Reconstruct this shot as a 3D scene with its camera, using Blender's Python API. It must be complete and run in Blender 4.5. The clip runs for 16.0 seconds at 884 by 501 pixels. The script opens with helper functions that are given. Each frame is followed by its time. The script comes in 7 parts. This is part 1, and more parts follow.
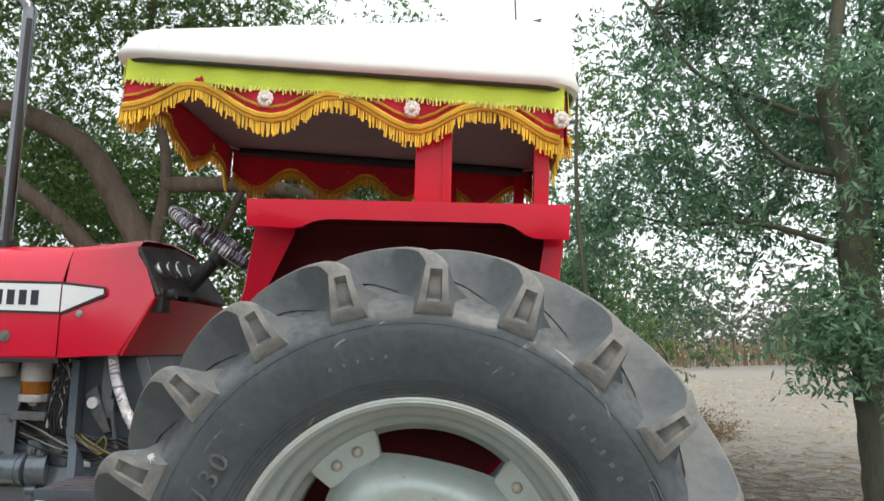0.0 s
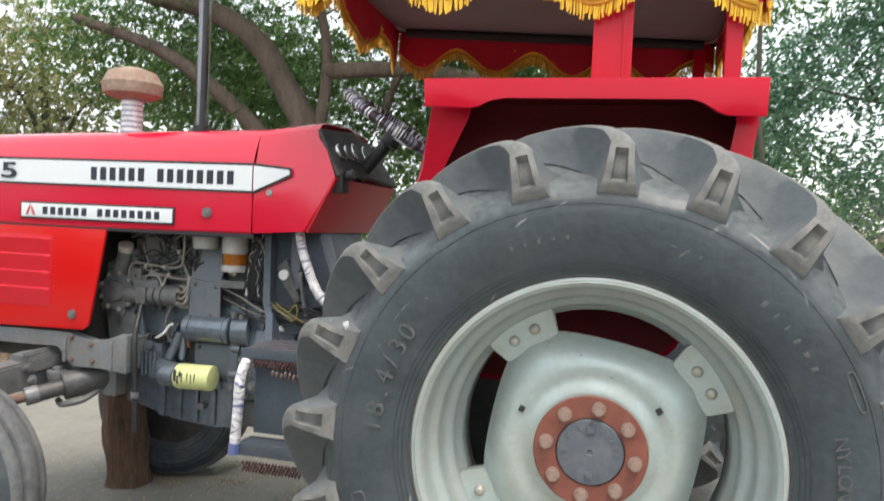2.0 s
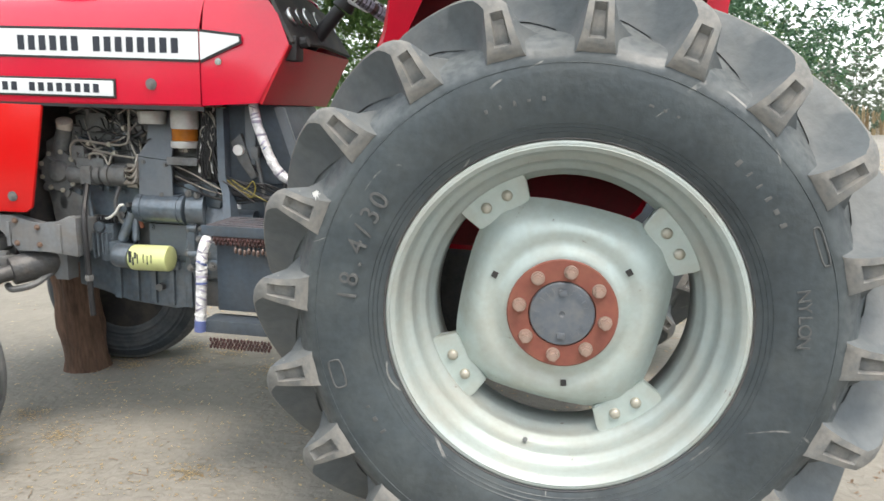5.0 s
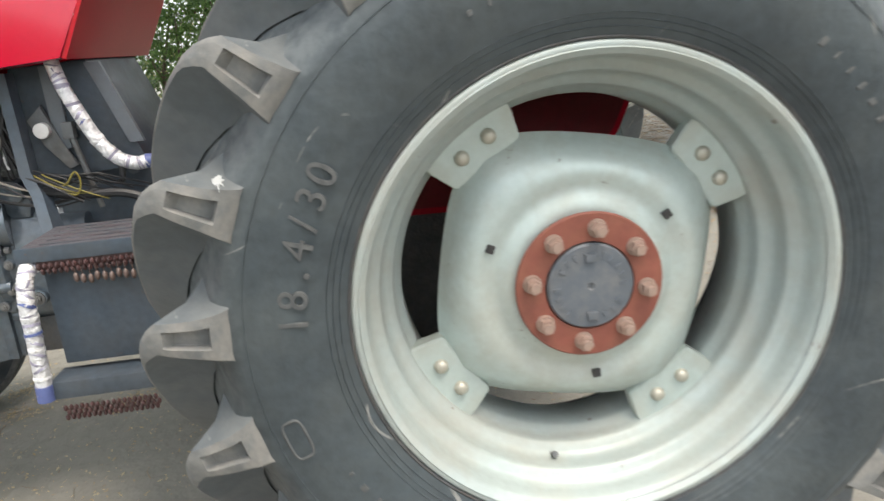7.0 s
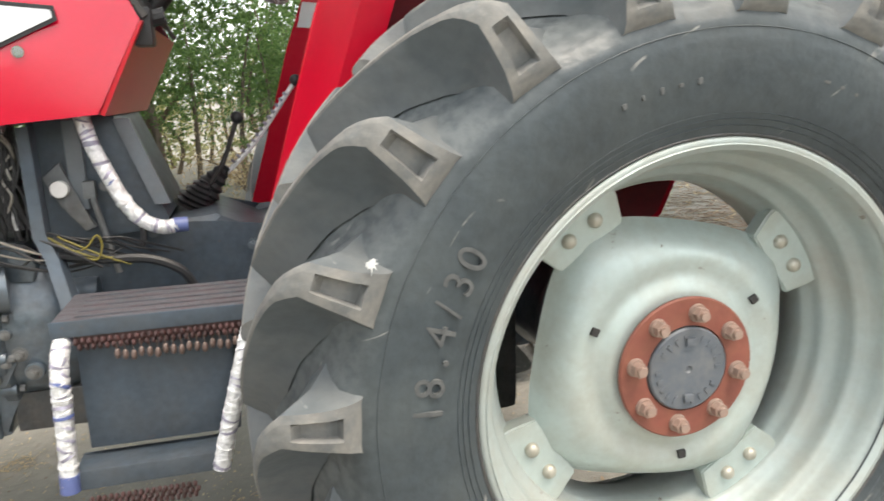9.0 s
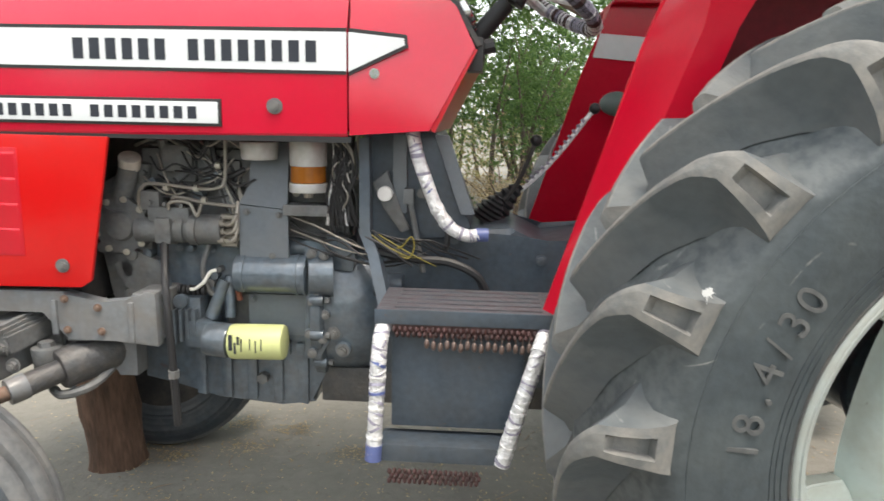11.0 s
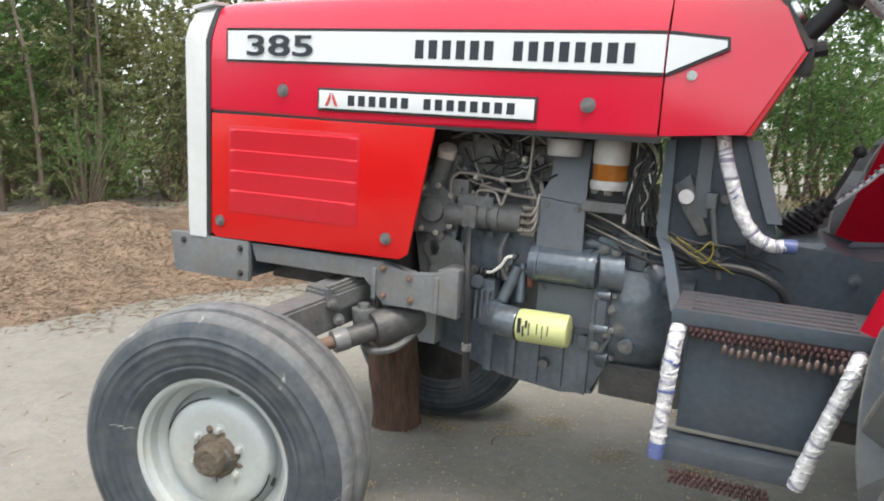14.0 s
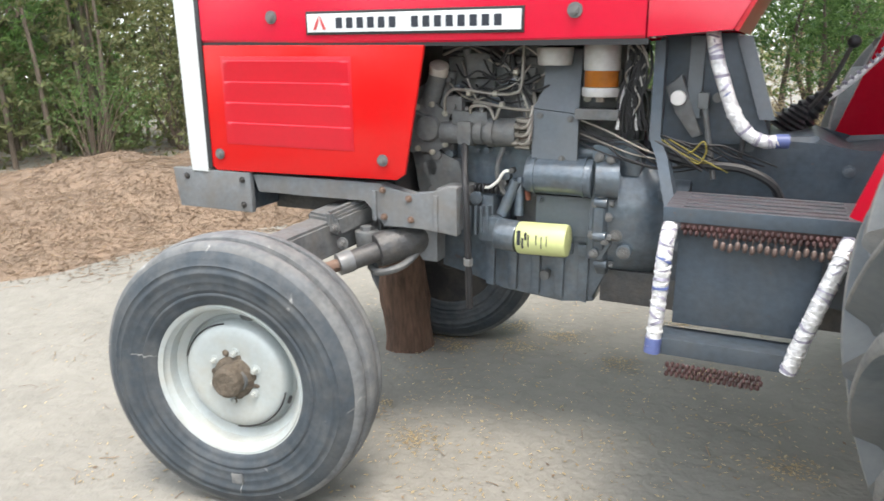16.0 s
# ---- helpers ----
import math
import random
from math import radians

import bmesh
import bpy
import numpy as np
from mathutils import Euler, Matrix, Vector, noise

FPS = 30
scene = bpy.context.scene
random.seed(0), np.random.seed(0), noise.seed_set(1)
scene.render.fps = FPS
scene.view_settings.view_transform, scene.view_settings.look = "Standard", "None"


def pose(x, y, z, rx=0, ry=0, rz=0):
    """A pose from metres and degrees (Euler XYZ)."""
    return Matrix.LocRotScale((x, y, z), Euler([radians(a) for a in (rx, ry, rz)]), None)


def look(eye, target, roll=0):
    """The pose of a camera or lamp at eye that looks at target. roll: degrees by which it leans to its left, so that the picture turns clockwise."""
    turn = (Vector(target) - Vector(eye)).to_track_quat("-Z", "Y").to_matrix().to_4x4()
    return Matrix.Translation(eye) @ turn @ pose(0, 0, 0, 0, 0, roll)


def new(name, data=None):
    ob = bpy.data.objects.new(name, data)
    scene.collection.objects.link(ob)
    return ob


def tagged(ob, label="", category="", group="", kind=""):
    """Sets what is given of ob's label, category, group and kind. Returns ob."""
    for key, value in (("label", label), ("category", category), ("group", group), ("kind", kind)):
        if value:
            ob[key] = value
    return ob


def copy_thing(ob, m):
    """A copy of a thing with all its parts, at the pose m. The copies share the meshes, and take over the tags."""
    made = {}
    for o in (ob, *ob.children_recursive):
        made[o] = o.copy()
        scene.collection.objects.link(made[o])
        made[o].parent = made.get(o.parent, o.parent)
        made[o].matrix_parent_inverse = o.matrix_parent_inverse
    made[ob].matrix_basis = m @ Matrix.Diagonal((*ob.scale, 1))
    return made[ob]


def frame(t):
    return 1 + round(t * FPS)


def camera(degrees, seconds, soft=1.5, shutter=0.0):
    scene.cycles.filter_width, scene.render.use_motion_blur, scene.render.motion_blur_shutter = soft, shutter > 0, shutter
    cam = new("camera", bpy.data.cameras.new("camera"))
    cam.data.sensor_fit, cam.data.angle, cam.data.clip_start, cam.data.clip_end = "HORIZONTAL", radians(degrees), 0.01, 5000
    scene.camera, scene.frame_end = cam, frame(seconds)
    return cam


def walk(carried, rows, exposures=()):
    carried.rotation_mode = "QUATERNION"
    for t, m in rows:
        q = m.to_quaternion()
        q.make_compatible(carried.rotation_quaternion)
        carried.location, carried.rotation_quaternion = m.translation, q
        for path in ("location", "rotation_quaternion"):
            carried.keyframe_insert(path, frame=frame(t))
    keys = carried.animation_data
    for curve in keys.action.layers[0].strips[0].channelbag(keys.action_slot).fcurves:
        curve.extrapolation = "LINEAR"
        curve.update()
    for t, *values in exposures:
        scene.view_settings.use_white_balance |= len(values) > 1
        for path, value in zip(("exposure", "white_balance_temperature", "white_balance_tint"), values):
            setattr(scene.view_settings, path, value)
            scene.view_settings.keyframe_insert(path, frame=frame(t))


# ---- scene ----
cam = camera(63.1, 16.0, soft=1.5, shutter=0.35)
PATH = [
    (0, (0.13, -1.658, 1.245), (0.076, 0.324, 1.512), -1.7),
    (0.5, (0.105, -1.668, 1.234), (0.077, 0.303, 1.573), -1.7),
    (1, (0.119, -1.646, 1.264), (0.07, 0.334, 1.539), -1.6),
    (1.5, (0.091, -1.654, 1.258), (-0.193, 0.317, 1.438), -1.4),
    (2, (0.06, -1.657, 1.234), (-0.41, 0.287, 1.193), -0.5),
    (2.5, (0.058, -1.659, 1.21), (-0.411, 0.278, 1.042), 0.3),
    (3, (0.065, -1.659, 1.237), (-0.369, 0.273, 0.956), -0.4),
    (3.5, (0.058, -1.667, 1.207), (-0.368, 0.268, 0.934), -0.8),
    (6, (-0.151, -1.539, 1.189), (-0.097, 0.411, 0.747), -1.8),
    (6.3, (-0.194, -1.447, 1.18), (0.093, 0.472, 0.697), -3.4),
    (6.5, (-0.194, -1.381, 1.171), (0.068, 0.523, 0.62), -5.1),
    (7, (-0.324, -1.118, 1.183), (-0.187, 0.792, 0.609), -8.7),
    (7.5, (-0.454, -1.02, 1.202), (-0.212, 0.878, 0.618), -5.9),
    (8, (-0.564, -1.022, 1.252), (-0.013, 0.809, 0.666), -7.1),
    (8.5, (-0.613, -1.045, 1.266), (-0.057, 0.822, 0.815), -6.9),
    (9, (-0.672, -1.024, 1.265), (-0.215, 0.866, 0.8), -5.1),
    (9.5, (-0.72, -1.022, 1.264), (-0.427, 0.896, 0.777), -5.0),
    (10.1, (-0.756, -1.026, 1.263), (-0.673, 0.922, 0.817), -4.5),
    (12.3, (-0.915, -1.139, 1.302), (-1.431, 0.784, 1.108), -0.6),
    (12.5, (-0.894, -1.123, 1.288), (-1.474, 0.783, 1.115), -0.6),
    (13, (-0.912, -1.149, 1.282), (-1.514, 0.748, 1.084), -0.1),
    (13.5, (-0.921, -1.158, 1.276), (-1.575, 0.715, 1.028), 0.5),
    (14, (-0.934, -1.178, 1.255), (-1.734, 0.626, 0.931), 0.3),
    (14.5, (-0.942, -1.205, 1.229), (-1.792, 0.557, 0.814), -0.3),
    (15, (-0.939, -1.211, 1.228), (-1.801, 0.528, 0.749), -0.4),
    (15.5, (-0.932, -1.222, 1.208), (-1.799, 0.506, 0.695), -0.5),
    (16, (-0.876, -1.198, 1.21), (-1.704, 0.553, 0.713), -3.3),
]
EXPOSE = [(0, 1.08, 6900, 10), (0.5, 0.75, 6900, 10), (1.0, 0.72, 6900, 10), (1.5, 1.0, 6800, 10), (2.0, 1.39, 6800, 10), (2.6, 1.74, 6850, 10), (3.7, 1.76, 6950, 10), (6.0, 1.56, 6850, 10), (7.0, 1.59, 7000, 10), (8.0, 1.75, 7200, 10), (9.0, 1.78, 7200, 10), (10.2, 1.75, 7150, 10), (12.3, 1.35, 7000, 10), (13.2, 1.38, 6950, 10), (14.5, 1.60, 6700, 10), (16, 1.90, 6700, 10)]
walk(cam, [(t, look(eye, target, roll)) for t, eye, target, roll in PATH], EXPOSE)

# ---- daylight under a bright, hazy sky ----
world = bpy.data.worlds.new("sky")
scene.world = world
world.use_nodes = True
wn = world.node_tree
sky = wn.nodes.new("ShaderNodeTexSky")
sky.sky_type = "NISHITA"
sky.sun_disc = False
sky.sun_elevation, sky.sun_rotation = radians(67.1), radians(139.6)
sky.air_density, sky.dust_density, sky.ozone_density = 1.0, 3.0, 1.0
haze = wn.nodes.new("ShaderNodeMix")  # thin bright overcast in front of the clear sky
haze.data_type = "RGBA"
haze.inputs["Factor"].default_value = 0.7
haze.inputs["B"].default_value = (5.9, 6.3, 6.6, 1)
wn.links.new(sky.outputs[0], haze.inputs["A"])
wn.links.new(haze.outputs["Result"], wn.nodes["Background"].inputs[0])
wn.nodes["Background"].inputs[1].default_value = 0.13
sun = new("sun", bpy.data.lights.new("sun", "SUN"))
sun.data.energy, sun.data.angle, sun.data.color = 1.2, radians(24), (1.0, 0.95, 0.88)
sun.matrix_world = look((1.7, -2.0, 6.2), (0, 0, 0))

# ---- materials ----
def mat(name, col, rough=0.5, metal=0.0, var=0.15, scale=6.0, fine=70.0, bump=0.05, dust=0.0, dust_col=(0.32, 0.26, 0.19), coat=0.0, rnd=0.0, bump_scale=None, stretch=None, spec=0.5, scratch=0.0, scratch_col=(0.5, 0.5, 0.48), rust=0.0, ring=None):
    m = bpy.data.materials.new(name)
    m.use_nodes = True
    nt = m.node_tree
    nd, ln = nt.nodes, nt.links
    b = nd["Principled BSDF"]
    b.inputs["Roughness"].default_value = rough
    b.inputs["Metallic"].default_value = metal
    b.inputs["Coat Weight"].default_value = coat
    b.inputs["Coat Roughness"].default_value = 0.12
    b.inputs["Specular IOR Level"].default_value = spec
    tc = nd.new("ShaderNodeTexCoord")
    src = tc.outputs["Object"]
    if stretch:
        mp = nd.new("ShaderNodeMapping")
        mp.inputs["Scale"].default_value = stretch
        ln.new(src, mp.inputs[0])
        src = mp.outputs[0]
    n1, n2 = nd.new("ShaderNodeTexNoise"), nd.new("ShaderNodeTexNoise")
    n1.inputs["Scale"].default_value, n1.inputs["Detail"].default_value = scale, 5
    n2.inputs["Scale"].default_value, n2.inputs["Detail"].default_value = fine, 3
    ln.new(src, n1.inputs["Vector"])
    ln.new(src, n2.inputs["Vector"])
    add = nd.new("ShaderNodeMath")
    add.operation = "MULTIPLY_ADD"
    add.inputs[1].default_value = 0.6
    ln.new(n1.outputs[0], add.inputs[0])
    sc = nd.new("ShaderNodeMath")
    sc.operation = "MULTIPLY"
    sc.inputs[1].default_value = 0.4
    ln.new(n2.outputs[0], sc.inputs[0])
    ln.new(sc.outputs[0], add.inputs[2])
    val = add.outputs[0]
    if rnd:
        oi = nd.new("ShaderNodeNewGeometry")
        ra = nd.new("ShaderNodeMath")
        ra.operation = "MULTIPLY_ADD"
        ra.inputs[1].default_value = rnd
        ln.new(oi.outputs["Random Per Island"], ra.inputs[0])
        ln.new(val, ra.inputs[2])
        rb = nd.new("ShaderNodeMath")
        rb.operation = "SUBTRACT"
        rb.inputs[1].default_value = rnd / 2
        ln.new(ra.outputs[0], rb.inputs[0])
        val = rb.outputs[0]
    cr = nd.new("ShaderNodeValToRGB")
    cr.color_ramp.elements[0].position, cr.color_ramp.elements[1].position = 0.25, 0.75
    cr.color_ramp.elements[0].color = (*[c * (1 - var) for c in col], 1)
    cr.color_ramp.elements[1].color = (*[min(1, c * (1 + var)) for c in col], 1)
    ln.new(val, cr.inputs[0])
    out = cr.outputs[0]
    if dust:
        n3 = nd.new("ShaderNodeTexNoise")
        n3.inputs["Scale"].default_value, n3.inputs["Detail"].default_value, n3.inputs["Roughness"].default_value = scale * 1.7, 8, 0.65
        ln.new(src, n3.inputs["Vector"])
        dr = nd.new("ShaderNodeMapRange")
        dr.inputs["From Min"].default_value, dr.inputs["From Max"].default_value = 0.42, 0.68
        dr.inputs["To Max"].default_value = dust
        ln.new(n3.outputs[0], dr.inputs["Value"])
        mx = nd.new("ShaderNodeMix")
        mx.data_type = "RGBA"
        ln.new(dr.outputs[0], mx.inputs["Factor"])
        ln.new(out, mx.inputs["A"])
        mx.inputs["B"].default_value = (*dust_col, 1)
        out = mx.outputs["Result"]
        rr = nd.new("ShaderNodeMapRange")
        rr.inputs["To Min"].default_value, rr.inputs["To Max"].default_value = rough, min(1, rough + 0.35)
        ln.new(dr.outputs[0], rr.inputs["Value"])
        ln.new(rr.outputs[0], b.inputs["Roughness"])
    if ring:
        # dried mud caked on the outer part of a wheel, patchy
        ax = nd.new("ShaderNodeSeparateXYZ")
        ln.new(tc.outputs["Object"], ax.inputs[0])
        flat = nd.new("ShaderNodeCombineXYZ")
        ln.new(ax.outputs[0], flat.inputs[0])
        ln.new(ax.outputs[2], flat.inputs[2])
        rad = nd.new("ShaderNodeVectorMath")
        rad.operation = "LENGTH"
        ln.new(flat.outputs[0], rad.inputs[0])
        wob = nd.new("ShaderNodeMath")
        wob.operation = "MULTIPLY_ADD"
        wob.inputs[1].default_value = 0.11
        ln.new(n1.outputs[0], wob.inputs[0])
        ln.new(rad.outputs["Value"], wob.inputs[2])
        rg_ = nd.new("ShaderNodeMapRange")
        rg_.interpolation_type = "SMOOTHSTEP"
        rg_.inputs["From Min"].default_value, rg_.inputs["From Max"].default_value, rg_.inputs["To Max"].default_value = ring[0] + 0.055, ring[1] + 0.055, ring[3]
        ln.new(wob.outputs[0], rg_.inputs["Value"])
        pat = nd.new("ShaderNodeMath")
        pat.operation = "MULTIPLY"
        pm = nd.new("ShaderNodeMapRange")
        pm.inputs["From Min"].default_value, pm.inputs["From Max"].default_value, pm.inputs["To Min"].default_value = 0.35, 0.62, 0.25
        ln.new(n2.outputs[0], pm.inputs["Value"])
        ln.new(rg_.outputs[0], pat.inputs[0])
        ln.new(pm.outputs[0], pat.inputs[1])
        mx = nd.new("ShaderNodeMix")
        mx.data_type = "RGBA"
        ln.new(pat.outputs[0], mx.inputs["Factor"])
        ln.new(out, mx.inputs["A"])
        mx.inputs["B"].default_value = (*ring[2], 1)
        out = mx.outputs["Result"]
    if scratch:
        # thin scuffs: narrow contour lines of a warped noise, broken up by a coarser one
        s1, s2 = nd.new("ShaderNodeTexNoise"), nd.new("ShaderNodeTexNoise")
        s1.inputs["Scale"].default_value, s1.inputs["Detail"].default_value, s1.inputs["Distortion"].default_value = 3.0, 0, 0.4
        s2.inputs["Scale"].default_value, s2.inputs["Detail"].default_value = 22.0, 3
        ln.new(src, s1.inputs["Vector"])
        ln.new(src, s2.inputs["Vector"])
        ds = nd.new("ShaderNodeMath")
        ds.operation = "COMPARE"
        ds.inputs[1].default_value, ds.inputs[2].default_value = 0.5, 0.0035
        ln.new(s1.outputs[0], ds.inputs[0])
        mk = nd.new("ShaderNodeMapRange")
        mk.inputs["From Min"].default_value, mk.inputs["From Max"].default_value, mk.inputs["To Max"].default_value = 0.54, 0.66, scratch
        ln.new(s2.outputs[0], mk.inputs["Value"])
        mu = nd.new("ShaderNodeMath")
        mu.operation = "MULTIPLY"
        ln.new(ds.outputs[0], mu.inputs[0])
        ln.new(mk.outputs[0], mu.inputs[1])
        mx = nd.new("ShaderNodeMix")
        mx.data_type = "RGBA"
        ln.new(mu.outputs[0], mx.inputs["Factor"])
        ln.new(out, mx.inputs["A"])
        mx.inputs["B"].default_value = (*scratch_col, 1)
        out = mx.outputs["Result"]
    if rust:
        # chips and rust specks
        r1 = nd.new("ShaderNodeTexNoise")
        r1.inputs["Scale"].default_value, r1.inputs["Detail"].default_value, r1.inputs["Roughness"].default_value = 19.0, 6, 0.7
        ln.new(src, r1.inputs["Vector"])
        rm = nd.new("ShaderNodeMapRange")
        rm.inputs["From Min"].default_value, rm.inputs["From Max"].default_value, rm.inputs["To Max"].default_value = 0.66, 0.72, rust
        ln.new(r1.outputs[0], rm.inputs["Value"])
        mx = nd.new("ShaderNodeMix")
        mx.data_type = "RGBA"
        ln.new(rm.outputs[0], mx.inputs["Factor"])
        ln.new(out, mx.inputs["A"])
        mx.inputs["B"].default_value = (0.12, 0.06, 0.035, 1)
        out = mx.outputs["Result"]
    ln.new(out, b.inputs["Base Color"])
    if bump:
        bp = nd.new("ShaderNodeBump")
        bp.inputs["Strength"].default_value, bp.inputs["Distance"].default_value = bump, 0.02
        if bump_scale:
            n4 = nd.new("ShaderNodeTexNoise")
            n4.inputs["Scale"].default_value, n4.inputs["Detail"].default_value = bump_scale, 6
            ln.new(src, n4.inputs["Vector"])
            ln.new(n4.outputs[0], bp.inputs["Height"])
        else:
            ln.new(add.outputs[0], bp.inputs["Height"])
        ln.new(bp.outputs[0], b.inputs["Normal"])
    return m


# pink of the sky's reflection is mixed into the bonnet's red
RED = mat("red_paint", (0.53, 0.003, 0.030), 0.26, var=0.06, scale=2.5, bump=0.006, dust=0.02, dust_col=(0.45, 0.2, 0.17), coat=0.9, spec=0.3)
# copy of the bonnet's red without the pink tint, for the lower panels
RED_PANEL = mat("panel_red_no_sky_tint", (0.54, 0.006, 0.007), 0.32, var=0.05, scale=2.5, bump=0.006, dust=0.04, dust_col=(0.45, 0.2, 0.15), coat=0.5, spec=0.15)
RED_DEEP = mat("red_panel_matt", (0.50, 0.004, 0.017), 0.34, var=0.08, bump=0.01, coat=0.3)
RED_FENDER = mat("fender_red_paint", (0.50, 0.003, 0.022), 0.36, var=0.1, scale=3, bump=0.015, dust=0.03, dust_col=(0.42, 0.16, 0.14), coat=0.35, spec=0.12)
RUBBER = mat("black_sidewall_rubber", (0.038, 0.049, 0.056), 0.44, var=0.5, scale=5, fine=55, bump=0.18, dust=0.32, dust_col=(0.098, 0.110, 0.108), scratch=0.7, scratch_col=(0.27, 0.265, 0.25), ring=(0.555, 0.635, (0.135, 0.144, 0.145), 0.55))
LUG = mat("worn_lug_rubber", (0.115, 0.119, 0.118), 0.7, var=0.4, scale=9, fine=60, bump=0.22, dust=0.7, dust_col=(0.28, 0.26, 0.232), scratch=0.25)
BOWL = mat("dusty_tread_rubber", (0.080, 0.093, 0.101), 0.55, var=0.3, scale=4, fine=50, bump=0.18, dust=0.5, dust_col=(0.175, 0.176, 0.168), scratch=0.35)
TYRE_F = mat("front_tyre_rubber", (0.036, 0.047, 0.059), 0.60, var=0.4, scale=7, fine=60, bump=0.25, dust=0.32, dust_col=(0.17, 0.165, 0.155), scratch=0.6)
TREAD_F = mat("front_tread_rubber", (0.112, 0.119, 0.126), 0.85, var=0.45, scale=9, fine=60, bump=0.25, dust=0.6, dust_col=(0.21, 0.207, 0.198), scratch=0.5)
SILVER = mat("silver_rim_paint", (0.45, 0.52, 0.50), 0.40, metal=0.3, var=0.12, scale=4, bump=0.02, dust=0.55, dust_col=(0.36, 0.325, 0.265), rust=0.8)
# disc's silver made darker to offset the light on the rim, plus dust
RIM = mat("dusty_dimmed_rear_rim_paint", (0.36, 0.41, 0.40), 0.45, metal=0.25, var=0.15, scale=4, bump=0.03, dust=0.5, dust_col=(0.34, 0.308, 0.255), rust=0.8)
SILVER_DUSTY = mat("dusty_front_rim", (0.41, 0.45, 0.455), 0.5, metal=0.15, var=0.12, scale=6, bump=0.04, dust=0.4, dust_col=(0.38, 0.33, 0.25), rust=0.8)
BOLT = mat("bolt_zinc", (0.48, 0.46, 0.40), 0.4, metal=0.5, var=0.15, dust=0.3)
RUST_RED = mat("oxide_red_hub", (0.20, 0.060, 0.042), 0.6, var=0.2, scale=14, bump=0.08, dust=0.25, dust_col=(0.3, 0.14, 0.08))
CAP = mat("hub_cap_grey", (0.10, 0.115, 0.135), 0.5, var=0.12, scale=20, bump=0.05, dust=0.15)
GREY = mat("engine_grey_paint", (0.092, 0.119, 0.148), 0.30, metal=0.25, var=0.5, scale=12, fine=60, bump=0.25, dust=0.35, dust_col=(0.12, 0.108, 0.092), rust=0.5, coat=0.7)
SLATE = mat("slate_blue_paint", (0.046, 0.064, 0.086), 0.48, var=0.45, scale=7, fine=60, bump=0.12, dust=0.3, dust_col=(0.085, 0.080, 0.072), rust=0.6, coat=0.2)
GRIME = mat("oily_block_grime", (0.052, 0.053, 0.056), 0.4, var=0.55, scale=16, fine=80, bump=0.4, dust=0.5, dust_col=(0.105, 0.09, 0.075))
GREY_CLEAN = mat("sheet_grey_paint", (0.128, 0.148, 0.170), 0.36, var=0.2, scale=6, bump=0.04, dust=0.2, dust_col=(0.2, 0.18, 0.15))
GREY_LIGHT = mat("dusty_cast_metal", (0.120, 0.126, 0.130), 0.55, metal=0.1, var=0.5, scale=13, fine=70, bump=0.2, dust=0.5, dust_col=(0.165, 0.148, 0.128), rust=0.6)
FRAME = mat("scuffed_frame_grey", (0.155, 0.166, 0.176), 0.42, var=0.35, scale=9, fine=60, bump=0.12, dust=0.55, dust_col=(0.165, 0.142, 0.12), rust=0.6, coat=0.3)
DARK = mat("dark_recess_metal", (0.022, 0.023, 0.026), 0.7, var=0.3, bump=0.05, dust=0.15)
BLACK = mat("black_rubber_trim", (0.018, 0.018, 0.02), 0.5, var=0.2, bump=0.03)
CHROME = mat("bright_steel", (0.6, 0.6, 0.6), 0.25, metal=1.0, var=0.1, bump=0.02)
STEEL = mat("fuel_pipe_steel", (0.33, 0.31, 0.28), 0.38, metal=0.6, var=0.2, dust=0.3)
WHITE = mat("white_plastic", (0.62, 0.63, 0.63), 0.4, var=0.06, scale=4, bump=0.01, dust=0.12)
STRIPE = mat("silver_white_decal", (0.66, 0.69, 0.71), 0.35, var=0.04, scale=3, bump=0.005)
INK = mat("navy_black_ink", (0.02, 0.024, 0.035), 0.4, var=0.1, bump=0.0)
LOGO_RED = mat("badge_red", (0.5, 0.05, 0.05), 0.4, var=0.1, bump=0)
GRILLE = mat("grille_surround_grey_white", (0.56, 0.58, 0.58), 0.45, var=0.06, scale=4, bump=0.01, dust=0.15)
LIME = mat("lime_fabric", (0.60, 0.72, 0.08), 0.8, var=0.12, scale=9, fine=200, bump=0.15)
ROOF = mat("white_fibreglass_roof", (0.76, 0.75, 0.73), 0.45, var=0.06, scale=3, bump=0.05, dust=0.15, bump_scale=5, rust=0.5)
LINE_GREEN = mat("dark_green_edge_line", (0.02, 0.032, 0.018), 0.5, var=0.3, bump=0.03)
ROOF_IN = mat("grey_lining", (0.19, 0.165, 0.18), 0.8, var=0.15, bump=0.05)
VELVET = mat("crimson_velvet", (0.50, 0.006, 0.026), 0.75, var=0.2, scale=12, fine=150, bump=0.15)
GOLD = mat("gold_fringe", (0.78, 0.46, 0.03), 0.6, var=0.25, scale=20, fine=200, bump=0.2, rnd=0.5)
GOLD_TAPE = mat("gold_braid", (0.48, 0.22, 0.012), 0.6, var=0.3, scale=40, fine=200, bump=0.3)
FLOWER = mat("white_rosette", (0.72, 0.66, 0.62), 0.7, var=0.2, scale=60, bump=0.2)
YELLOW = mat("pale_yellow_filter", (0.56, 0.60, 0.27), 0.35, var=0.08, bump=0.01, dust=0.12)
AMBER = mat("amber_fuel_bowl", (0.30, 0.10, 0.015), 0.15, var=0.25, scale=30, bump=0.01)
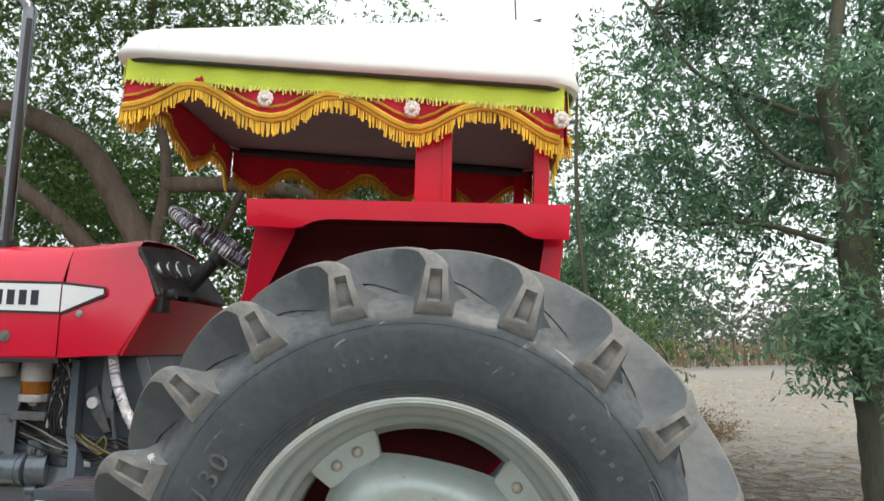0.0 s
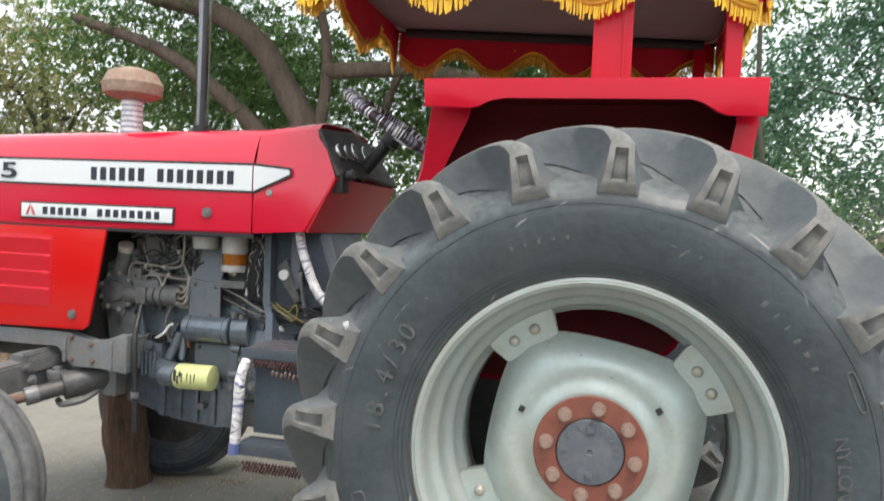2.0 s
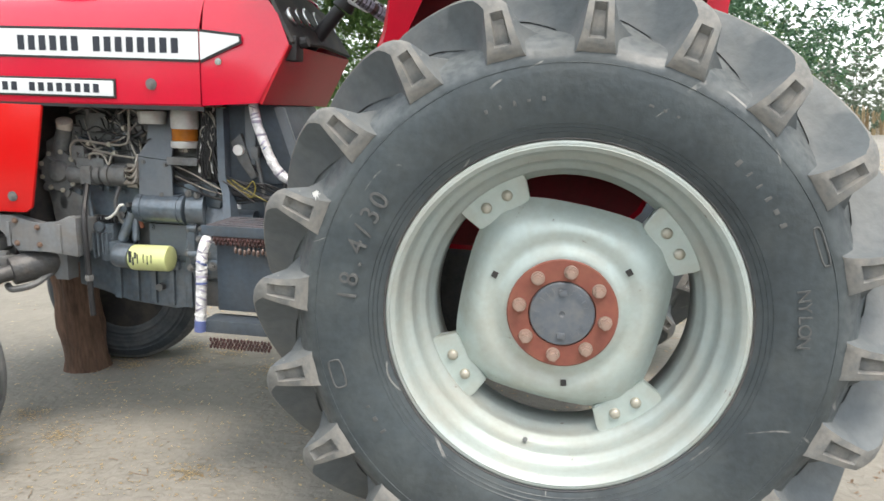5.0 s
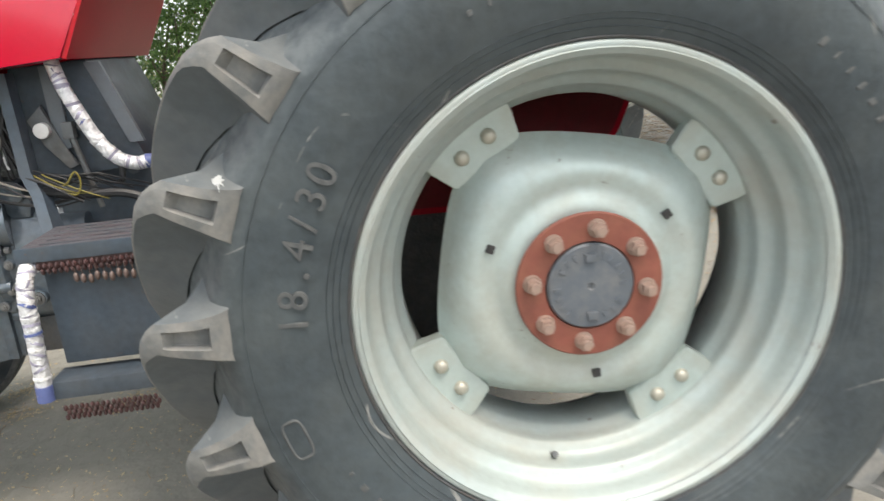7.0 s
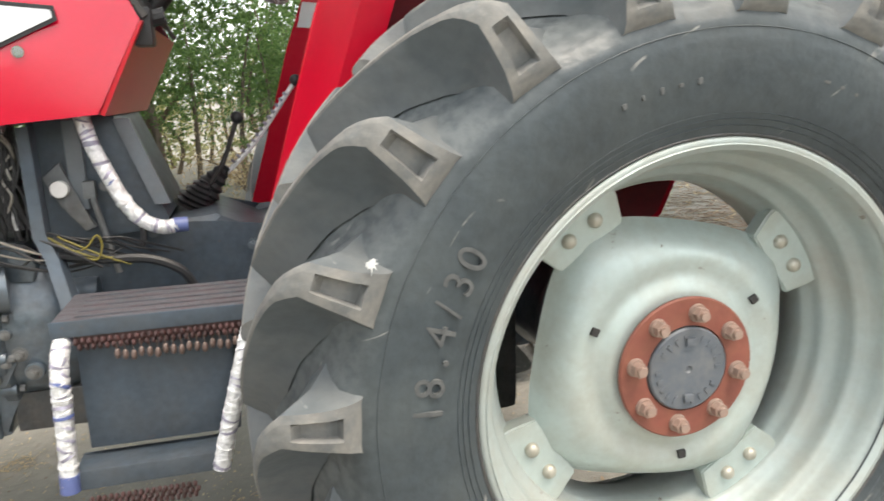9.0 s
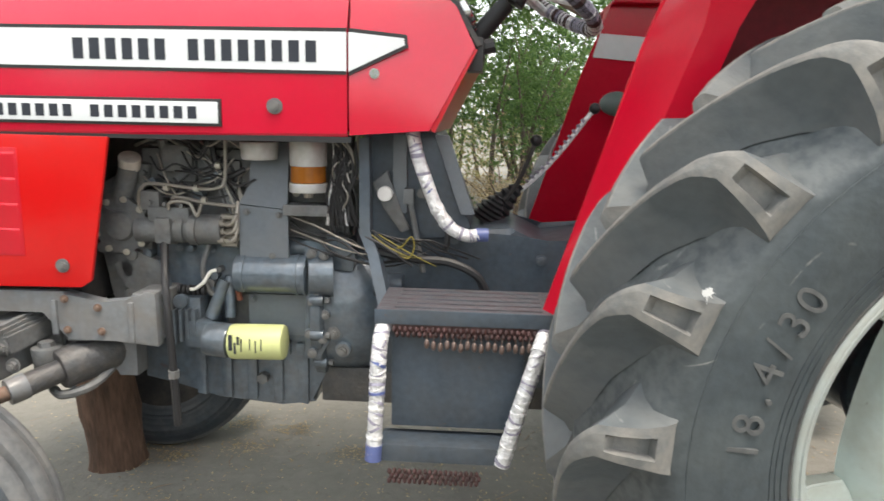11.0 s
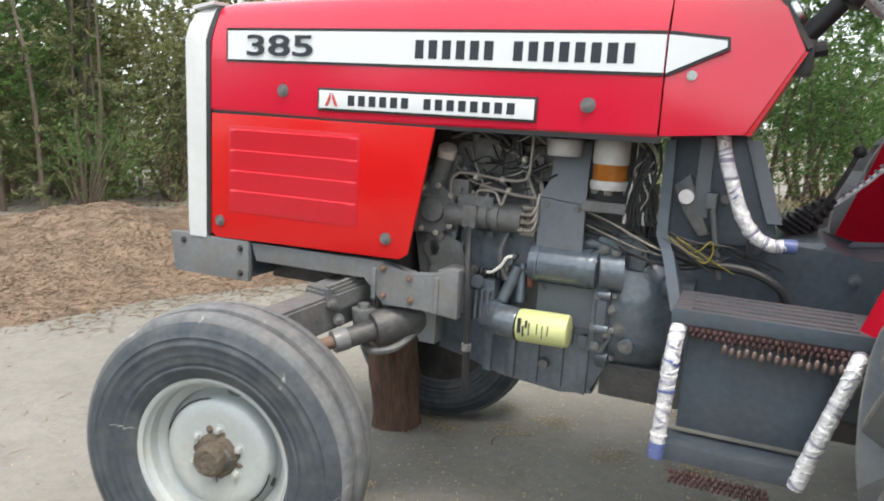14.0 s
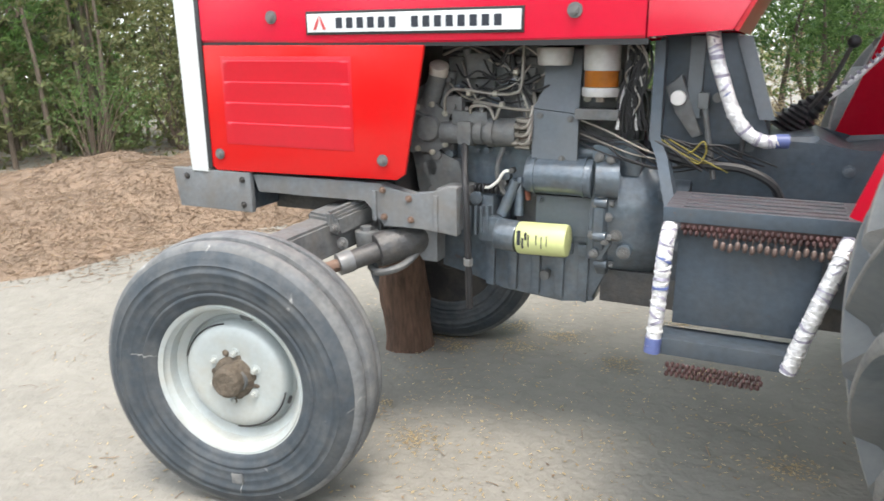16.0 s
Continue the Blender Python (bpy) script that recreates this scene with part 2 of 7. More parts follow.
WRAP = mat("silver_tape_wrap", (0.80, 0.80, 0.81), 0.28, metal=0.2, var=0.3, scale=45, fine=120, bump=0.6, rnd=0.25, dust=0.35, dust_col=(0.25, 0.25, 0.30))
WRAP_BAND = mat("printed_tape_band", (0.20, 0.19, 0.24), 0.35, metal=0.2, var=0.9, scale=40, bump=0.1, rnd=0.4)
WRAP_BLUE = mat("blue_tape", (0.10, 0.13, 0.30), 0.35, var=0.2, bump=0.05)
BEADS = mat("copper_bead_trim", (0.062, 0.029, 0.028), 0.5, metal=0.2, var=0.45, scale=60, bump=0.1, rnd=0.5)
BEAD_PALE = mat("pale_copper_bead", (0.115, 0.08, 0.07), 0.35, metal=0.2, var=0.4, scale=60, bump=0.05)
STEP_TOP = mat("worn_step_plate", (0.064, 0.070, 0.081), 0.46, var=0.5, scale=14, bump=0.25, dust=0.5, dust_col=(0.12, 0.062, 0.062), stretch=(1, 6, 6), rust=0.6)
LOG = mat("brown_bark_log", (0.12, 0.07, 0.048), 0.9, var=0.75, scale=22, fine=90, bump=0.8, bump_scale=40, stretch=(1, 1, 0.2))
RUSTY = mat("dull_rust", (0.15, 0.09, 0.065), 0.8, var=0.4, scale=20, bump=0.3, dust=0.4, dust_col=(0.2, 0.17, 0.14))
WIRE_Y = mat("yellow_wire", (0.20, 0.165, 0.03), 0.5, bump=0)


def mat_bark(name, col):
    return mat(name, col, 0.92, var=0.5, scale=9, fine=60, bump=0.9, bump_scale=22, stretch=(1, 1, 0.25), dust=0.3, dust_col=(0.16, 0.13, 0.1))


BARK = mat_bark("acacia_bark", (0.125, 0.09, 0.07))
BARK_PALE = mat_bark("pale_sapling_bark", (0.125, 0.10, 0.08))
BARK_G = mat_bark("mossy_bark", (0.07, 0.075, 0.05))


def leaf_mat(name, c1, c2):
    m = bpy.data.materials.new(name)
    m.use_nodes = True
    nt = m.node_tree
    b = nt.nodes["Principled BSDF"]
    g = nt.nodes.new("ShaderNodeNewGeometry")
    cr = nt.nodes.new("ShaderNodeValToRGB")
    cr.color_ramp.elements[0].color, cr.color_ramp.elements[1].color = (*c1, 1), (*c2, 1)
    nt.links.new(g.outputs["Random Per Island"], cr.inputs[0])
    nt.links.new(cr.outputs[0], b.inputs["Base Color"])
    b.inputs["Roughness"].default_value = 0.6
    tr = nt.nodes.new("ShaderNodeBsdfTranslucent")
    nt.links.new(cr.outputs[0], tr.inputs[0])
    mx = nt.nodes.new("ShaderNodeMixShader")
    mx.inputs[0].default_value = 0.45
    nt.links.new(b.outputs[0], mx.inputs[1])
    nt.links.new(tr.outputs[0], mx.inputs[2])
    nt.links.new(mx.outputs[0], nt.nodes["Material Output"].inputs[0])
    return m


LEAF = leaf_mat("fine_green_leaf", (0.055, 0.125, 0.04), (0.17, 0.28, 0.08))
LEAF_B = leaf_mat("bluish_green_leaf", (0.055, 0.15, 0.092), (0.225, 0.38, 0.225))
LEAF_Y = leaf_mat("yellow_green_leaf", (0.20, 0.23, 0.09), (0.46, 0.44, 0.21))
LEAF_O = leaf_mat("olive_leaf", (0.085, 0.105, 0.045), (0.235, 0.25, 0.115))
# distance haze is mixed into this leaf colour
LEAF_FAR = leaf_mat("haze_tinted_far_leaf", (0.10, 0.14, 0.10), (0.17, 0.21, 0.15))
LITTER = leaf_mat("dry_leaf", (0.13, 0.085, 0.054), (0.34, 0.248, 0.162))
STRAW = leaf_mat("dry_straw", (0.30, 0.22, 0.12), (0.55, 0.45, 0.28))
REED = leaf_mat("dry_reed", (0.28, 0.2, 0.11), (0.48, 0.38, 0.24))


def ground_mat():
    m = mat("sandy_earth", (0.20, 0.190, 0.168), 0.95, var=0.24, scale=1.1, fine=17, bump=0.6, bump_scale=26, dust=0.55, dust_col=(0.262, 0.25, 0.222), scratch=0.12, scratch_col=(0.2, 0.17, 0.13))
    return m


GROUND = ground_mat()
# dark maroon that stands for the shade and dirt inside the fenders
FENDER_SHADE = mat("maroon_fender_shade", (0.20, 0.006, 0.014), 0.7, var=0.3, bump=0.05, dust=0.2, dust_col=(0.1, 0.06, 0.05))
MOUND = mat("litter_covered_earth", (0.165, 0.115, 0.080), 0.95, var=0.55, scale=5, fine=45, bump=0.8, bump_scale=40, dust=0.5, dust_col=(0.225, 0.172, 0.126))

# ---- building helpers ----
C = 0.97  # the tractor's middle plane


def finish(bm, name, material, sharp=35, smooth=True):
    me = bpy.data.meshes.new(name)
    bmesh.ops.recalc_face_normals(bm, faces=bm.faces)
    bm.to_mesh(me)
    bm.free()
    for mt in (material if isinstance(material, (list, tuple)) else [material]):
        me.materials.append(mt)
    if smooth:
        me.polygons.foreach_set("use_smooth", [True] * len(me.polygons))
        me.set_sharp_from_angle(angle=radians(sharp))
    return me


def part(name, bm, material, parent, label="", m=None, sharp=35):
    ob = new(name, finish(bm, name, material, sharp))
    ob.parent = parent
    if m is not None:
        ob.matrix_basis = m
    if label:
        ob["label"] = label
    return ob


def shared(name, me, parent, m):
    ob = new(name, me)
    ob.parent = parent
    ob.matrix_basis = m
    return ob


def fast_mesh(name, verts, faces, material, smooth=False):
    """verts (n, 3), faces (k, 3 or 4) as arrays."""
    me = bpy.data.meshes.new(name)
    verts, faces = np.asarray(verts, np.float32), np.asarray(faces, np.int32)
    k, c = faces.shape
    me.vertices.add(len(verts))
    me.vertices.foreach_set("co", verts.ravel())
    me.loops.add(k * c)
    me.loops.foreach_set("vertex_index", faces.ravel())
    me.polygons.add(k)
    me.polygons.foreach_set("loop_start", np.arange(0, k * c, c, dtype=np.int32))
    me.update(calc_edges=True)
    if smooth:
        me.polygons.foreach_set("use_smooth", [True] * k)
    me.materials.append(material)
    return me


def box(bm, x0, x1, y0, y1, z0, z1, bevel=0.0, m=None):
    r = bmesh.ops.create_cube(bm, size=1)
    vs = r["verts"]
    bmesh.ops.scale(bm, vec=(x1 - x0, y1 - y0, z1 - z0), verts=vs)
    bmesh.ops.translate(bm, vec=((x0 + x1) / 2, (y0 + y1) / 2, (z0 + z1) / 2), verts=vs)
    if m is not None:
        bmesh.ops.transform(bm, matrix=m, verts=vs)
    if bevel:
        es = {e for v in vs for e in v.link_edges}
        bmesh.ops.bevel(bm, geom=list(es), offset=bevel, segments=2, affect="EDGES", profile=0.7)
    return bm


def cyl(bm, p0, p1, r, r2=None, seg=20, caps=True, bevel=0.0):
    p0, p1 = Vector(p0), Vector(p1)
    d = p1 - p0
    m = Matrix.Translation((p0 + p1) / 2) @ d.to_track_quat("Z", "Y").to_matrix().to_4x4()
    r_ = bmesh.ops.create_cone(bm, cap_ends=caps, segments=seg, radius1=r, radius2=r if r2 is None else r2, depth=d.length, matrix=m)
    if bevel:
        vs = set(r_["verts"])
        es = [e for e in bm.edges if e.verts[0] in vs and e.verts[1] in vs and any(len(f.verts) > 4 for f in e.link_faces)]
        bmesh.ops.bevel(bm, geom=es, offset=bevel, segments=2, affect="EDGES", profile=0.6)
    return bm


def smooth_line(pts, n=6):
    pts = [Vector(p) for p in pts]
    if len(pts) < 3:
        return pts
    out = []
    ext = [pts[0] * 2 - pts[1]] + pts + [pts[-1] * 2 - pts[-2]]
    for i in range(1, len(ext) - 2):
        a, b, c, d = ext[i - 1:i + 3]
        for k in range(n):
            t = k / n
            out.append(0.5 * (2 * b + (c - a) * t + (2 * a - 5 * b + 4 * c - d) * t * t + (3 * b - a - 3 * c + d) * t ** 3))
    out.append(pts[-1])
    return out


def tube(bm, pts, r, seg=8, n=5, radii=None, rough=0.0):
    line = smooth_line(pts, n)
    rings = []
    up = Vector((0.13, 0.37, 0.92)).normalized()
    for i, p in enumerate(line):
        d = (line[min(i + 1, len(line) - 1)] - line[max(i - 1, 0)]).normalized()
        u = d.cross(up)
        if u.length < 0.05:
            u = d.cross(Vector((1, 0, 0)))
        u.normalize()
        v = d.cross(u)
        f = i / max(1, len(line) - 1)
        if radii:
            g = f * (len(radii) - 1)
            j = min(int(g), len(radii) - 2)
            rr = radii[j] + (radii[j + 1] - radii[j]) * (g - j)
        else:
            rr = r
        ring = []
        for k in range(seg):
            a = 2 * math.pi * k / seg
            q = rr * (1 + rough * noise.noise((p + u * math.cos(a) * 3 * rr + v * math.sin(a) * 3 * rr) * (0.6 / max(rr, 0.02)))) if rough else rr
            ring.append(bm.verts.new(p + (u * math.cos(a) + v * math.sin(a)) * q))
        rings.append(ring)
    for a, b in zip(rings, rings[1:]):
        for k in range(seg):
            bm.faces.new((a[k], a[(k + 1) % seg], b[(k + 1) % seg], b[k]))
    bm.faces.new(rings[0][::-1])
    bm.faces.new(rings[-1])
    return bm


def lathe(bm, prof, seg=64, closed=False):
    """Turns (radius, y) points about the y axis."""
    rings = [[bm.verts.new((r * math.cos(2 * math.pi * k / seg), y, r * math.sin(2 * math.pi * k / seg))) for k in range(seg)] if r > 1e-6 else [bm.verts.new((0, y, 0))] for r, y in prof]
    pairs = list(zip(rings, rings[1:])) + ([(rings[-1], rings[0])] if closed else [])
    for a, b in pairs:
        for k in range(seg):
            q = [a[k % len(a)], a[(k + 1) % len(a)], b[(k + 1) % len(b)], b[k % len(b)]]
            q = list(dict.fromkeys(q))
            if len(q) > 2:
                bm.faces.new(q)
    return bm


def prism(bm, poly, y0, y1, bevel=0.0):
    """A plate: a polygon of (x, z) between two y planes."""
    a = [bm.verts.new((x, y0, z)) for x, z in poly]
    b = [bm.verts.new((x, y1, z)) for x, z in poly]
    n = len(poly)
    fs = [bm.faces.new(a), bm.faces.new(b[::-1])]
    for k in range(n):
        fs.append(bm.faces.new((a[k], b[k], b[(k + 1) % n], a[(k + 1) % n])))
    if bevel:
        es = list({e for f in fs for e in f.edges})
        bmesh.ops.bevel(bm, geom=es, offset=bevel, segments=2, affect="EDGES", profile=0.7)
    return bm


def sheet(bm, rows, thick=0.004):
    """A grid of points, thickened."""
    vs = [[bm.verts.new(p) for p in r] for r in rows]
    fs = [bm.faces.new((vs[i][j], vs[i][j + 1], vs[i + 1][j + 1], vs[i + 1][j])) for i in range(len(vs) - 1) for j in range(len(vs[0]) - 1)]
    bmesh.ops.recalc_face_normals(bm, faces=fs)
    bmesh.ops.solidify(bm, geom=fs, thickness=thick)
    return bm


def B():
    return bmesh.new()


def text_mesh(body, size, depth, material, name="lettering", bold=0.0):
    cu = bpy.data.curves.new(name, "FONT")
    cu.body, cu.size, cu.extrude, cu.offset = body, size, depth, bold
    cu.align_x, cu.align_y = "CENTER", "CENTER"
    ob = new(name, cu)
    bpy.context.view_layer.update()
    me = bpy.data.meshes.new_from_object(ob.evaluated_get(bpy.context.evaluated_depsgraph_get()))
    bpy.data.objects.remove(ob)
    me.materials.clear()
    me.materials.append(material)
    me.name = name
    return me


FACE = Matrix.Rotation(radians(90), 4, "X")  # lays flat text upright, facing the near side


def hexbolt(r=0.012, h=0.012, washer=True):
    bm = B()
    if washer:
        cyl(bm, (0, 0, 0), (0, -0.004, 0), r * 1.45, seg=20)
    cyl(bm, (0, -0.003, 0), (0, -0.003 - h, 0), r, seg=6)
    cyl(bm, (0, -h, 0), (0, -h * 1.9, 0), r * 0.55, seg=12)
    return bm

# ---- the tractor ----
tractor = tagged(new("tractor"), "red farm tractor with silver wheels and a fringed canopy roof", "tractor")
tractor.matrix_world = pose(0, 0, 0.735, 0, 3.2, 0)

# carcass of the rear tyre, half section from the bead over the shoulder to the crown: radius, distance from the middle
TYRE_PROFILE = [(0.384, 0.165), (0.392, 0.188), (0.415, 0.203), (0.455, 0.219), (0.505, 0.229), (0.545, 0.231), (0.575, 0.227), (0.600, 0.218), (0.625, 0.203), (0.647, 0.180), (0.667, 0.150), (0.685, 0.115), (0.698, 0.075), (0.705, 0.03)]
MID = 0.14
LUGS, LUG_PHASE = 20, 177.0


def rear_tyre():
    """The carcass: a smooth sidewall, and between the lugs deep rounded bowls that run out over the shoulder."""
    seg = 480
    half = []
    for (r0, w0), (r1, w1) in zip(TYRE_PROFILE, TYRE_PROFILE[1:]):
        steps = 4 if r0 > 0.54 else 2
        half += [(r0 + (r1 - r0) * k / steps, w0 + (w1 - w0) * k / steps) for k in range(steps)]
    half.append(TYRE_PROFILE[-1])
    prof = [(r, -w) for r, w in half] + [(r, w) for r, w in half[::-1]]
    verts, faces = [], []
    pitch = 360.0 / LUGS
    for r, w in prof:
        phase = LUG_PHASE if w < 0 else LUG_PHASE + 9
        for k in range(seg):
            a = 360.0 * k / seg
            lean = max(0.0, (r - 0.655)) * 200
            u = ((a - phase - lean) / pitch) % 1.0 * 2 - 1  # 0 midway between two lugs, 1 at a lug
            foot = 0.572 + 0.05 * abs(u) ** 3
            m = max(0.0, min(1.0, (r - foot) / 0.095))
            m = m * m * (3 - 2 * m)
            fade = max(0.0, min(1.0, (abs(w) - 0.02) / 0.08))
            bowl = m * fade * (1 - 0.7 * u * u)
            rr = r - 0.018 * bowl
            ww = w * (1 - 0.085 * bowl)
            lip = math.exp(-((r - foot) / 0.007) ** 2) * fade
            ww *= 1 + 0.005 * lip
            verts.append((rr * math.cos(math.radians(a)), MID + ww, rr * math.sin(math.radians(a))))
    for i in range(len(prof) - 1):
        for k in range(seg):
            k2 = (k + 1) % seg
            faces.append((i * seg + k, i * seg + k2, (i + 1) * seg + k2, (i + 1) * seg + k))
    return fast_mesh("tyre", verts, faces, RUBBER, smooth=True)


# a tread bar's crest and root: share of its way, radius, distance from the middle
LUG_TOP = [(0, 0.592, 0.2285), (0.10, 0.607, 0.2350), (0.24, 0.636, 0.2370), (0.34, 0.674, 0.232), (0.42, 0.711, 0.219), (0.48, 0.731, 0.202), (0.60, 0.742, 0.160), (0.75, 0.749, 0.105), (0.9, 0.754, 0.045), (1.0, 0.755, -0.005)]
LUG_ROOT = [(0, 0.578, 0.210), (0.10, 0.586, 0.200), (0.24, 0.598, 0.184), (0.34, 0.612, 0.165), (0.42, 0.638, 0.160), (0.48, 0.648, 0.145), (0.60, 0.666, 0.115), (0.75, 0.682, 0.08), (0.9, 0.692, 0.035), (1.0, 0.697, -0.005)]


def along(table, s):
    for (s0, r0, w0), (s1, r1, w1) in zip(table, table[1:]):
        if s <= s1:
            f = (s - s0) / (s1 - s0)
            return r0 + (r1 - r0) * f, w0 + (w1 - w0) * f
    return table[-1][1:]


def lug_mesh(side):
    """One tread bar: a tapering end with a hollow pocket on the sidewall, then over the shoulder and in a sweep to the crown."""
    bm = B()
    rows = []
    n = 30
    for i in range(n + 1):
        s = i / n
        (r, w), (r0, w0) = along(LUG_TOP, s), along(LUG_ROOT, s)
        tip = max(0.0, 0.46 - s) / 0.46
        hw = 0.0215 + 0.019 * tip ** 0.9 - 0.0085 * max(0.0, min(1.0, (s - 0.42) / 0.2))
        base = hw + 0.020 + 0.042 * min(1, s / 0.5)
        dip = hw + (base - hw) * 0.36
        ang = 21.0 * max(0, (s - 0.40) / 0.60) ** 1.1
        inside = 0.15 < s < 0.345
        pocket = 0.016 if inside else 0.0
        pw = hw * 0.52
        din = Vector((r0 - r, w0 - w)).normalized() if s > 0.4 else Vector((0.0, -1.0))
        row = []
        for off, f, dd in ((-base, 1, 0), (-dip, 0.66, 0), (-hw, 0, 0), (-pw, 0, 0), (-pw * 0.8, 0, pocket), (pw * 0.8, 0, pocket), (pw, 0, 0), (hw, 0, 0), (dip, 0.66, 0), (base, 1, 0)):
            rr = r + (r0 - r) * f + din.x * dd
            ww = w + (w0 - w) * f + din.y * dd
            if abs(off) == hw:
                rr, ww = rr - 0.003, ww - 0.002
            a = math.radians(ang) + off / rr
            row.append(bm.verts.new((rr * math.cos(a), MID + side * ww, rr * math.sin(a))))
        rows.append(row)
    for a, b in zip(rows, rows[1:]):
        for k in range(9):
            fc = bm.faces.new((a[k], a[k + 1], b[k + 1], b[k]))
            fc.material_index = 1 if k in (0, 1, 7, 8) else 0
    bm.faces.new(rows[0][::-1])
    bm.faces.new(rows[-1])
    me = finish(bm, "lug", LUG, 42)
    me.materials.append(BOWL)
    return me


def turn_y(deg):
    return Matrix.Rotation(radians(-deg), 4, "Y")


def rear_wheel():
    # pressed steel rim, seen into from outside
    bm = B()
    outer = [(0.392, -0.060), (0.401, -0.064), (0.407, -0.058), (0.407, -0.050), (0.397, -0.046), (0.391, -0.036), (0.389, -0.015), (0.386, 0.004), (0.381, 0.010), (0.371, 0.014), (0.366, 0.020), (0.366, 0.030), (0.364, 0.046), (0.361, 0.060), (0.354, 0.066), (0.345, 0.071), (0.341, 0.078), (0.340, 0.090), (0.336, 0.103), (0.328, 0.110), (0.325, 0.120), (0.324, 0.19)]
    outer += [(0.350, 0.20), (0.357, 0.23), (0.372, 0.25), (0.391, 0.262), (0.398, 0.31), (0.411, 0.34)]
    inner = [(r - 0.007, y + (0.004 if i == 0 else 0)) for i, (r, y) in enumerate(outer)]
    lathe(bm, outer + inner[::-1], 128, closed=True)
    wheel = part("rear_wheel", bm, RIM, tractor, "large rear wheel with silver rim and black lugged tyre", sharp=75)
    tyre = shared("tyre", rear_tyre(), wheel, Matrix())
    tyre["label"] = "dusty black deep-lug tractor tyre"
    for side, ph, nm in ((-1, 0, "lug"), (1, 9, "lug")):
        me = lug_mesh(side)
        for k in range(LUGS):
            shared(nm, me, wheel, turn_y(LUG_PHASE + ph + k * 18))
    # bead rings on the sidewall
    for r, w in ((0.424, 0.2068), (0.434, 0.2108), (0.443, 0.2142), (0.566, 0.2287)):
        bm = B()
        h = 0.0010 if r > 0.5 else 0.0014
        lathe(bm, [(r - 0.0022, MID - w + 0.002), (r, MID - w - h), (r + 0.0022, MID - w + 0.002)], 160)
        part("sidewall_ring", bm, RUBBER, wheel)
    # dirt caught where the rim meets the tyre
    bm = B()
    lathe(bm, [(0.4065, -0.0605), (0.4095, -0.0625), (0.4125, -0.060), (0.413, -0.052)], 160)
    part("bead_dirt", bm, GRIME, wheel, "brown dirt line at the bead")
    # dished disc with four flattened sides
    bm = B()
    seg, lobes = 144, 34.6
    prof = [(0.130, 0.036), (0.138, 0.037), (0.146, 0.041), (0.154, 0.047), (0.162, 0.050), (0.172, 0.049), (0.184, 0.046), (0.195, 0.045), (-0.25, 0.052), (-0.5, 0.066), (-0.75, 0.087), (-0.9, 0.103), (-1.0, 0.110)]
    rings = []
    for r, y in prof:
        ring = []
        for k in range(seg):
            a = 2 * math.pi * k / seg
            q = abs(((math.degrees(a) - lobes) % 90) - 45)
            edge = 1.0 / ((1 / 0.302) ** 9 + (math.cos(math.radians(q)) / 0.255) ** 9) ** (1 / 9)
            rr = r if r > 0 else 0.195 + (edge - 0.195) * -r
            ring.append(bm.verts.new((rr * math.cos(a), y, rr * math.sin(a))))
        rings.append(ring)
    for a, b in zip(rings, rings[1:]):
        for k in range(seg):
            bm.faces.new((a[k], a[(k + 1) % seg], b[(k + 1) % seg], b[k]))
    bm.faces.new(rings[0])
    bmesh.ops.recalc_face_normals(bm, faces=bm.faces)
    bmesh.ops.solidify(bm, geom=bm.faces[:], thickness=0.009)
    part("wheel_disc", bm, SILVER, wheel, "silver dished wheel centre", sharp=40)
    # plates that join disc and rim, two domed bolts each
    dome = B()
    lathe(dome, [(0.0135, 0.0), (0.0132, -0.006), (0.010, -0.011), (0.005, -0.0135), (0.0, -0.014)], 18)
    dome = finish(dome, "clamp_bolt", BOLT)
    for k in range(4):
        a = lobes + 90 * k
        bm = B()
        poly = [(0.262, -0.070), (0.262, 0.070), (0.312, 0.088), (0.360, 0.088), (0.360, -0.088), (0.312, -0.088)]
        lo = [bm.verts.new((x, 0.122 - 0.22 * max(0, x - 0.318), z)) for x, z in poly]
        hi = [bm.verts.new((x, 0.087 - 0.22 * max(0, x - 0.318), z)) for x, z in poly]
        bm.faces.new(lo), bm.faces.new(hi)
        for j in range(6):
            bm.faces.new((lo[j], hi[j], hi[(j + 1) % 6], lo[(j + 1) % 6]))
        bmesh.ops.bevel(bm, geom=bm.edges[:], offset=0.003, segments=2, affect="EDGES")
        part("clamp_plate", bm, SILVER, wheel, m=turn_y(a))
        for dz in (-0.029, 0.029):
            shared("clamp_bolt", dome, wheel, turn_y(a) @ Matrix.Translation((0.300, 0.086, dz)))
        # square hole edges in the dish
    for a in (154.8, 34.6, 274.8):
        bm = B()
        box(bm, 0.174, 0.188, 0.040, 0.048, -0.007, 0.007)
        part("square_hole", bm, DARK, wheel, m=turn_y(a))
    # oxide red hub ring, eight studs, grey cap
    bm = B()
    lathe(bm, [(0.0, 0.010), (0.124, 0.010), (0.129, 0.004), (0.130, -0.001), (0.127, -0.004), (0.079, -0.004), (0.078, 0.004), (0.0, 0.004)], 64)
    part("hub_ring", bm, RUST_RED, wheel, "rust-red hub ring", Matrix.Translation((0, 0.02, 0)))
    bm = B()
    lathe(bm, [(0.076, 0.006), (0.076, -0.006), (0.073, -0.009), (0.03, -0.010), (0.007, -0.010), (0.004, -0.006), (0.0, -0.006)], 48)
    for k in range(22):
        if k % 11 in (5, 10):
            continue
        a = 2 * math.pi * k / 22
        box(bm, 0.052, 0.064, -0.0115, -0.008, -0.003, 0.003, m=turn_y(math.degrees(a)))
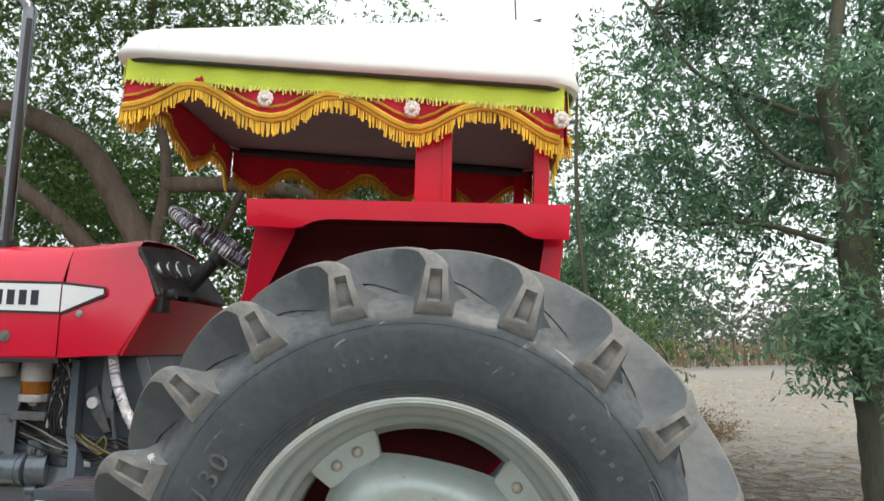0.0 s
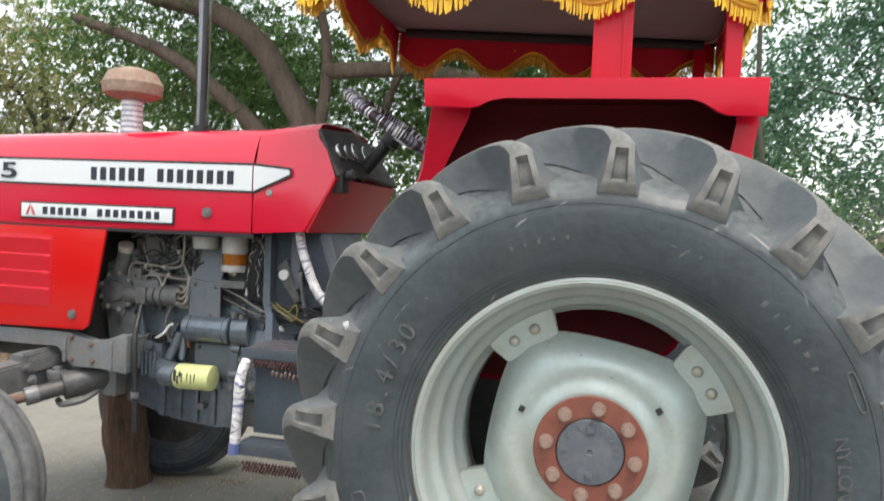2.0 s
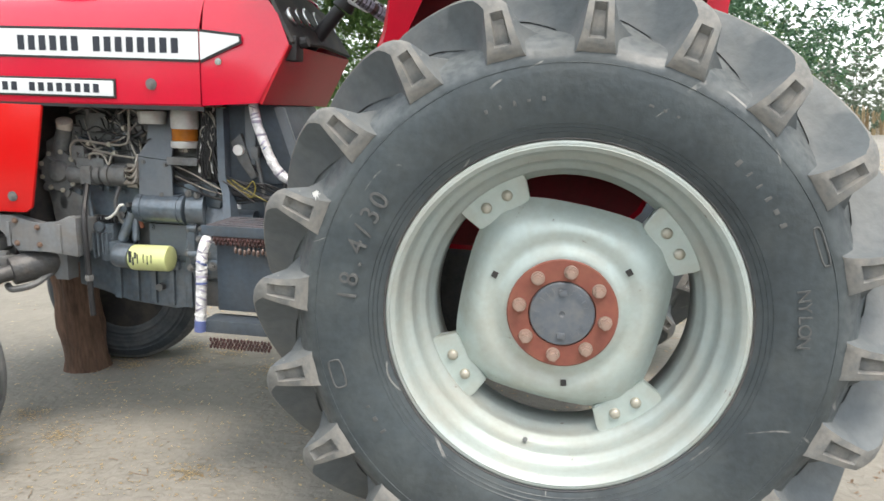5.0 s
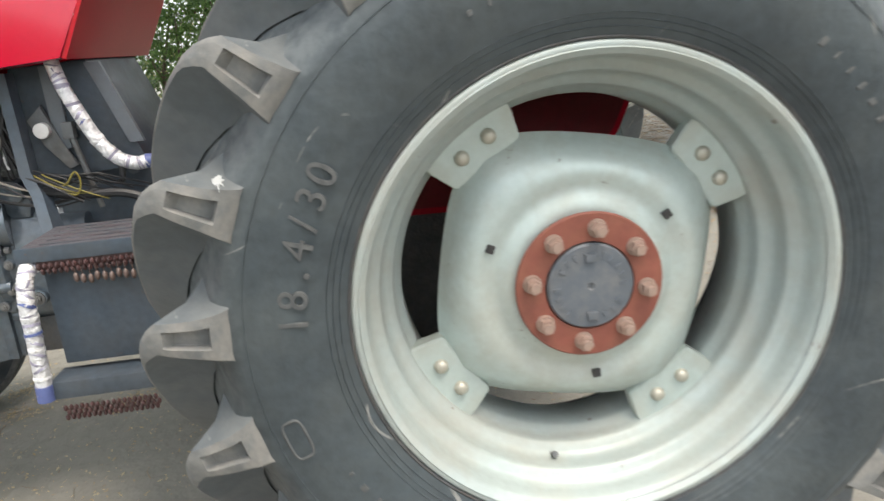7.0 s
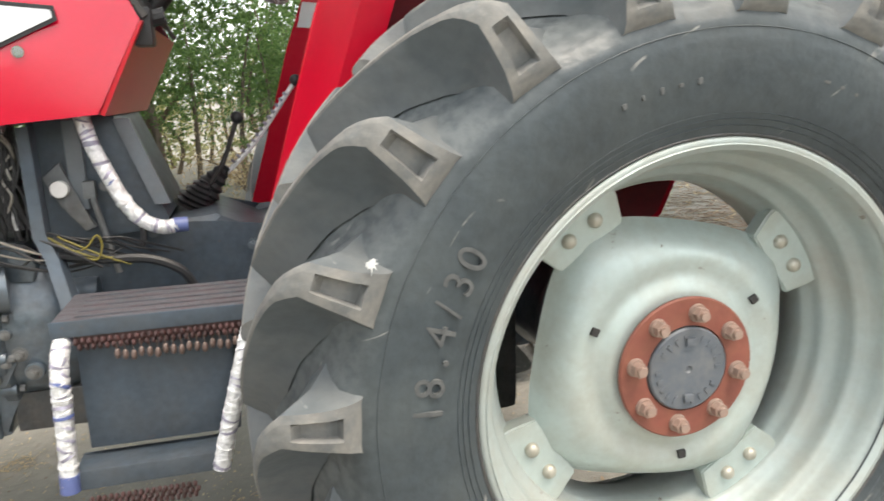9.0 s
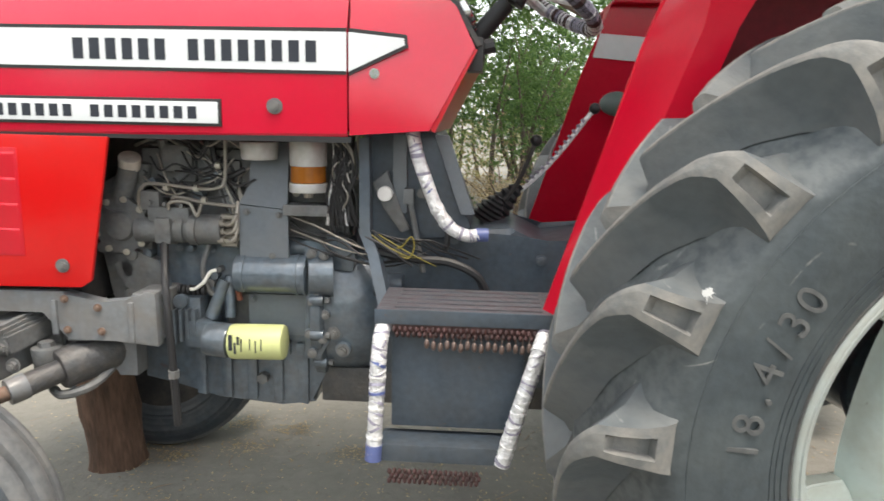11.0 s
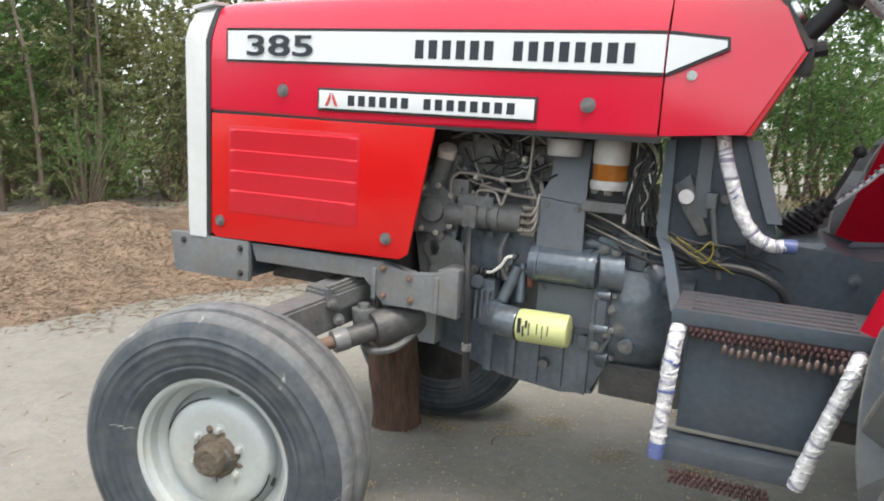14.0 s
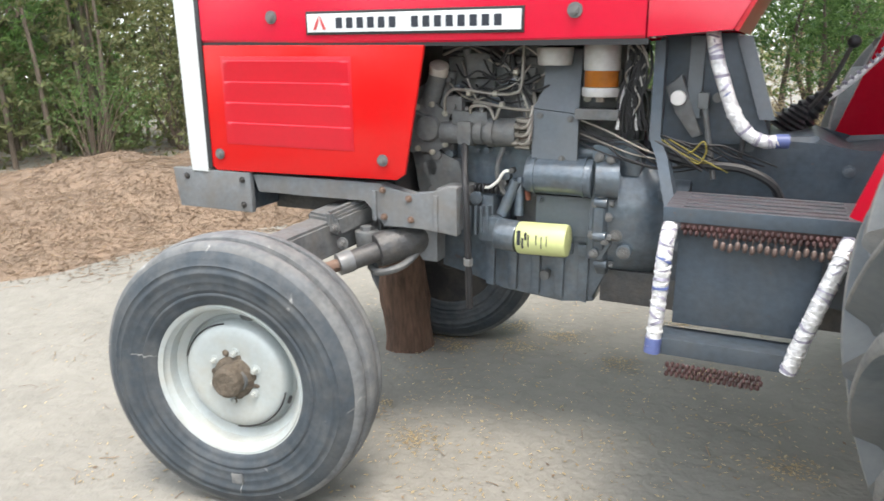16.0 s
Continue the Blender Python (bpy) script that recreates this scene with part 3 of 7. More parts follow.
    box(bm, -0.009, 0.009, -0.016, -0.008, 0.045, 0.059, 0.002)
    box(bm, -0.009, 0.009, -0.016, -0.008, -0.059, -0.045, 0.002)
    part("hub_cap", bm, CAP, wheel, "grey hub cap with cast marks", Matrix.Translation((0, 0.02, 0)))
    stud = B()
    cyl(stud, (0, -0.003, 0), (0, -0.010, 0), 0.017, 0.0155, 20)
    cyl(stud, (0, -0.009, 0), (0, -0.024, 0), 0.0135, seg=6)
    cyl(stud, (0, -0.022, 0), (0, -0.031, 0), 0.0085, seg=12)
    stud = finish(stud, "wheel_nut", mat("wheel_nut_dusty", (0.34, 0.27, 0.23), 0.5, metal=0.4, var=0.3, dust=0.4, dust_col=(0.30, 0.13, 0.09)))
    for k in range(8):
        shared("wheel_nut", stud, wheel, turn_y(81.5 + 45 * k) @ Matrix.Translation((0.1015, 0.02, 0)))
    bm = B()
    tube(bm, [(0.004, 0.075, 0), (-0.004, 0.062, 0), (-0.010, 0.05, 0)], 0.005, 8)
    cyl(bm, (-0.009, 0.053, 0), (-0.014, 0.044, 0), 0.0062, seg=8)
    part("valve", bm, GREY_LIGHT, wheel, m=turn_y(258.5) @ Matrix.Translation((0.358, 0, 0)))
    # raised mould frames on the sidewall
    for a, r, hw, hl in ((197.0, 0.535, 0.016, 0.034), (22.4, 0.553, 0.008, 0.042)):
        bm = B()
        loop = []
        for k in range(25):
            q = 2 * math.pi * k / 24
            c, s = math.cos(q), math.sin(q)
            loop.append((hw * math.copysign(abs(c) ** 0.5, c), -0.0005, hl * math.copysign(abs(s) ** 0.5, s)))
        tube(bm, loop, 0.0022, 6, n=1)
        part("mould_frame", bm, RUBBER_MARK, wheel, m=turn_y(a) @ Matrix.Translation((r, MID - 0.2300, 0)))
    # raised sidewall lettering
    for word, start, step, radius, size in (("18.4/30", 175.9, 4.6, 0.490, 0.064), ("NYLON", 12.0, 2.9, 0.50, 0.038)):
        for i, ch in enumerate(word):
            me = text_mesh(ch, size, 0.003, RUBBER_MARK, "raised_character")
            shared("raised_character", me, wheel, turn_y(start - i * step) @ Matrix.Translation((radius, MID - 0.2275, 0)) @ Matrix.Rotation(radians(90), 4, "Y") @ FACE)
    # splash of white paint on one tread bar
    rs = random.Random(8)
    bm = B()
    star = []
    for k in range(18):
        q = rs.uniform(0.003, 0.007) if k % 2 else rs.uniform(0.006, 0.014)
        star.append((0.622 + q * math.cos(k * math.pi / 9), 1.25 * q * math.sin(k * math.pi / 9)))
    prism(bm, star, MID - 0.2392, MID - 0.2375)
    part("paint_splash", bm, WHITE, wheel, "white paint splash", turn_y(154.6))
    # raised bars for the unreadable marks
    for a0, a1, r, hh in ((98, 116, 0.495, 0.010), (66, 76, 0.505, 0.007), (208, 220, 0.495, 0.014), (30, 52, 0.50, 0.016)):
        n = max(3, int((a1 - a0) / 3.2))
        for k in range(n):
            bm = B()
            w_ = rs.uniform(0.002, 0.006)
            h_ = hh * rs.uniform(0.5, 1.0)
            box(bm, r - h_ / 2, r + h_ / 2, MID - 0.2292, MID - 0.222, -w_, w_, 0.001)
            part("raised_bar", bm, RUBBER_MARK, wheel, m=turn_y(a0 + (a1 - a0) * k / n))
    return wheel


RUBBER_MARK = mat("rubbed_rubber_letter", (0.072, 0.076, 0.078), 0.75, var=0.25, scale=30, bump=0.1, dust=0.3, dust_col=(0.15, 0.145, 0.135))
left_rear = rear_wheel()
right_rear = copy_thing(left_rear, Matrix.Translation((0, 2 * C, 0)) @ Matrix.Rotation(math.pi, 4, "Z"))


def front_wheel():
    """Narrow three-rib front wheel; y 0 is the hub's outer face, the middle plane lies 0.10 behind it."""
    m0 = 0.10
    bm = B()
    outer = [(0.214, -0.078), (0.222, -0.082), (0.226, -0.076), (0.216, -0.068), (0.206, -0.058), (0.202, -0.03), (0.180, -0.018), (0.172, 0.01), (0.172, 0.04), (0.2, 0.06), (0.216, 0.075)]
    inner = [(r - 0.006, y) for r, y in outer]
    lathe(bm, [(r, m0 + y) for r, y in outer + inner[::-1]], 96, closed=True)
    wheel = part("front_wheel", bm, SILVER_DUSTY, tractor, "narrow front wheel with ribbed tyre and dusty silver rim")
    half = [(0.215, 0.070), (0.222, 0.082), (0.232, 0.090), (0.236, 0.090), (0.245, 0.094), (0.252, 0.100), (0.257, 0.100), (0.260, 0.097), (0.268, 0.100), (0.271, 0.1016), (0.274, 0.1005), (0.290, 0.104), (0.293, 0.1055), (0.296, 0.1045), (0.310, 0.107), (0.316, 0.110), (0.321, 0.110), (0.325, 0.1055), (0.334, 0.105), (0.338, 0.107), (0.342, 0.104), (0.352, 0.100), (0.362, 0.096), (0.374, 0.086)]
    bm = B()
    lathe(bm, [(r, m0 - w) for r, w in half] + [(r, m0 + w) for r, w in half[::-1]], 128)
    part("tyre", bm, TYRE_F, wheel, "smooth black front tyre sidewall", sharp=50)
    bm = B()
    lathe(bm, [(r, m0 + y) for r, y in [(0.372, -0.086), (0.376, -0.06), (0.377, 0.0), (0.376, 0.06), (0.372, 0.086)]], 128)
    part("tread_band", bm, TYRE_F, wheel, "dark groove floor of the three-rib tread", sharp=40)
    side_rib = [(0.370, 0.088), (0.381, 0.0845), (0.389, 0.074), (0.393, 0.058), (0.391, 0.050), (0.371, 0.045)]
    for ring in ([(r, -y) for r, y in side_rib], [(0.371, -0.034), (0.394, -0.030), (0.399, -0.020), (0.3995, 0.0), (0.399, 0.020), (0.394, 0.030), (0.371, 0.034)], side_rib[::-1]):
        bm = B()
        lathe(bm, [(r, m0 + y) for r, y in ring], 128)
        part("tread_rib", bm, TREAD_F, wheel, "grey worn tread rib", sharp=40)
    bm = B()
    disc = [(0.0, 0.045), (0.055, 0.045), (0.062, 0.050), (0.085, 0.050), (0.120, 0.046), (0.142, 0.048), (0.152, 0.056), (0.158, 0.072), (0.160, 0.088), (0.172, 0.098)]
    lathe(bm, disc + [(r, y + 0.006) for r, y in disc[::-1]], 72)
    part("wheel_disc", bm, SILVER_DUSTY, wheel, "dusty silver wheel centre")
    # dark arcs drawn for the shade in the gap between disc and rim
    for a0, a1 in ((95, 160), (265, 345)):
        bm = B()
        tube(bm, [(0.1545 * math.cos(math.radians(a)), 0.0545, 0.1545 * math.sin(math.radians(a))) for a in range(a0, a1 + 1, 5)], 0.0022, 6, n=1)
        part("disc_gap_shade", bm, DARK, wheel)
    bm = B()
    lathe(bm, [(0.062, 0.048), (0.054, 0.040), (0.044, 0.034), (0.042, 0.004), (0.034, -0.002), (0.0, -0.002)], 28)
    part("hub_cap", bm, GREASE, wheel, "greasy brown hub cap")
    # dark disc added to stand for the shade inside the wheel
    bm = B()
    lathe(bm, [(0.0, 0.19), (0.06, 0.19), (0.065, 0.182), (0.17, 0.181), (0.223, 0.180), (0.223, 0.177), (0.0, 0.176)], 40)
    part("inner_shade_disc", bm, DARK, wheel)
    rg = random.Random(5)
    for k in range(9):
        a = rg.uniform(0, 6.28)
        r_ = 0.058 + 0.014 * rg.random()
        bm = B()
        bmesh.ops.create_icosphere(bm, subdivisions=2, radius=1.0, matrix=Matrix.Translation((r_ * math.cos(a), 0.049, r_ * math.sin(a))) @ Matrix.Diagonal((rg.uniform(0.006, 0.014), 0.004, rg.uniform(0.006, 0.014), 1)))
        part("grease_smear", bm, GREASE, wheel)
    nut = finish(hexbolt(0.010, 0.010), "wheel_nut", SILVER_DUSTY)
    for k in range(6):
        a = math.radians(20 + 60 * k)
        shared("wheel_nut", nut, wheel, Matrix.Translation((0.073 * math.cos(a), 0.051, 0.073 * math.sin(a))))
    bm = B()
    cyl(bm, (0.155, 0.07, -0.06), (0.162, 0.045, -0.062), 0.005, seg=8)
    part("valve", bm, BLACK, wheel)
    bm = B()
    box(bm, -0.018, 0.018, -0.0085, -0.004, -0.30, -0.27, 0.003)
    part("raised_mark", bm, TREAD_F, wheel)
    return wheel


GREASE = mat("caked_grease", (0.10, 0.08, 0.06), 0.85, var=0.5, scale=25, bump=0.6, bump_scale=60)
STEER = 9.0
left_front = front_wheel()
left_front.matrix_basis = Matrix.Translation((-2.178, 0.177, -0.451)) @ pose(0, 0, 0, 0, -3.2, STEER)
right_front = copy_thing(left_front, Matrix.Translation((-2.17, 2 * C - 0.177, -0.451)) @ pose(0, 0, 0, 0, -3.2, 180 + STEER))

# ---- bonnet and cowl ----
HY = 0.615  # near side of the bonnet


def mirror_rows(rows):
    return [r + [(x, 2 * C - y, z) for x, y, z in r[::-1]] for r in rows]


def bonnet():
    bm = B()
    rows = []
    for x, zt, zb in ((-2.552, 0.762, 0.447), (-2.50, 0.770, 0.447), (-2.1, 0.783, 0.441), (-1.7, 0.795, 0.441), (-1.30, 0.806, 0.446), (-1.198, 0.808, 0.448)):
        rows.append([(x, HY + 0.03, zb - 0.004), (x, HY + 0.006, zb - 0.004), (x, HY, zb + 0.004), (x, HY, zb + 0.14), (x, HY + 0.003, zt - 0.110), (x, HY + 0.016, zt - 0.075), (x, HY + 0.031, zt - 0.042), (x, HY + 0.047, zt - 0.014), (x, HY + 0.064, zt), (x, HY + 0.090, zt + 0.009), (x, C - 0.1, zt + 0.022), (x, C, zt + 0.024)])
    sheet(bm, mirror_rows(rows), 0.004)
    return part("bonnet", bm, RED, tractor, "glossy red engine bonnet", sharp=25)


hood = bonnet()
bm = B()
# rear cowl: a facet under a crease that rises to the back
rows = []
for f in (0.0, 0.35, 0.7, 1.0):
    xt, xm, xb = -1.194 + 0.197 * f, -1.194 + 0.289 * f, -1.194 + 0.188 * f
    cy = 0.055 * f
    zc = 0.545 + 0.108 * f
    zt = 0.808 + 0.034 * f
    rows.append([(xb, HY + 0.05 + cy * 0.2, 0.444 + 0.016 * f), (xb, HY + 0.004 + cy * 0.2, 0.448 + 0.014 * f), (xm, HY + 0.0 + cy * 0.5, zc), (xt + (xm - xt) * 0.5, HY + 0.010 + cy * 0.8, (zc + zt) / 2), (xt, HY + 0.029 + cy, zt - 0.045), (xt, HY + 0.042 + cy, zt - 0.016), (xt, HY + 0.058 + cy, zt), (xt, HY + 0.086 + cy, zt + 0.009), (xt, C, zt + 0.024)])
sheet(bm, mirror_rows(rows), 0.004)
cowl = part("rear_cowl", bm, RED, tractor, "red rear cowl with a raised crease", sharp=18)
# instrument face behind the cowl
bm = B()
sheet(bm, mirror_rows([[(-0.997, HY + 0.075, 0.815), (-0.985, C, 0.84)], [(-0.90, HY + 0.032, 0.655), (-0.895, C, 0.665)]]), 0.012)
dash = part("instrument_panel", bm, DARK, tractor, "dark sloping instrument panel with dials")
for y, z, r in ((0.74, 0.74, 0.032), (0.82, 0.745, 0.032), (0.92, 0.75, 0.045), (1.03, 0.75, 0.045)):
    bm = B()
    x = -0.997 + (0.815 - z) / 0.16 * 0.097 + 0.012
    d = Vector((0.86, 0, 0.51))
    cyl(bm, Vector((x, y, z)), Vector((x, y, z)) + d * 0.02, r, seg=24, bevel=0.003)
    part("dial", bm, CHROME, dash)
    bm = B()
    cyl(bm, Vector((x, y, z)) + d * 0.02, Vector((x, y, z)) + d * 0.0225, r * 0.82, seg=24)
    part("dial_face", bm, BLACK, dash)
bm = B()
box(bm, -0.93, -0.885, 0.66, 0.73, 0.60, 0.68, 0.01)
cyl(bm, (-0.905, 0.70, 0.655), (-0.86, 0.70, 0.665), 0.018, seg=10)
part("switch_box", bm, BLACK, tractor)
bm = B()
prism(bm, [(-1.004, 0.462), (-0.905, 0.65), (-0.899, 0.648), (-0.995, 0.458)], HY + 0.02, 2 * C - HY - 0.02)
part("cowl_rear_edge", bm, RED_DEEP, tractor)

# lower side panel with pressed louvre field
for near in (True, False):
    y0 = HY if near else 2 * C - HY
    s = 1 if near else -1
    bm = B()
    poly = [(-2.545, 0.436), (-1.779, 0.433), (-1.845, 0.075), (-1.87, 0.058), (-2.53, 0.046), (-2.547, 0.06)]
    a, b = sorted((y0, y0 + s * 0.012))
    prism(bm, poly, a, b, 0.004)
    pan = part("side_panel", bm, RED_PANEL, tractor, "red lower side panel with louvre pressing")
    if near:
        bm = B()
        box(bm, -2.478, -2.010, HY - 0.0012, HY + 0.004, 0.134, 0.402, 0.001)
        part("louvre_field", bm, RED_DEEP, pan, "darker ribbed red louvre field")
        for z0, z1 in ((0.139, 0.203), (0.203, 0.265), (0.265, 0.328), (0.328, 0.391)):
            bm = B()
            rows = []
            for f_, dy in ((0.0, 0.0), (0.5, 0.0022), (0.86, 0.0046), (0.95, 0.0050), (1.0, 0.0010)):
                z = z0 + (z1 - z0) * f_
                rows.append([(x, HY - 0.0013 - dy * g, z) for x, g in ((-2.470, 0.0), (-2.455, 0.9), (-2.44, 1.0), (-2.05, 1.0), (-2.033, 0.9), (-2.018, 0.0))])
            sheet(bm, rows, 0.0006)
            part("louvre", bm, RED_DEEP, pan)
        for x, z in ((-2.51, 0.100), (-1.914, 0.113)):
            part("panel_screw", hexbolt(0.012, 0.006), GREY_LIGHT, pan, m=Matrix.Translation((x, HY - 0.001, z)))
            bm = B()
            cyl(bm, (x, HY - 0.004, z), (x, HY - 0.0085, z), 0.0065, seg=10)
            part("screw_slot", bm, DARK, pan)
# black sealing strips between bonnet, panel and grille
bm = B()
box(bm, -2.548, -1.19, HY + 0.004, HY + 0.014, 0.430, 0.444)
part("seal_strip", bm, BLACK, tractor)
bm = B()
sheet(bm, [[(x, HY + dy, z) for dy, z in ((-0.003, 0.05), (-0.003, 0.40), (-0.003, 0.65), (0.013, 0.688), (0.028, 0.721), (0.044, 0.749), (0.062, 0.764))] for x in (-2.563, -2.546)], 0.008)
part("seal_strip", bm, BLACK, tractor)
# front grille surround
bm = B()
rows = []
for z, xf, w in ((0.04, -2.650, 0.0), (0.08, -2.655, 0.0), (0.4, -2.660, 0.0), (0.655, -2.664, 0.0), (0.695, -2.662, 0.014), (0.735, -2.654, 0.036), (0.762, -2.63, 0.062)):
    rows.append([(-2.563, HY + w - 0.004, z), (xf + 0.02, HY + w - 0.004, z), (xf, HY + w + 0.02, z), (xf - 0.008, C - 0.2, z), (xf - 0.01, C, z)])
sheet(bm, mirror_rows(rows), 0.012)
grl = part("grille", bm, GRILLE, tractor, "grey-white front grille surround", sharp=50)
bm = B()
prism(bm, [(-2.65, 0.76), (-2.56, 0.775), (-2.56, 0.765), (-2.64, 0.75)], HY + 0.03, 2 * C - HY - 0.03)
part("grille_top", bm, GRILLE, grl)
for k in range(9):
    bm = B()
    box(bm, -2.675, -2.665, HY + 0.06, 2 * C - HY - 0.06, 0.12 + 0.06 * k, 0.14 + 0.06 * k, 0.002)
    part("grille_bar", bm, BLACK, grl)

# side decals
bm = B()
prism(bm, [(-2.484, 0.690), (-2.484, 0.592), (-1.199, 0.586), (-1.199, 0.690)], HY - 0.0025, HY + 0.001)
part("decal_border", bm, BLACK, hood)
bm = B()
prism(bm, [(-2.477, 0.682), (-2.477, 0.599), (-1.199, 0.594), (-1.199, 0.681)], HY - 0.004, HY - 0.001)
part("side_stripe", bm, STRIPE, hood, "silver-white side stripe with dark numerals")
for poly, y0, m_, nm in (([(-1.194, 0.690), (-1.194, 0.584), (-1.058, 0.650), (-1.062, 0.678)], 0.0, BLACK, "decal_border"), ([(-1.194, 0.681), (-1.194, 0.593), (-1.066, 0.655), (-1.068, 0.670)], -0.002, STRIPE, "stripe_tip")):
    bm = B()
    v = [bm.verts.new((x, HY + 0.0045 + 0.24 * (x + 1.194) * (0.5 + 0.3 * (z - 0.55) / 0.2) * 0.72 + y0 - 0.006, z)) for x, z in poly]
    w = [bm.verts.new((q.co.x, q.co.y + 0.003, q.co.z)) for q in v]
    bm.faces.new(v), bm.faces.new(w[::-1])
    for k in range(4):
        bm.faces.new((v[k], w[k], w[(k + 1) % 4], v[(k + 1) % 4]))
    part(nm, bm, m_, cowl)
me = text_mesh("385", 0.083, 0.0005, INK, "model_number", 0.0012)
ob = shared("model_number", me, hood, Matrix.Translation((-2.288, HY - 0.0078, 0.637)) @ Matrix.Diagonal((2.0, 1, 1, 1)) @ FACE)
ob["label"] = "dark model number on the stripe"


def word_blocks(parent, x0, x1, z, h, lengths, name, slots):
    """Brand wording as plain dark blocks, one for each letter."""
    total = sum(lengths) + len(lengths) - 1
    step = (x1 - x0) / total
    k = 0
    for w in lengths:
        for _ in range(w):
            bm = B()
            box(bm, x0 + step * (k + 0.17), x0 + step * (k + 0.80), HY - slots, HY - 0.0035, z - h / 2, z + h / 2)
            part(name, bm, INK, parent)
            k += 1
        k += 1


word_blocks(hood, -1.854, -1.261, 0.637, 0.048, (6, 8), "letter_block", 0.0050)
bm = B()
box(bm, -2.152, -1.497, HY - 0.005, HY + 0.002, 0.462, 0.526, 0.001)
part("badge_border", bm, BLACK, hood)
bm = B()
box(bm, -2.145, -1.504, HY - 0.008, HY, 0.469, 0.519, 0.001)
plate = part("maker_badge", bm, STRIPE, hood, "silver badge plate with dark blocks")
word_blocks(hood, -2.055, -1.548, 0.4935, 0.029, (6, 8), "letter_block", 0.0088)
for sgn in (-1, 1):
    bm = B()
    prism(bm, [(-2.103 + sgn * 0.003, 0.514), (-2.103 + sgn * 0.021, 0.476), (-2.103 + sgn * 0.012, 0.476), (-2.103 + sgn * 0.003, 0.498)], HY - 0.0105, HY - 0.007)
    part("badge_emblem", bm, LOGO_RED, hood)
for x, z, y in ((-2.275, 0.513, 0), (-1.369, 0.512, 0)):
    part("bonnet_screw", hexbolt(0.013, 0.006), GREY_LIGHT, hood, m=Matrix.Translation((x, HY - 0.001, z)))
    bm = B()
    cyl(bm, (x, HY - 0.004, z), (x, HY - 0.0085, z), 0.007, seg=10)
    part("screw_slot", bm, DARK, hood)
for x, z, y in ((-0.975, 0.658, 0.043), (-1.135, 0.59, 0.008)):
    part("cowl_screw", hexbolt(0.008, 0.004), CHROME, cowl, m=Matrix.Translation((x, HY + y - 0.002, z)))

DARK_CHROME = mat("sooty_chrome", (0.20, 0.20, 0.21), 0.22, metal=1.0, var=0.3, scale=8, bump=0.03)
# air cleaner and exhaust stack above the bonnet
bm = B()
cyl(bm, (-1.78, 0.74, 0.79), (-1.78, 0.74, 0.93), 0.038, seg=24)
stem = part("air_intake", bm, WRAP, tractor, "air intake pipe wrapped in silver tape with a dusty bowl cap")
for k in range(7):
    bm = B()
    cyl(bm, (-1.78, 0.74, 0.80 + 0.02 * k), (-1.78, 0.74, 0.806 + 0.02 * k), 0.0395, seg=24)
    part("tape_band", bm, WRAP_BAND, stem)
bm = B()
for r0, r1, z0, z1 in ((0.05, 0.105, 0.925, 0.945), (0.105, 0.11, 0.945, 0.985), (0.11, 0.085, 0.985, 1.03), (0.085, 0.04, 1.03, 1.045)):
    cyl(bm, (-1.78, 0.74, z0), (-1.78, 0.74, z1), r0, r1, seg=32)
part("intake_bowl", bm, mat("dusty_intake_bowl", (0.25, 0.16, 0.12), 0.7, var=0.3, scale=15, bump=0.1, dust=0.6, dust_col=(0.42, 0.34, 0.25)), stem, "dusty brown intake bowl")
bm = B()
tube(bm, [(-1.47, 0.72, 0.79), (-1.47, 0.72, 1.2), (-1.47, 0.72, 1.62), (-1.475, 0.72, 1.67), (-1.50, 0.72, 1.70)], 0.022, 20, 6)
pipe = part("exhaust_pipe", bm, DARK_CHROME, tractor, "tall dark chrome exhaust stack")
bm = B()
cyl(bm, (-1.47, 0.72, 0.79), (-1.47, 0.72, 0.83), 0.03, seg=20)
part("collar", bm, BLACK, pipe)
bm = B()
cyl(bm, (-1.455, 0.70, 0.80), (-1.455, 0.70, 1.62), 0.010, seg=10)
part("guard_strip", bm, BLACK, pipe)

# ---- fenders ----


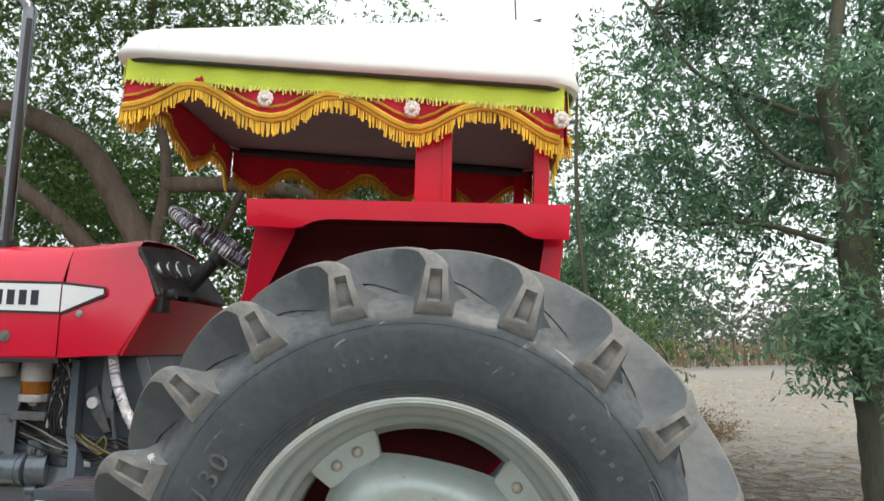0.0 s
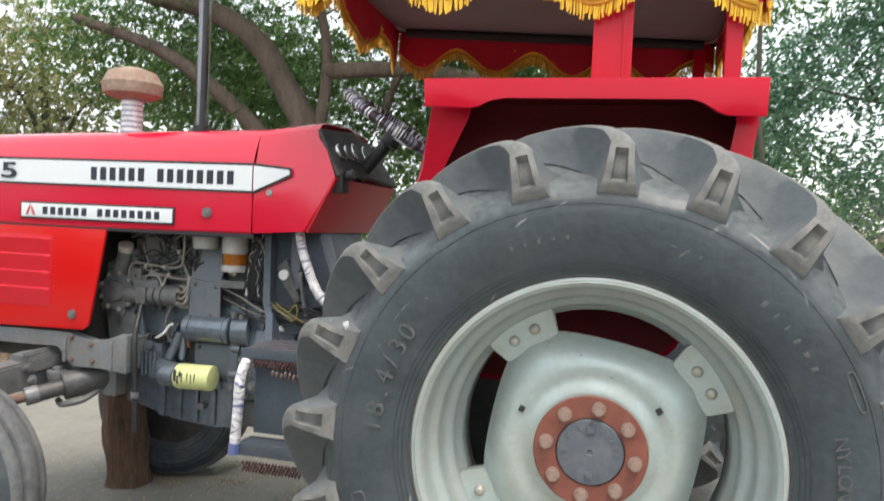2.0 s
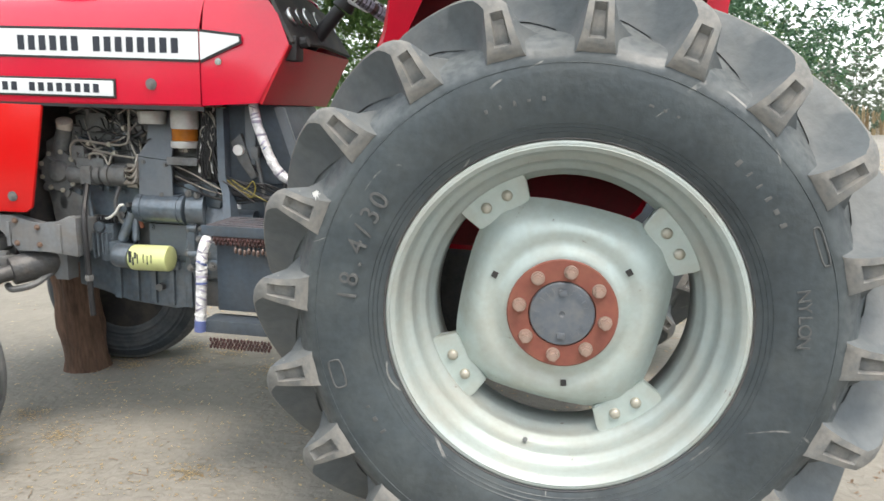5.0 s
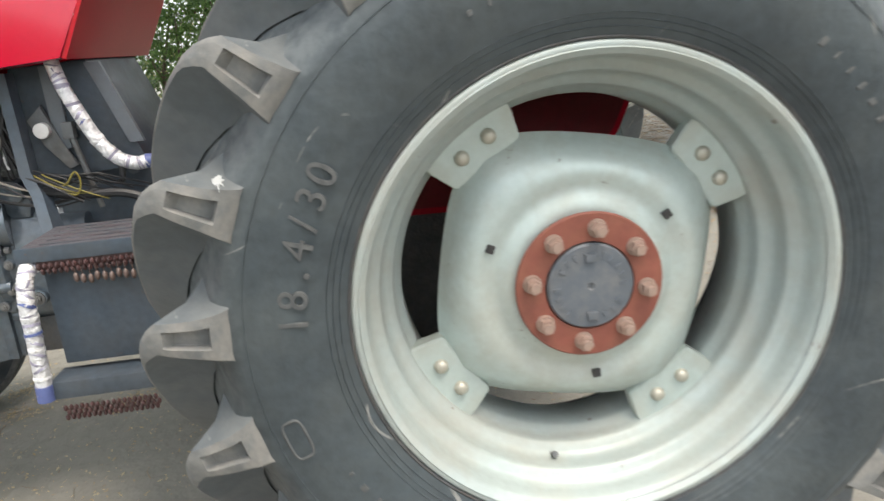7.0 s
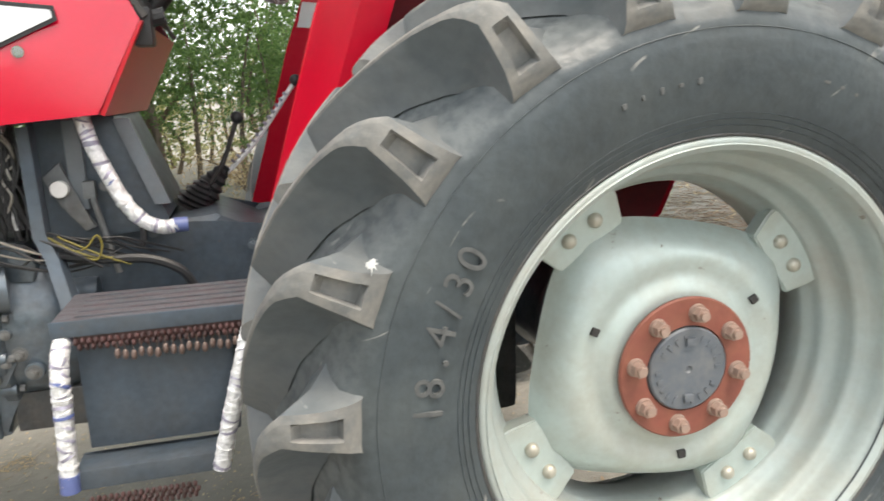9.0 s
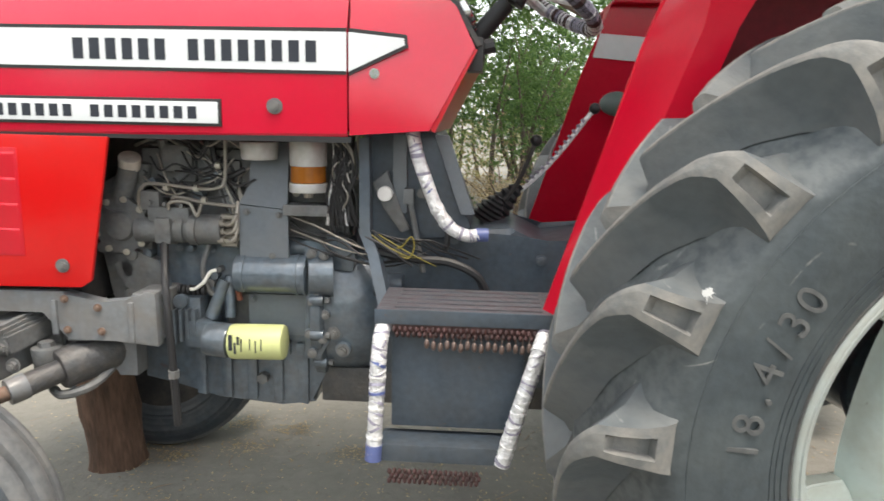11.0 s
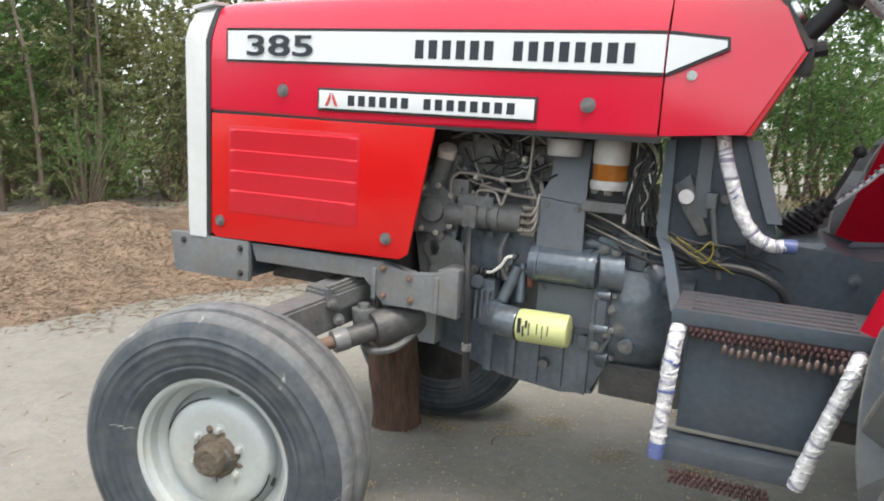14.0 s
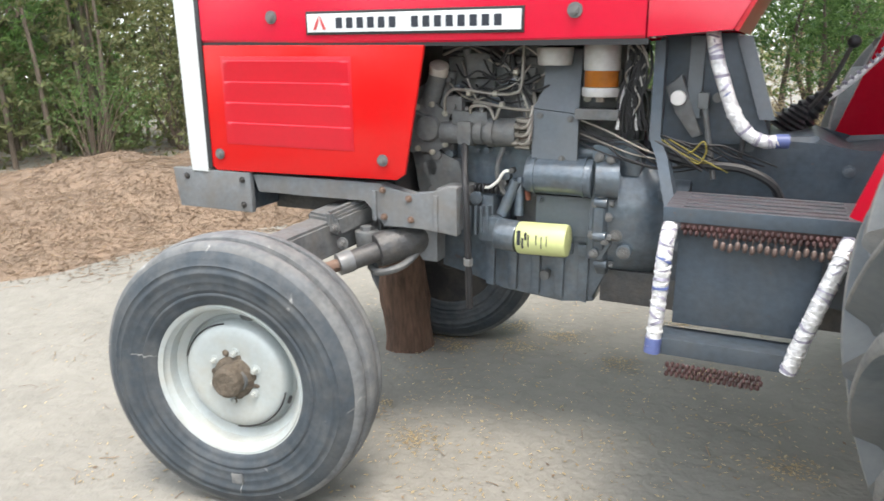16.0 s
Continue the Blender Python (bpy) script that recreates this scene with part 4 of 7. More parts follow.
def fender():
    """Built for the near side; the far one is its mirror."""
    y_out, y_in = 0.17, 0.46
    top = 0.885
    bm = B()
    box(bm, -0.475, 0.365, y_out, y_in + 0.065, top - 0.012, top, 0.004)
    f = part("fender", bm, RED_FENDER, tractor, "red flat-top rear fender")
    # outer lip, deep at both ends and shallow between
    bm = B()
    prism(bm, [(-0.475, top), (0.365, top), (0.362, top - 0.092), (0.275, top - 0.090), (0.250, top - 0.082), (0.215, top - 0.056), (0.19, top - 0.052), (-0.26, top - 0.050), (-0.295, top - 0.054), (-0.325, top - 0.072), (-0.35, top - 0.076), (-0.470, top - 0.072)], y_out - 0.004, y_out + 0.008, 0.002)
    part("outer_lip", bm, RED_FENDER, f)
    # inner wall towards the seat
    # dark sheet over the wall: the shade there is put into its colour
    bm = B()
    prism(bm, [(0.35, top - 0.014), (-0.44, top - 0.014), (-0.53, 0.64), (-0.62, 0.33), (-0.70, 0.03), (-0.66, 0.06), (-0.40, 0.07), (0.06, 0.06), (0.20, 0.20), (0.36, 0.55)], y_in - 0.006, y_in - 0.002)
    part("fender_shade_sheet", bm, FENDER_SHADE, f, "dark maroon inner face, shade and dirt put into its colour")
    # the same darkened sheet under the top plate
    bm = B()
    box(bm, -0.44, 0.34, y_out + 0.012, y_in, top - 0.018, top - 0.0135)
    part("fender_shade_sheet", bm, FENDER_SHADE, f)
    bm = B()
    prism(bm, [(0.365, top - 0.012), (-0.475, top - 0.012), (-0.565, 0.64), (-0.66, 0.33), (-0.755, 0.03), (-0.70, 0.03), (-0.40, 0.055), (0.07, 0.045), (0.212, 0.19), (0.375, 0.55)], y_in, y_in + 0.006)
    part("inner_wall", bm, RED_FENDER, f)
    # sloping front sheet between lip and inner wall
    bm = B()
    rows = []
    for xo, yo, xi, z in ((-0.470, 0.245, -0.475, top - 0.014), (-0.474, 0.245, -0.49, top - 0.08), (-0.495, 0.265, -0.555, 0.66), (-0.60, 0.32, -0.66, 0.33), (-0.715, 0.40, -0.755, 0.03)):
        rows.append([(xo + (0.11 if z > 0.7 else 0.06), yo, z), (xo, yo + 0.004, z), ((xo + xi) / 2 - 0.004, (yo + y_in) / 2, z), (xi, y_in + 0.003, z)])
    sheet(bm, rows, 0.005)
    part("front_sheet", bm, RED_FENDER, f)
    bm = B()
    rows = []
    for xo, z in ((0.365, top - 0.006), (0.365, top - 0.1), (0.355, 0.72), (0.37, 0.50)):
        rows.append([(xo - 0.06, y_out + 0.07, z), (xo - 0.008, y_out + 0.07, z), (xo + 0.006, y_in, z)])
    sheet(bm, rows, 0.005)
    part("rear_sheet", bm, RED_FENDER, f)
    return f


near_fender = fender()
far_fender = copy_thing(near_fender, Matrix.Translation((0, 2 * C, 0)) @ Matrix.Diagonal((1, -1, 1, 1)))
bm = B()
prism(bm, [(-0.506, 0.781), (-0.341, 0.770), (-0.366, 0.690), (-0.527, 0.703)], 2 * C - 0.474, 2 * C - 0.468)
part("reflector_plate", bm, WHITE, tractor, "pale scuffed plate on the far fender")

# ---- canopy ----
CN, CF = 0.46, 2 * C - 0.46  # near and far edges
CX0, CX1 = -0.962, 0.385


def canopy_outline(z, grow, n=6):
    """A rounded rectangle as a ring of points."""
    x0, x1, y0, y1 = CX0 - grow, CX1 + grow, CN - grow, CF + grow
    r = 0.10
    pts = []
    for cx, cy, a0 in ((x1 - r, y0 + r, -90), (x1 - r, y1 - r, 0), (x0 + r, y1 - r, 90), (x0 + r, y0 + r, 180)):
        for k in range(n + 1):
            a = math.radians(a0 + 90 * k / n)
            pts.append((cx + r * math.cos(a), cy + r * math.sin(a), z))
    return pts


def tilt(p):
    """The roof falls towards the back."""
    return (p[0], p[1], p[2] + 0.034 - 0.058 * (p[0] - CX0))


bm = B()
levels = [(1.345, 0.0), (1.336, 0.030), (1.346, 0.050), (1.362, 0.054), (1.385, 0.046), (1.45, 0.034), (1.50, 0.016), (1.53, -0.02), (1.545, -0.10), (1.552, -0.26), (1.555, -0.40)]


def roof_point(p):
    """The dome is low at the front and full at the back."""
    f = 0.48 + 0.78 * max(0.0, min(1.0, (p[0] - CX0) / (CX1 - CX0) * 1.15))
    return tilt((p[0], p[1], 1.375 + (p[2] - 1.375) * f if p[2] > 1.375 else p[2]))


rings = [[bm.verts.new(roof_point(p)) for p in canopy_outline(z, g)] for z, g in levels]
n = len(rings[0])
for a, b in zip(rings, rings[1:]):
    for k in range(n):
        bm.faces.new((a[k], a[(k + 1) % n], b[(k + 1) % n], b[k]))
bm.faces.new(rings[-1])
canopy = part("canopy_roof", bm, ROOF, tractor, "white domed canopy roof with fringed valance", sharp=50)
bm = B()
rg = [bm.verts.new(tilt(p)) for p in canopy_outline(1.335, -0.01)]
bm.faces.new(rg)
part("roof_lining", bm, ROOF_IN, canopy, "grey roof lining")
# thin dark green tube along the roof's lower edge
bm = B()
edge = [tilt((p[0], p[1], p[2])) for p in canopy_outline(1.340, 0.028)]
tube(bm, edge + edge[:1], 0.011, 8, n=1)
part("roof_edge_line", bm, LINE_GREEN, canopy, "dark green line under the roof edge")
for y in (CN + 0.06, CF - 0.06):
    bm = B()
    tube(bm, [tilt((CX0 + 0.05, y, 1.315)), tilt((CX1 - 0.05, y, 1.315))], 0.018, 8)
    part("roof_rail", bm, BLACK, canopy)


def side_line(side):
    """Start, direction and length of a side of the canopy, and its outward normal."""
    return {"near": (Vector((CX0, CN, 0)), Vector((1, 0, 0)), CX1 - CX0, Vector((0, -1, 0))), "far": (Vector((CX1, CF, 0)), Vector((-1, 0, 0)), CX1 - CX0, Vector((0, 1, 0))),
            "front": (Vector((CX0, CF, 0)), Vector((0, -1, 0)), CF - CN, Vector((-1, 0, 0))), "back": (Vector((CX1, CN, 0)), Vector((0, 1, 0)), CF - CN, Vector((1, 0, 0)))}[side]


def valance(side, scallops, phase):
    o, d, length, nrm = side_line(side)
    rnd = random.Random(side)
    n = int(length * 60)

    def drop(s):
        return 0.117 + 0.045 * math.cos(2 * math.pi * (s / length * scallops + phase))

    def wave(s, t):
        return nrm * (0.006 + 0.008 * math.sin(s * 31 + 1.3 * t) * t)

    # crimson cloth, scalloped below
    bm = B()
    rows = []
    for i in range(n + 1):
        s = length * i / n
        row = []
        for t in (0, 0.25, 0.5, 0.75, 1.0):
            p = o + d * s + wave(s, t)
            row.append(tilt((p.x, p.y, 1.345 - t * drop(s))))
        rows.append(row)
    sheet(bm, rows, 0.003)
    cloth = part("valance", bm, VELVET, canopy, "crimson scalloped valance with gold fringe")
    # lime band along the top
    bm = B()
    rows = []
    for i in range(n + 1):
        s = length * i / n
        row = []
        for t in (0, 0.5, 1.0):
            p = o + d * s + nrm * 0.014 + nrm * 0.004 * math.sin(s * 43 + t)
            row.append(tilt((p.x, p.y, 1.346 - t * (0.072 + 0.005 * math.sin(s * 19)))))
        rows.append(row)
    sheet(bm, rows, 0.003)
    part("lime_band", bm, LIME, cloth, "lime-yellow band")
    # fringe under the lime band and along the scallops: many hanging strands
    V, F = [], []

    def strand(p, z0, ln, w):
        k = len(V)
        sway = d * rnd.uniform(-0.006, 0.006) + nrm * rnd.uniform(0.0, 0.006)
        a, b = p - d * w, p + d * w
        for q, zz, sh in ((a, z0, 0), (b, z0, 0), (b, z0 - ln, 1), (a, z0 - ln, 1), (p + nrm * w * 1.5, z0, 0), (p + nrm * w * 1.5, z0 - ln, 1)):
            q = q + sway * sh
            V.append(tilt((q.x, q.y, zz)))
        F.extend([(k, k + 4, k + 5, k + 3), (k + 4, k + 1, k + 2, k + 5)])

    i, step = 0, 0.0050
    while i * step < length:
        s = i * step + rnd.uniform(-0.001, 0.001)
        p = o + d * s + wave(s, 1) + nrm * 0.004
        strand(p, 1.352 - drop(s), 0.058 + rnd.uniform(-0.012, 0.010), 0.0029)
        i += 1
    gold = new("gold_fringe", fast_mesh("gold_fringe", V, F, GOLD))
    gold.parent = cloth
    V.clear(), F.clear()
    i = 0
    while i * 0.007 < length:
        s = i * 0.007 + rnd.uniform(-0.002, 0.002)
        strand(o + d * s + nrm * 0.018, 1.282, 0.018 + rnd.uniform(-0.008, 0.008), 0.0022)
        i += 1
    lime = new("lime_fringe", fast_mesh("lime_fringe", V, F, LIME_FRINGE))
    lime.parent = cloth
    # braided tapes over the scallops
    for off, r_, m_ in ((0.0, 0.010, GOLD), (0.016, 0.007, GOLD_TAPE), (-0.030, 0.005, GOLD_TAPE)):
        bm = B()
        pts = []
        for i in range(int(length * 24) + 1):
            s = min(length, i / 24)
            p = o + d * s + wave(s, 1) + nrm * 0.007
            pts.append(Vector(tilt((p.x, p.y, min(1.272, 1.35 - drop(s) - off)))))
        tube(bm, pts, r_, 6, n=1)
        part("braid", bm, m_, cloth)
    # rosettes where the scallops hang lowest
    k = 0
    while True:
        s = (k - phase) / scallops * length
        k += 1
        if s > length:
            break
        if s < 0.02:
            continue
        p = o + d * s + nrm * 0.02
        bm = B()
        for j in range(10):
            a = 2 * math.pi * j / 10
            c = Vector(tilt((p.x, p.y, 1.241))) + d * 0.016 * math.cos(a) + Vector((0, 0, 0.018 * math.sin(a))) + nrm * 0.004
            bmesh.ops.create_icosphere(bm, subdivisions=1, radius=0.0105, matrix=Matrix.Translation(c))
        bmesh.ops.create_icosphere(bm, subdivisions=1, radius=0.011, matrix=Matrix.Translation(Vector(tilt((p.x, p.y, 1.241))) + nrm * 0.012))
        part("rosette", bm, FLOWER, cloth)


LIME_FRINGE = mat("lime_fringe", (0.68, 0.68, 0.16), 0.7, var=0.25, scale=20, fine=200, bump=0.1, rnd=0.5)
valance("near", 3.0, -0.98)
valance("far", 4.0, 0.3)
valance("front", 2.0, 0.1)
valance("back", 3.0, 0.0)
# canopy posts on the fenders
for y in (0.50, 2 * C - 0.50):
    bm = B()
    box(bm, -0.062, 0.05, y - 0.02, y + 0.02, 0.885, 1.29, 0.004)
    post = part("canopy_post", bm, RED_FENDER, tractor, "flat red canopy post")
    bm = B()
    box(bm, 0.022, 0.030, y - 0.028, y - 0.019, 0.885, 1.29, 0.002)
    part("post_rib", bm, RED_FENDER, post)
    bm = B()
    box(bm, 0.30, 0.345, y - 0.02, y + 0.02, 0.885, 1.28, 0.004)
    part("canopy_post", bm, RED_FENDER, tractor)
bm = B()
prism(bm, [(0.228, 1.572), (0.224, 1.545), (0.262, 1.49), (0.30, 1.49), (0.33, 1.588), (0.262, 1.566)], CN + 0.12, CN + 0.135, 0.002)
cyl(bm, (0.246, CN + 0.128, 1.56), (0.238, CN + 0.128, 1.76), 0.0035, 0.002, seg=8)
part("roof_aerial", bm, CAP, canopy)

# ---- steering and controls ----
bm = B()
cyl(bm, (-1.0, C - 0.02, 0.60), (-0.83, C - 0.02, 0.80), 0.028, 0.024, seg=16)
col = part("steering_column", bm, BLACK, tractor)
hubp = Vector((-0.80, C - 0.02, 0.835))
ax = Vector((-0.55, 0, -0.835)).normalized()
e1 = Vector((0, 1, 0))
e2 = ax.cross(e1).normalized()
RW = 0.225
bm = B()
ring = [hubp - ax * 0.03 + (e1 * math.cos(a) + e2 * math.sin(a)) * RW for a in [2 * math.pi * k / 40 for k in range(41)]]
tube(bm, ring, 0.019, 10, n=1)
sw = part("steering_wheel", bm, DARK, tractor, "steering wheel wrapped in glittering printed tape")
rnd = random.Random(5)
for k in range(120):
    a0 = 2 * math.pi * (k + rnd.uniform(-0.3, 0.3)) / 120
    bm = B()
    tube(bm, [hubp - ax * 0.03 + (e1 * math.cos(a) + e2 * math.sin(a)) * RW for a in (a0, a0 + 0.014, a0 + rnd.uniform(0.02, 0.045))], rnd.uniform(0.0195, 0.0208), 10, n=2)
    part("tape_band", bm, rnd.choice((WRAP, WRAP, WRAP_BAND, WRAP_BAND, BEADS)), sw)
for a in (0.4, 2.5, 4.6):
    bm = B()
    tube(bm, [hubp, hubp - ax * 0.02 + (e1 * math.cos(a) + e2 * math.sin(a)) * RW], 0.013, 8)
    part("spoke", bm, WRAP if a < 3 else GREY_LIGHT, sw)
bm = B()
cyl(bm, hubp + ax * 0.04, hubp - ax * 0.02, 0.04, 0.03, seg=20, bevel=0.004)
part("wheel_boss", bm, BLACK, sw)

LAMP_GREEN = mat("grey_green_lamp", (0.13, 0.17, 0.155), 0.35, var=0.15, scale=10, bump=0.02)
# gear levers on the transmission
for base, top, kn in (((-0.87, 0.97, 0.205), (-0.735, 0.97, 0.435), 0.017), ((-0.86, 1.0, 0.215), (-0.575, 1.0, 0.526), 0.016)):
    bm = B()
    tube(bm, [base, (Vector(base) + Vector(top)) / 2 + Vector((0.015, 0, -0.012)), top], 0.0065, 8)
    lev = part("gear_lever", bm, WRAP if kn == 0.016 else DARK, tractor, "gear lever wrapped in patterned tape")
    bm = B()
    bmesh.ops.create_uvsphere(bm, u_segments=14, v_segments=10, radius=kn, matrix=Matrix.Translation(top))
    part("knob", bm, BLACK, lev)
    # pleated boot, widest at its foot
    bm = B()
    way = Vector(top) - Vector(base)
    pleats = [0.0, 0.025, 0.05, 0.075, 0.10, 0.125, 0.15, 0.175, 0.20, 0.225, 0.25, 0.275, 0.30]
    tube(bm, [Vector(base) + way * q for q in pleats], 0.05, 18, 1, radii=[(0.056 if k % 2 == 0 else 0.044) * (1 - 2.4 * q) for k, q in enumerate(pleats)])
    part("rubber_boot", bm, BLACK, lev)
    for j in range(13 if kn == 0.016 else 0):
        p = Vector(base) + way * (0.34 + 0.045 * j) + Vector((0.012, 0, -0.009)) * (1 - abs(j - 4) / 9)
        bm = B()
        cyl(bm, p, p + way * 0.018, 0.0074, seg=10)
        part("tape_band", bm, WRAP_BAND, lev)
bm = B()
cyl(bm, (-0.455, 1.395, 0.548), (-0.455, 1.47, 0.548), 0.014, seg=12)
lev = part("work_lamp", bm, BLACK, tractor, "small grey oval lamp inside the far fender")
bm = B()
bmesh.ops.create_uvsphere(bm, u_segments=14, v_segments=10, radius=1.0, matrix=Matrix.Translation((-0.455, 1.37, 0.548)) @ Matrix.Diagonal((0.055, 0.03, 0.04, 1)))
part("lamp_shell", bm, LAMP_GREEN, lev)

# ---- engine, transmission, front axle ----
def thing_box(name, m_, x0, x1, y0, y1, z0, z1, bevel=0.008, parent=None, label=""):
    bm = B()
    box(bm, x0, x1, y0, y1, z0, z1, bevel)
    return part(name, bm, m_, parent or tractor, label)


def rod(name, m_, p0, p1, r, parent=None, r2=None, seg=16, bevel=0.0, label=""):
    bm = B()
    cyl(bm, p0, p1, r, r2, seg, bevel=bevel)
    return part(name, bm, m_, parent or tractor, label)


def hose(name, m_, pts, r, parent=None, label="", seg=8, radii=None):
    bm = B()
    tube(bm, pts, r, seg, 6, radii)
    return part(name, bm, m_, parent or tractor, label)


def bolts(parent, pts, y, r=0.008, m_=None):
    me = finish(hexbolt(r, r * 0.8), "bolt_head", m_ or GREY)
    for x, z in pts:
        shared("bolt_head", me, parent, Matrix.Translation((x, y, z)))


FAR = 2 * C
FILTER_WHITE = mat("grey_white_casting", (0.46, 0.46, 0.45), 0.35, metal=0.2, var=0.15, scale=20, bump=0.05, dust=0.3)
engine = thing_box("engine_block", GREY_LIGHT, -1.80, -1.24, 0.822, FAR - 0.80, -0.10, 0.30, 0.012, None, "grey diesel engine block with dusty fittings")
thing_box("cylinder_head", GREY_LIGHT, -1.79, -1.27, 0.80, FAR - 0.82, 0.30, 0.40, 0.012, engine)
thing_box("rocker_cover", GREY_LIGHT, -1.77, -1.29, 0.812, FAR - 0.86, 0.40, 0.44, 0.012, engine)
for k in range(6):
    thing_box("casting_rib", GREY, -1.76 + 0.085 * k, -1.745 + 0.085 * k, 0.812, 0.83, -0.08, 0.10, 0.004, engine)
# sump with ribs
bm = B()
prism(bm, [(-1.81, -0.10), (-1.24, -0.10), (-1.26, -0.17), (-1.31, -0.21), (-1.325, -0.295), (-1.42, -0.308), (-1.60, -0.29), (-1.70, -0.262), (-1.81, -0.24)], 0.80, FAR - 0.80, 0.01)
sump = part("oil_sump", bm, GREY, tractor, "ribbed grey cast oil sump")
for k in range(5):
    x = -1.66 + 0.072 * k
    bm = B()
    prism(bm, [(x, -0.13), (x + 0.03, -0.13), (x + 0.028, -0.282 - 0.004 * k), (x + 0.002, -0.278 - 0.004 * k)], 0.786, 0.81, 0.005)
    part("sump_rib", bm, GREY, sump)
thing_box("sump_flange", GREY, -1.80, -1.23, 0.79, FAR - 0.79, -0.115, -0.095, 0.003, sump)
bolts(sump, [(-1.76 + 0.06 * k, -0.105) for k in range(9)], 0.79, 0.007)
rod("drain_plug", GREY_LIGHT, (-1.47, 0.80, -0.225), (-1.47, 0.775, -0.225), 0.016, sump, seg=6)
# timing case at the front
bm = B()
prism(bm, [(-1.90, 0.30), (-1.83, 0.34), (-1.78, 0.30), (-1.76, 0.16), (-1.775, 0.04), (-1.80, -0.10), (-1.86, -0.10), (-1.885, 0.03), (-1.905, 0.12)], 0.78, FAR - 0.78, 0.01)
tim = part("timing_case", bm, GREY_LIGHT, tractor, "dusty cast timing case")
bm = B()
prism(bm, [(-1.832 + (0.074 + 0.007 * math.cos(9 * q)) * math.cos(q), 0.195 + (0.074 + 0.007 * math.cos(9 * q)) * math.sin(q)) for q in [k * math.pi / 36 for k in range(72)]], 0.752, 0.80, 0.004)
part("pump_gear_cover", bm, GREY_LIGHT, tim, "scalloped cast gear cover")
bm = B()
prism(bm, [(-1.862, 0.115), (-1.80, 0.125), (-1.742, 0.10), (-1.722, 0.05), (-1.735, 0.012), (-1.79, -0.005), (-1.845, 0.03)], 0.765, 0.81, 0.010)
part("lower_cover", bm, GREY_LIGHT, tim)
bolts(tim, [(-1.832 + 0.071 * math.cos(a), 0.195 + 0.071 * math.sin(a)) for a in [k * 2 * math.pi / 9 for k in range(9)]], 0.751, 0.006, BOLT)
rod("cover_boss", GREY_LIGHT, (-1.832, 0.755, 0.195), (-1.832, 0.738, 0.195), 0.042, tim, 0.036, seg=24, bevel=0.004)
for zz in (-0.02, 0.04, 0.10):
    bolts(tim, [(-1.84, zz)], 0.78, 0.008, GREY_LIGHT)
# oil filler
rod("filler_neck", GREY_LIGHT, (-1.84, 0.78, 0.26), (-1.80, 0.755, 0.355), 0.030, tim, 0.026)
rod("filler_cap", mat("dusty_white_cap", (0.5, 0.45, 0.40), 0.6, var=0.2, scale=20, dust=0.3), (-1.803, 0.76, 0.35), (-1.793, 0.745, 0.378), 0.028, tim, seg=24, bevel=0.004, label="pale dusty filler cap")
# injection pump with unions and pipes
pump = rod("injection_pump", GREY_LIGHT, (-1.79, 0.76, 0.185), (-1.63, 0.76, 0.190), 0.033, None, seg=20, bevel=0.004, label="dusty inline injection pump")
rod("pump_head", GREY_LIGHT, (-1.63, 0.76, 0.190), (-1.555, 0.76, 0.193), 0.040, pump, seg=20, bevel=0.005)
rod("pump_collar", GREY_LIGHT, (-1.70, 0.76, 0.188), (-1.685, 0.76, 0.188), 0.040, pump, seg=16)
thing_box("pump_cover", GREY_LIGHT, -1.75, -1.64, 0.735, 0.80, 0.21, 0.25, 0.006, pump)
thing_box("pump_governor", GREY_LIGHT, -1.77, -1.72, 0.74, 0.80, 0.24, 0.29, 0.006, pump)
rp = random.Random(3)
for k in range(5):
    z = 0.155 + 0.018 * k
    rod("pipe_union", STEEL, (-1.56, 0.755, z), (-1.515, 0.75, z), 0.0085, pump, seg=6)
for k in range(4):
    x = -1.70 + 0.10 * k
    hose("fuel_pipe", STEEL, [(-1.52, 0.75, 0.16 + 0.02 * k), (-1.50, 0.755, 0.20 + 0.02 * k), (-1.545 + 0.01 * k, 0.79, 0.28 + 0.02 * k), (x + 0.04, 0.80, 0.36 + 0.01 * k), (x, 0.84, 0.40)], 0.0042, engine)
for k in range(4):
    x = -1.72 + 0.12 * k
    rod("injector", GREY_LIGHT, (x, 0.805, 0.36), (x, 0.775, 0.425), 0.013, engine, seg=8, bevel=0.002)
    thing_box("head_port", GREY_LIGHT, x + 0.025, x + 0.085, 0.783, 0.803, 0.312, 0.372, 0.010, engine)
    bolts(engine, [(x + 0.033, 0.385), (x + 0.078, 0.385)], 0.798, 0.006, GREY_LIGHT)
hose("leak_off_pipe", STEEL, [(-1.777, 0.752, 0.23), (-1.777, 0.748, 0.275), (-1.765, 0.746, 0.300), (-1.735, 0.745, 0.310), (-1.62, 0.745, 0.300), (-1.568, 0.745, 0.302), (-1.544, 0.745, 0.325), (-1.541, 0.75, 0.44)], 0.0048, engine, "bright bent steel fuel pipe")
hose("leak_off_pipe", STEEL, [(-1.69, 0.75, 0.265), (-1.673, 0.745, 0.276), (-1.586, 0.742, 0.262), (-1.51, 0.742, 0.256)], 0.0046, engine)
for k in range(6):
    hose("thin_pipe", STEEL if k == 3 else (DARK if k % 2 else GREY_LIGHT), [(-1.80 + 0.02 * k, 0.80, 0.41), (-1.70 + 0.03 * k, 0.785, 0.425 - 0.012 * k), (-1.60 + 0.015 * k, 0.775, 0.36 - 0.015 * k), (-1.555 + 0.01 * k, 0.765, 0.26 - 0.02 * k)], 0.0035 + 0.0006 * (k % 3), engine)
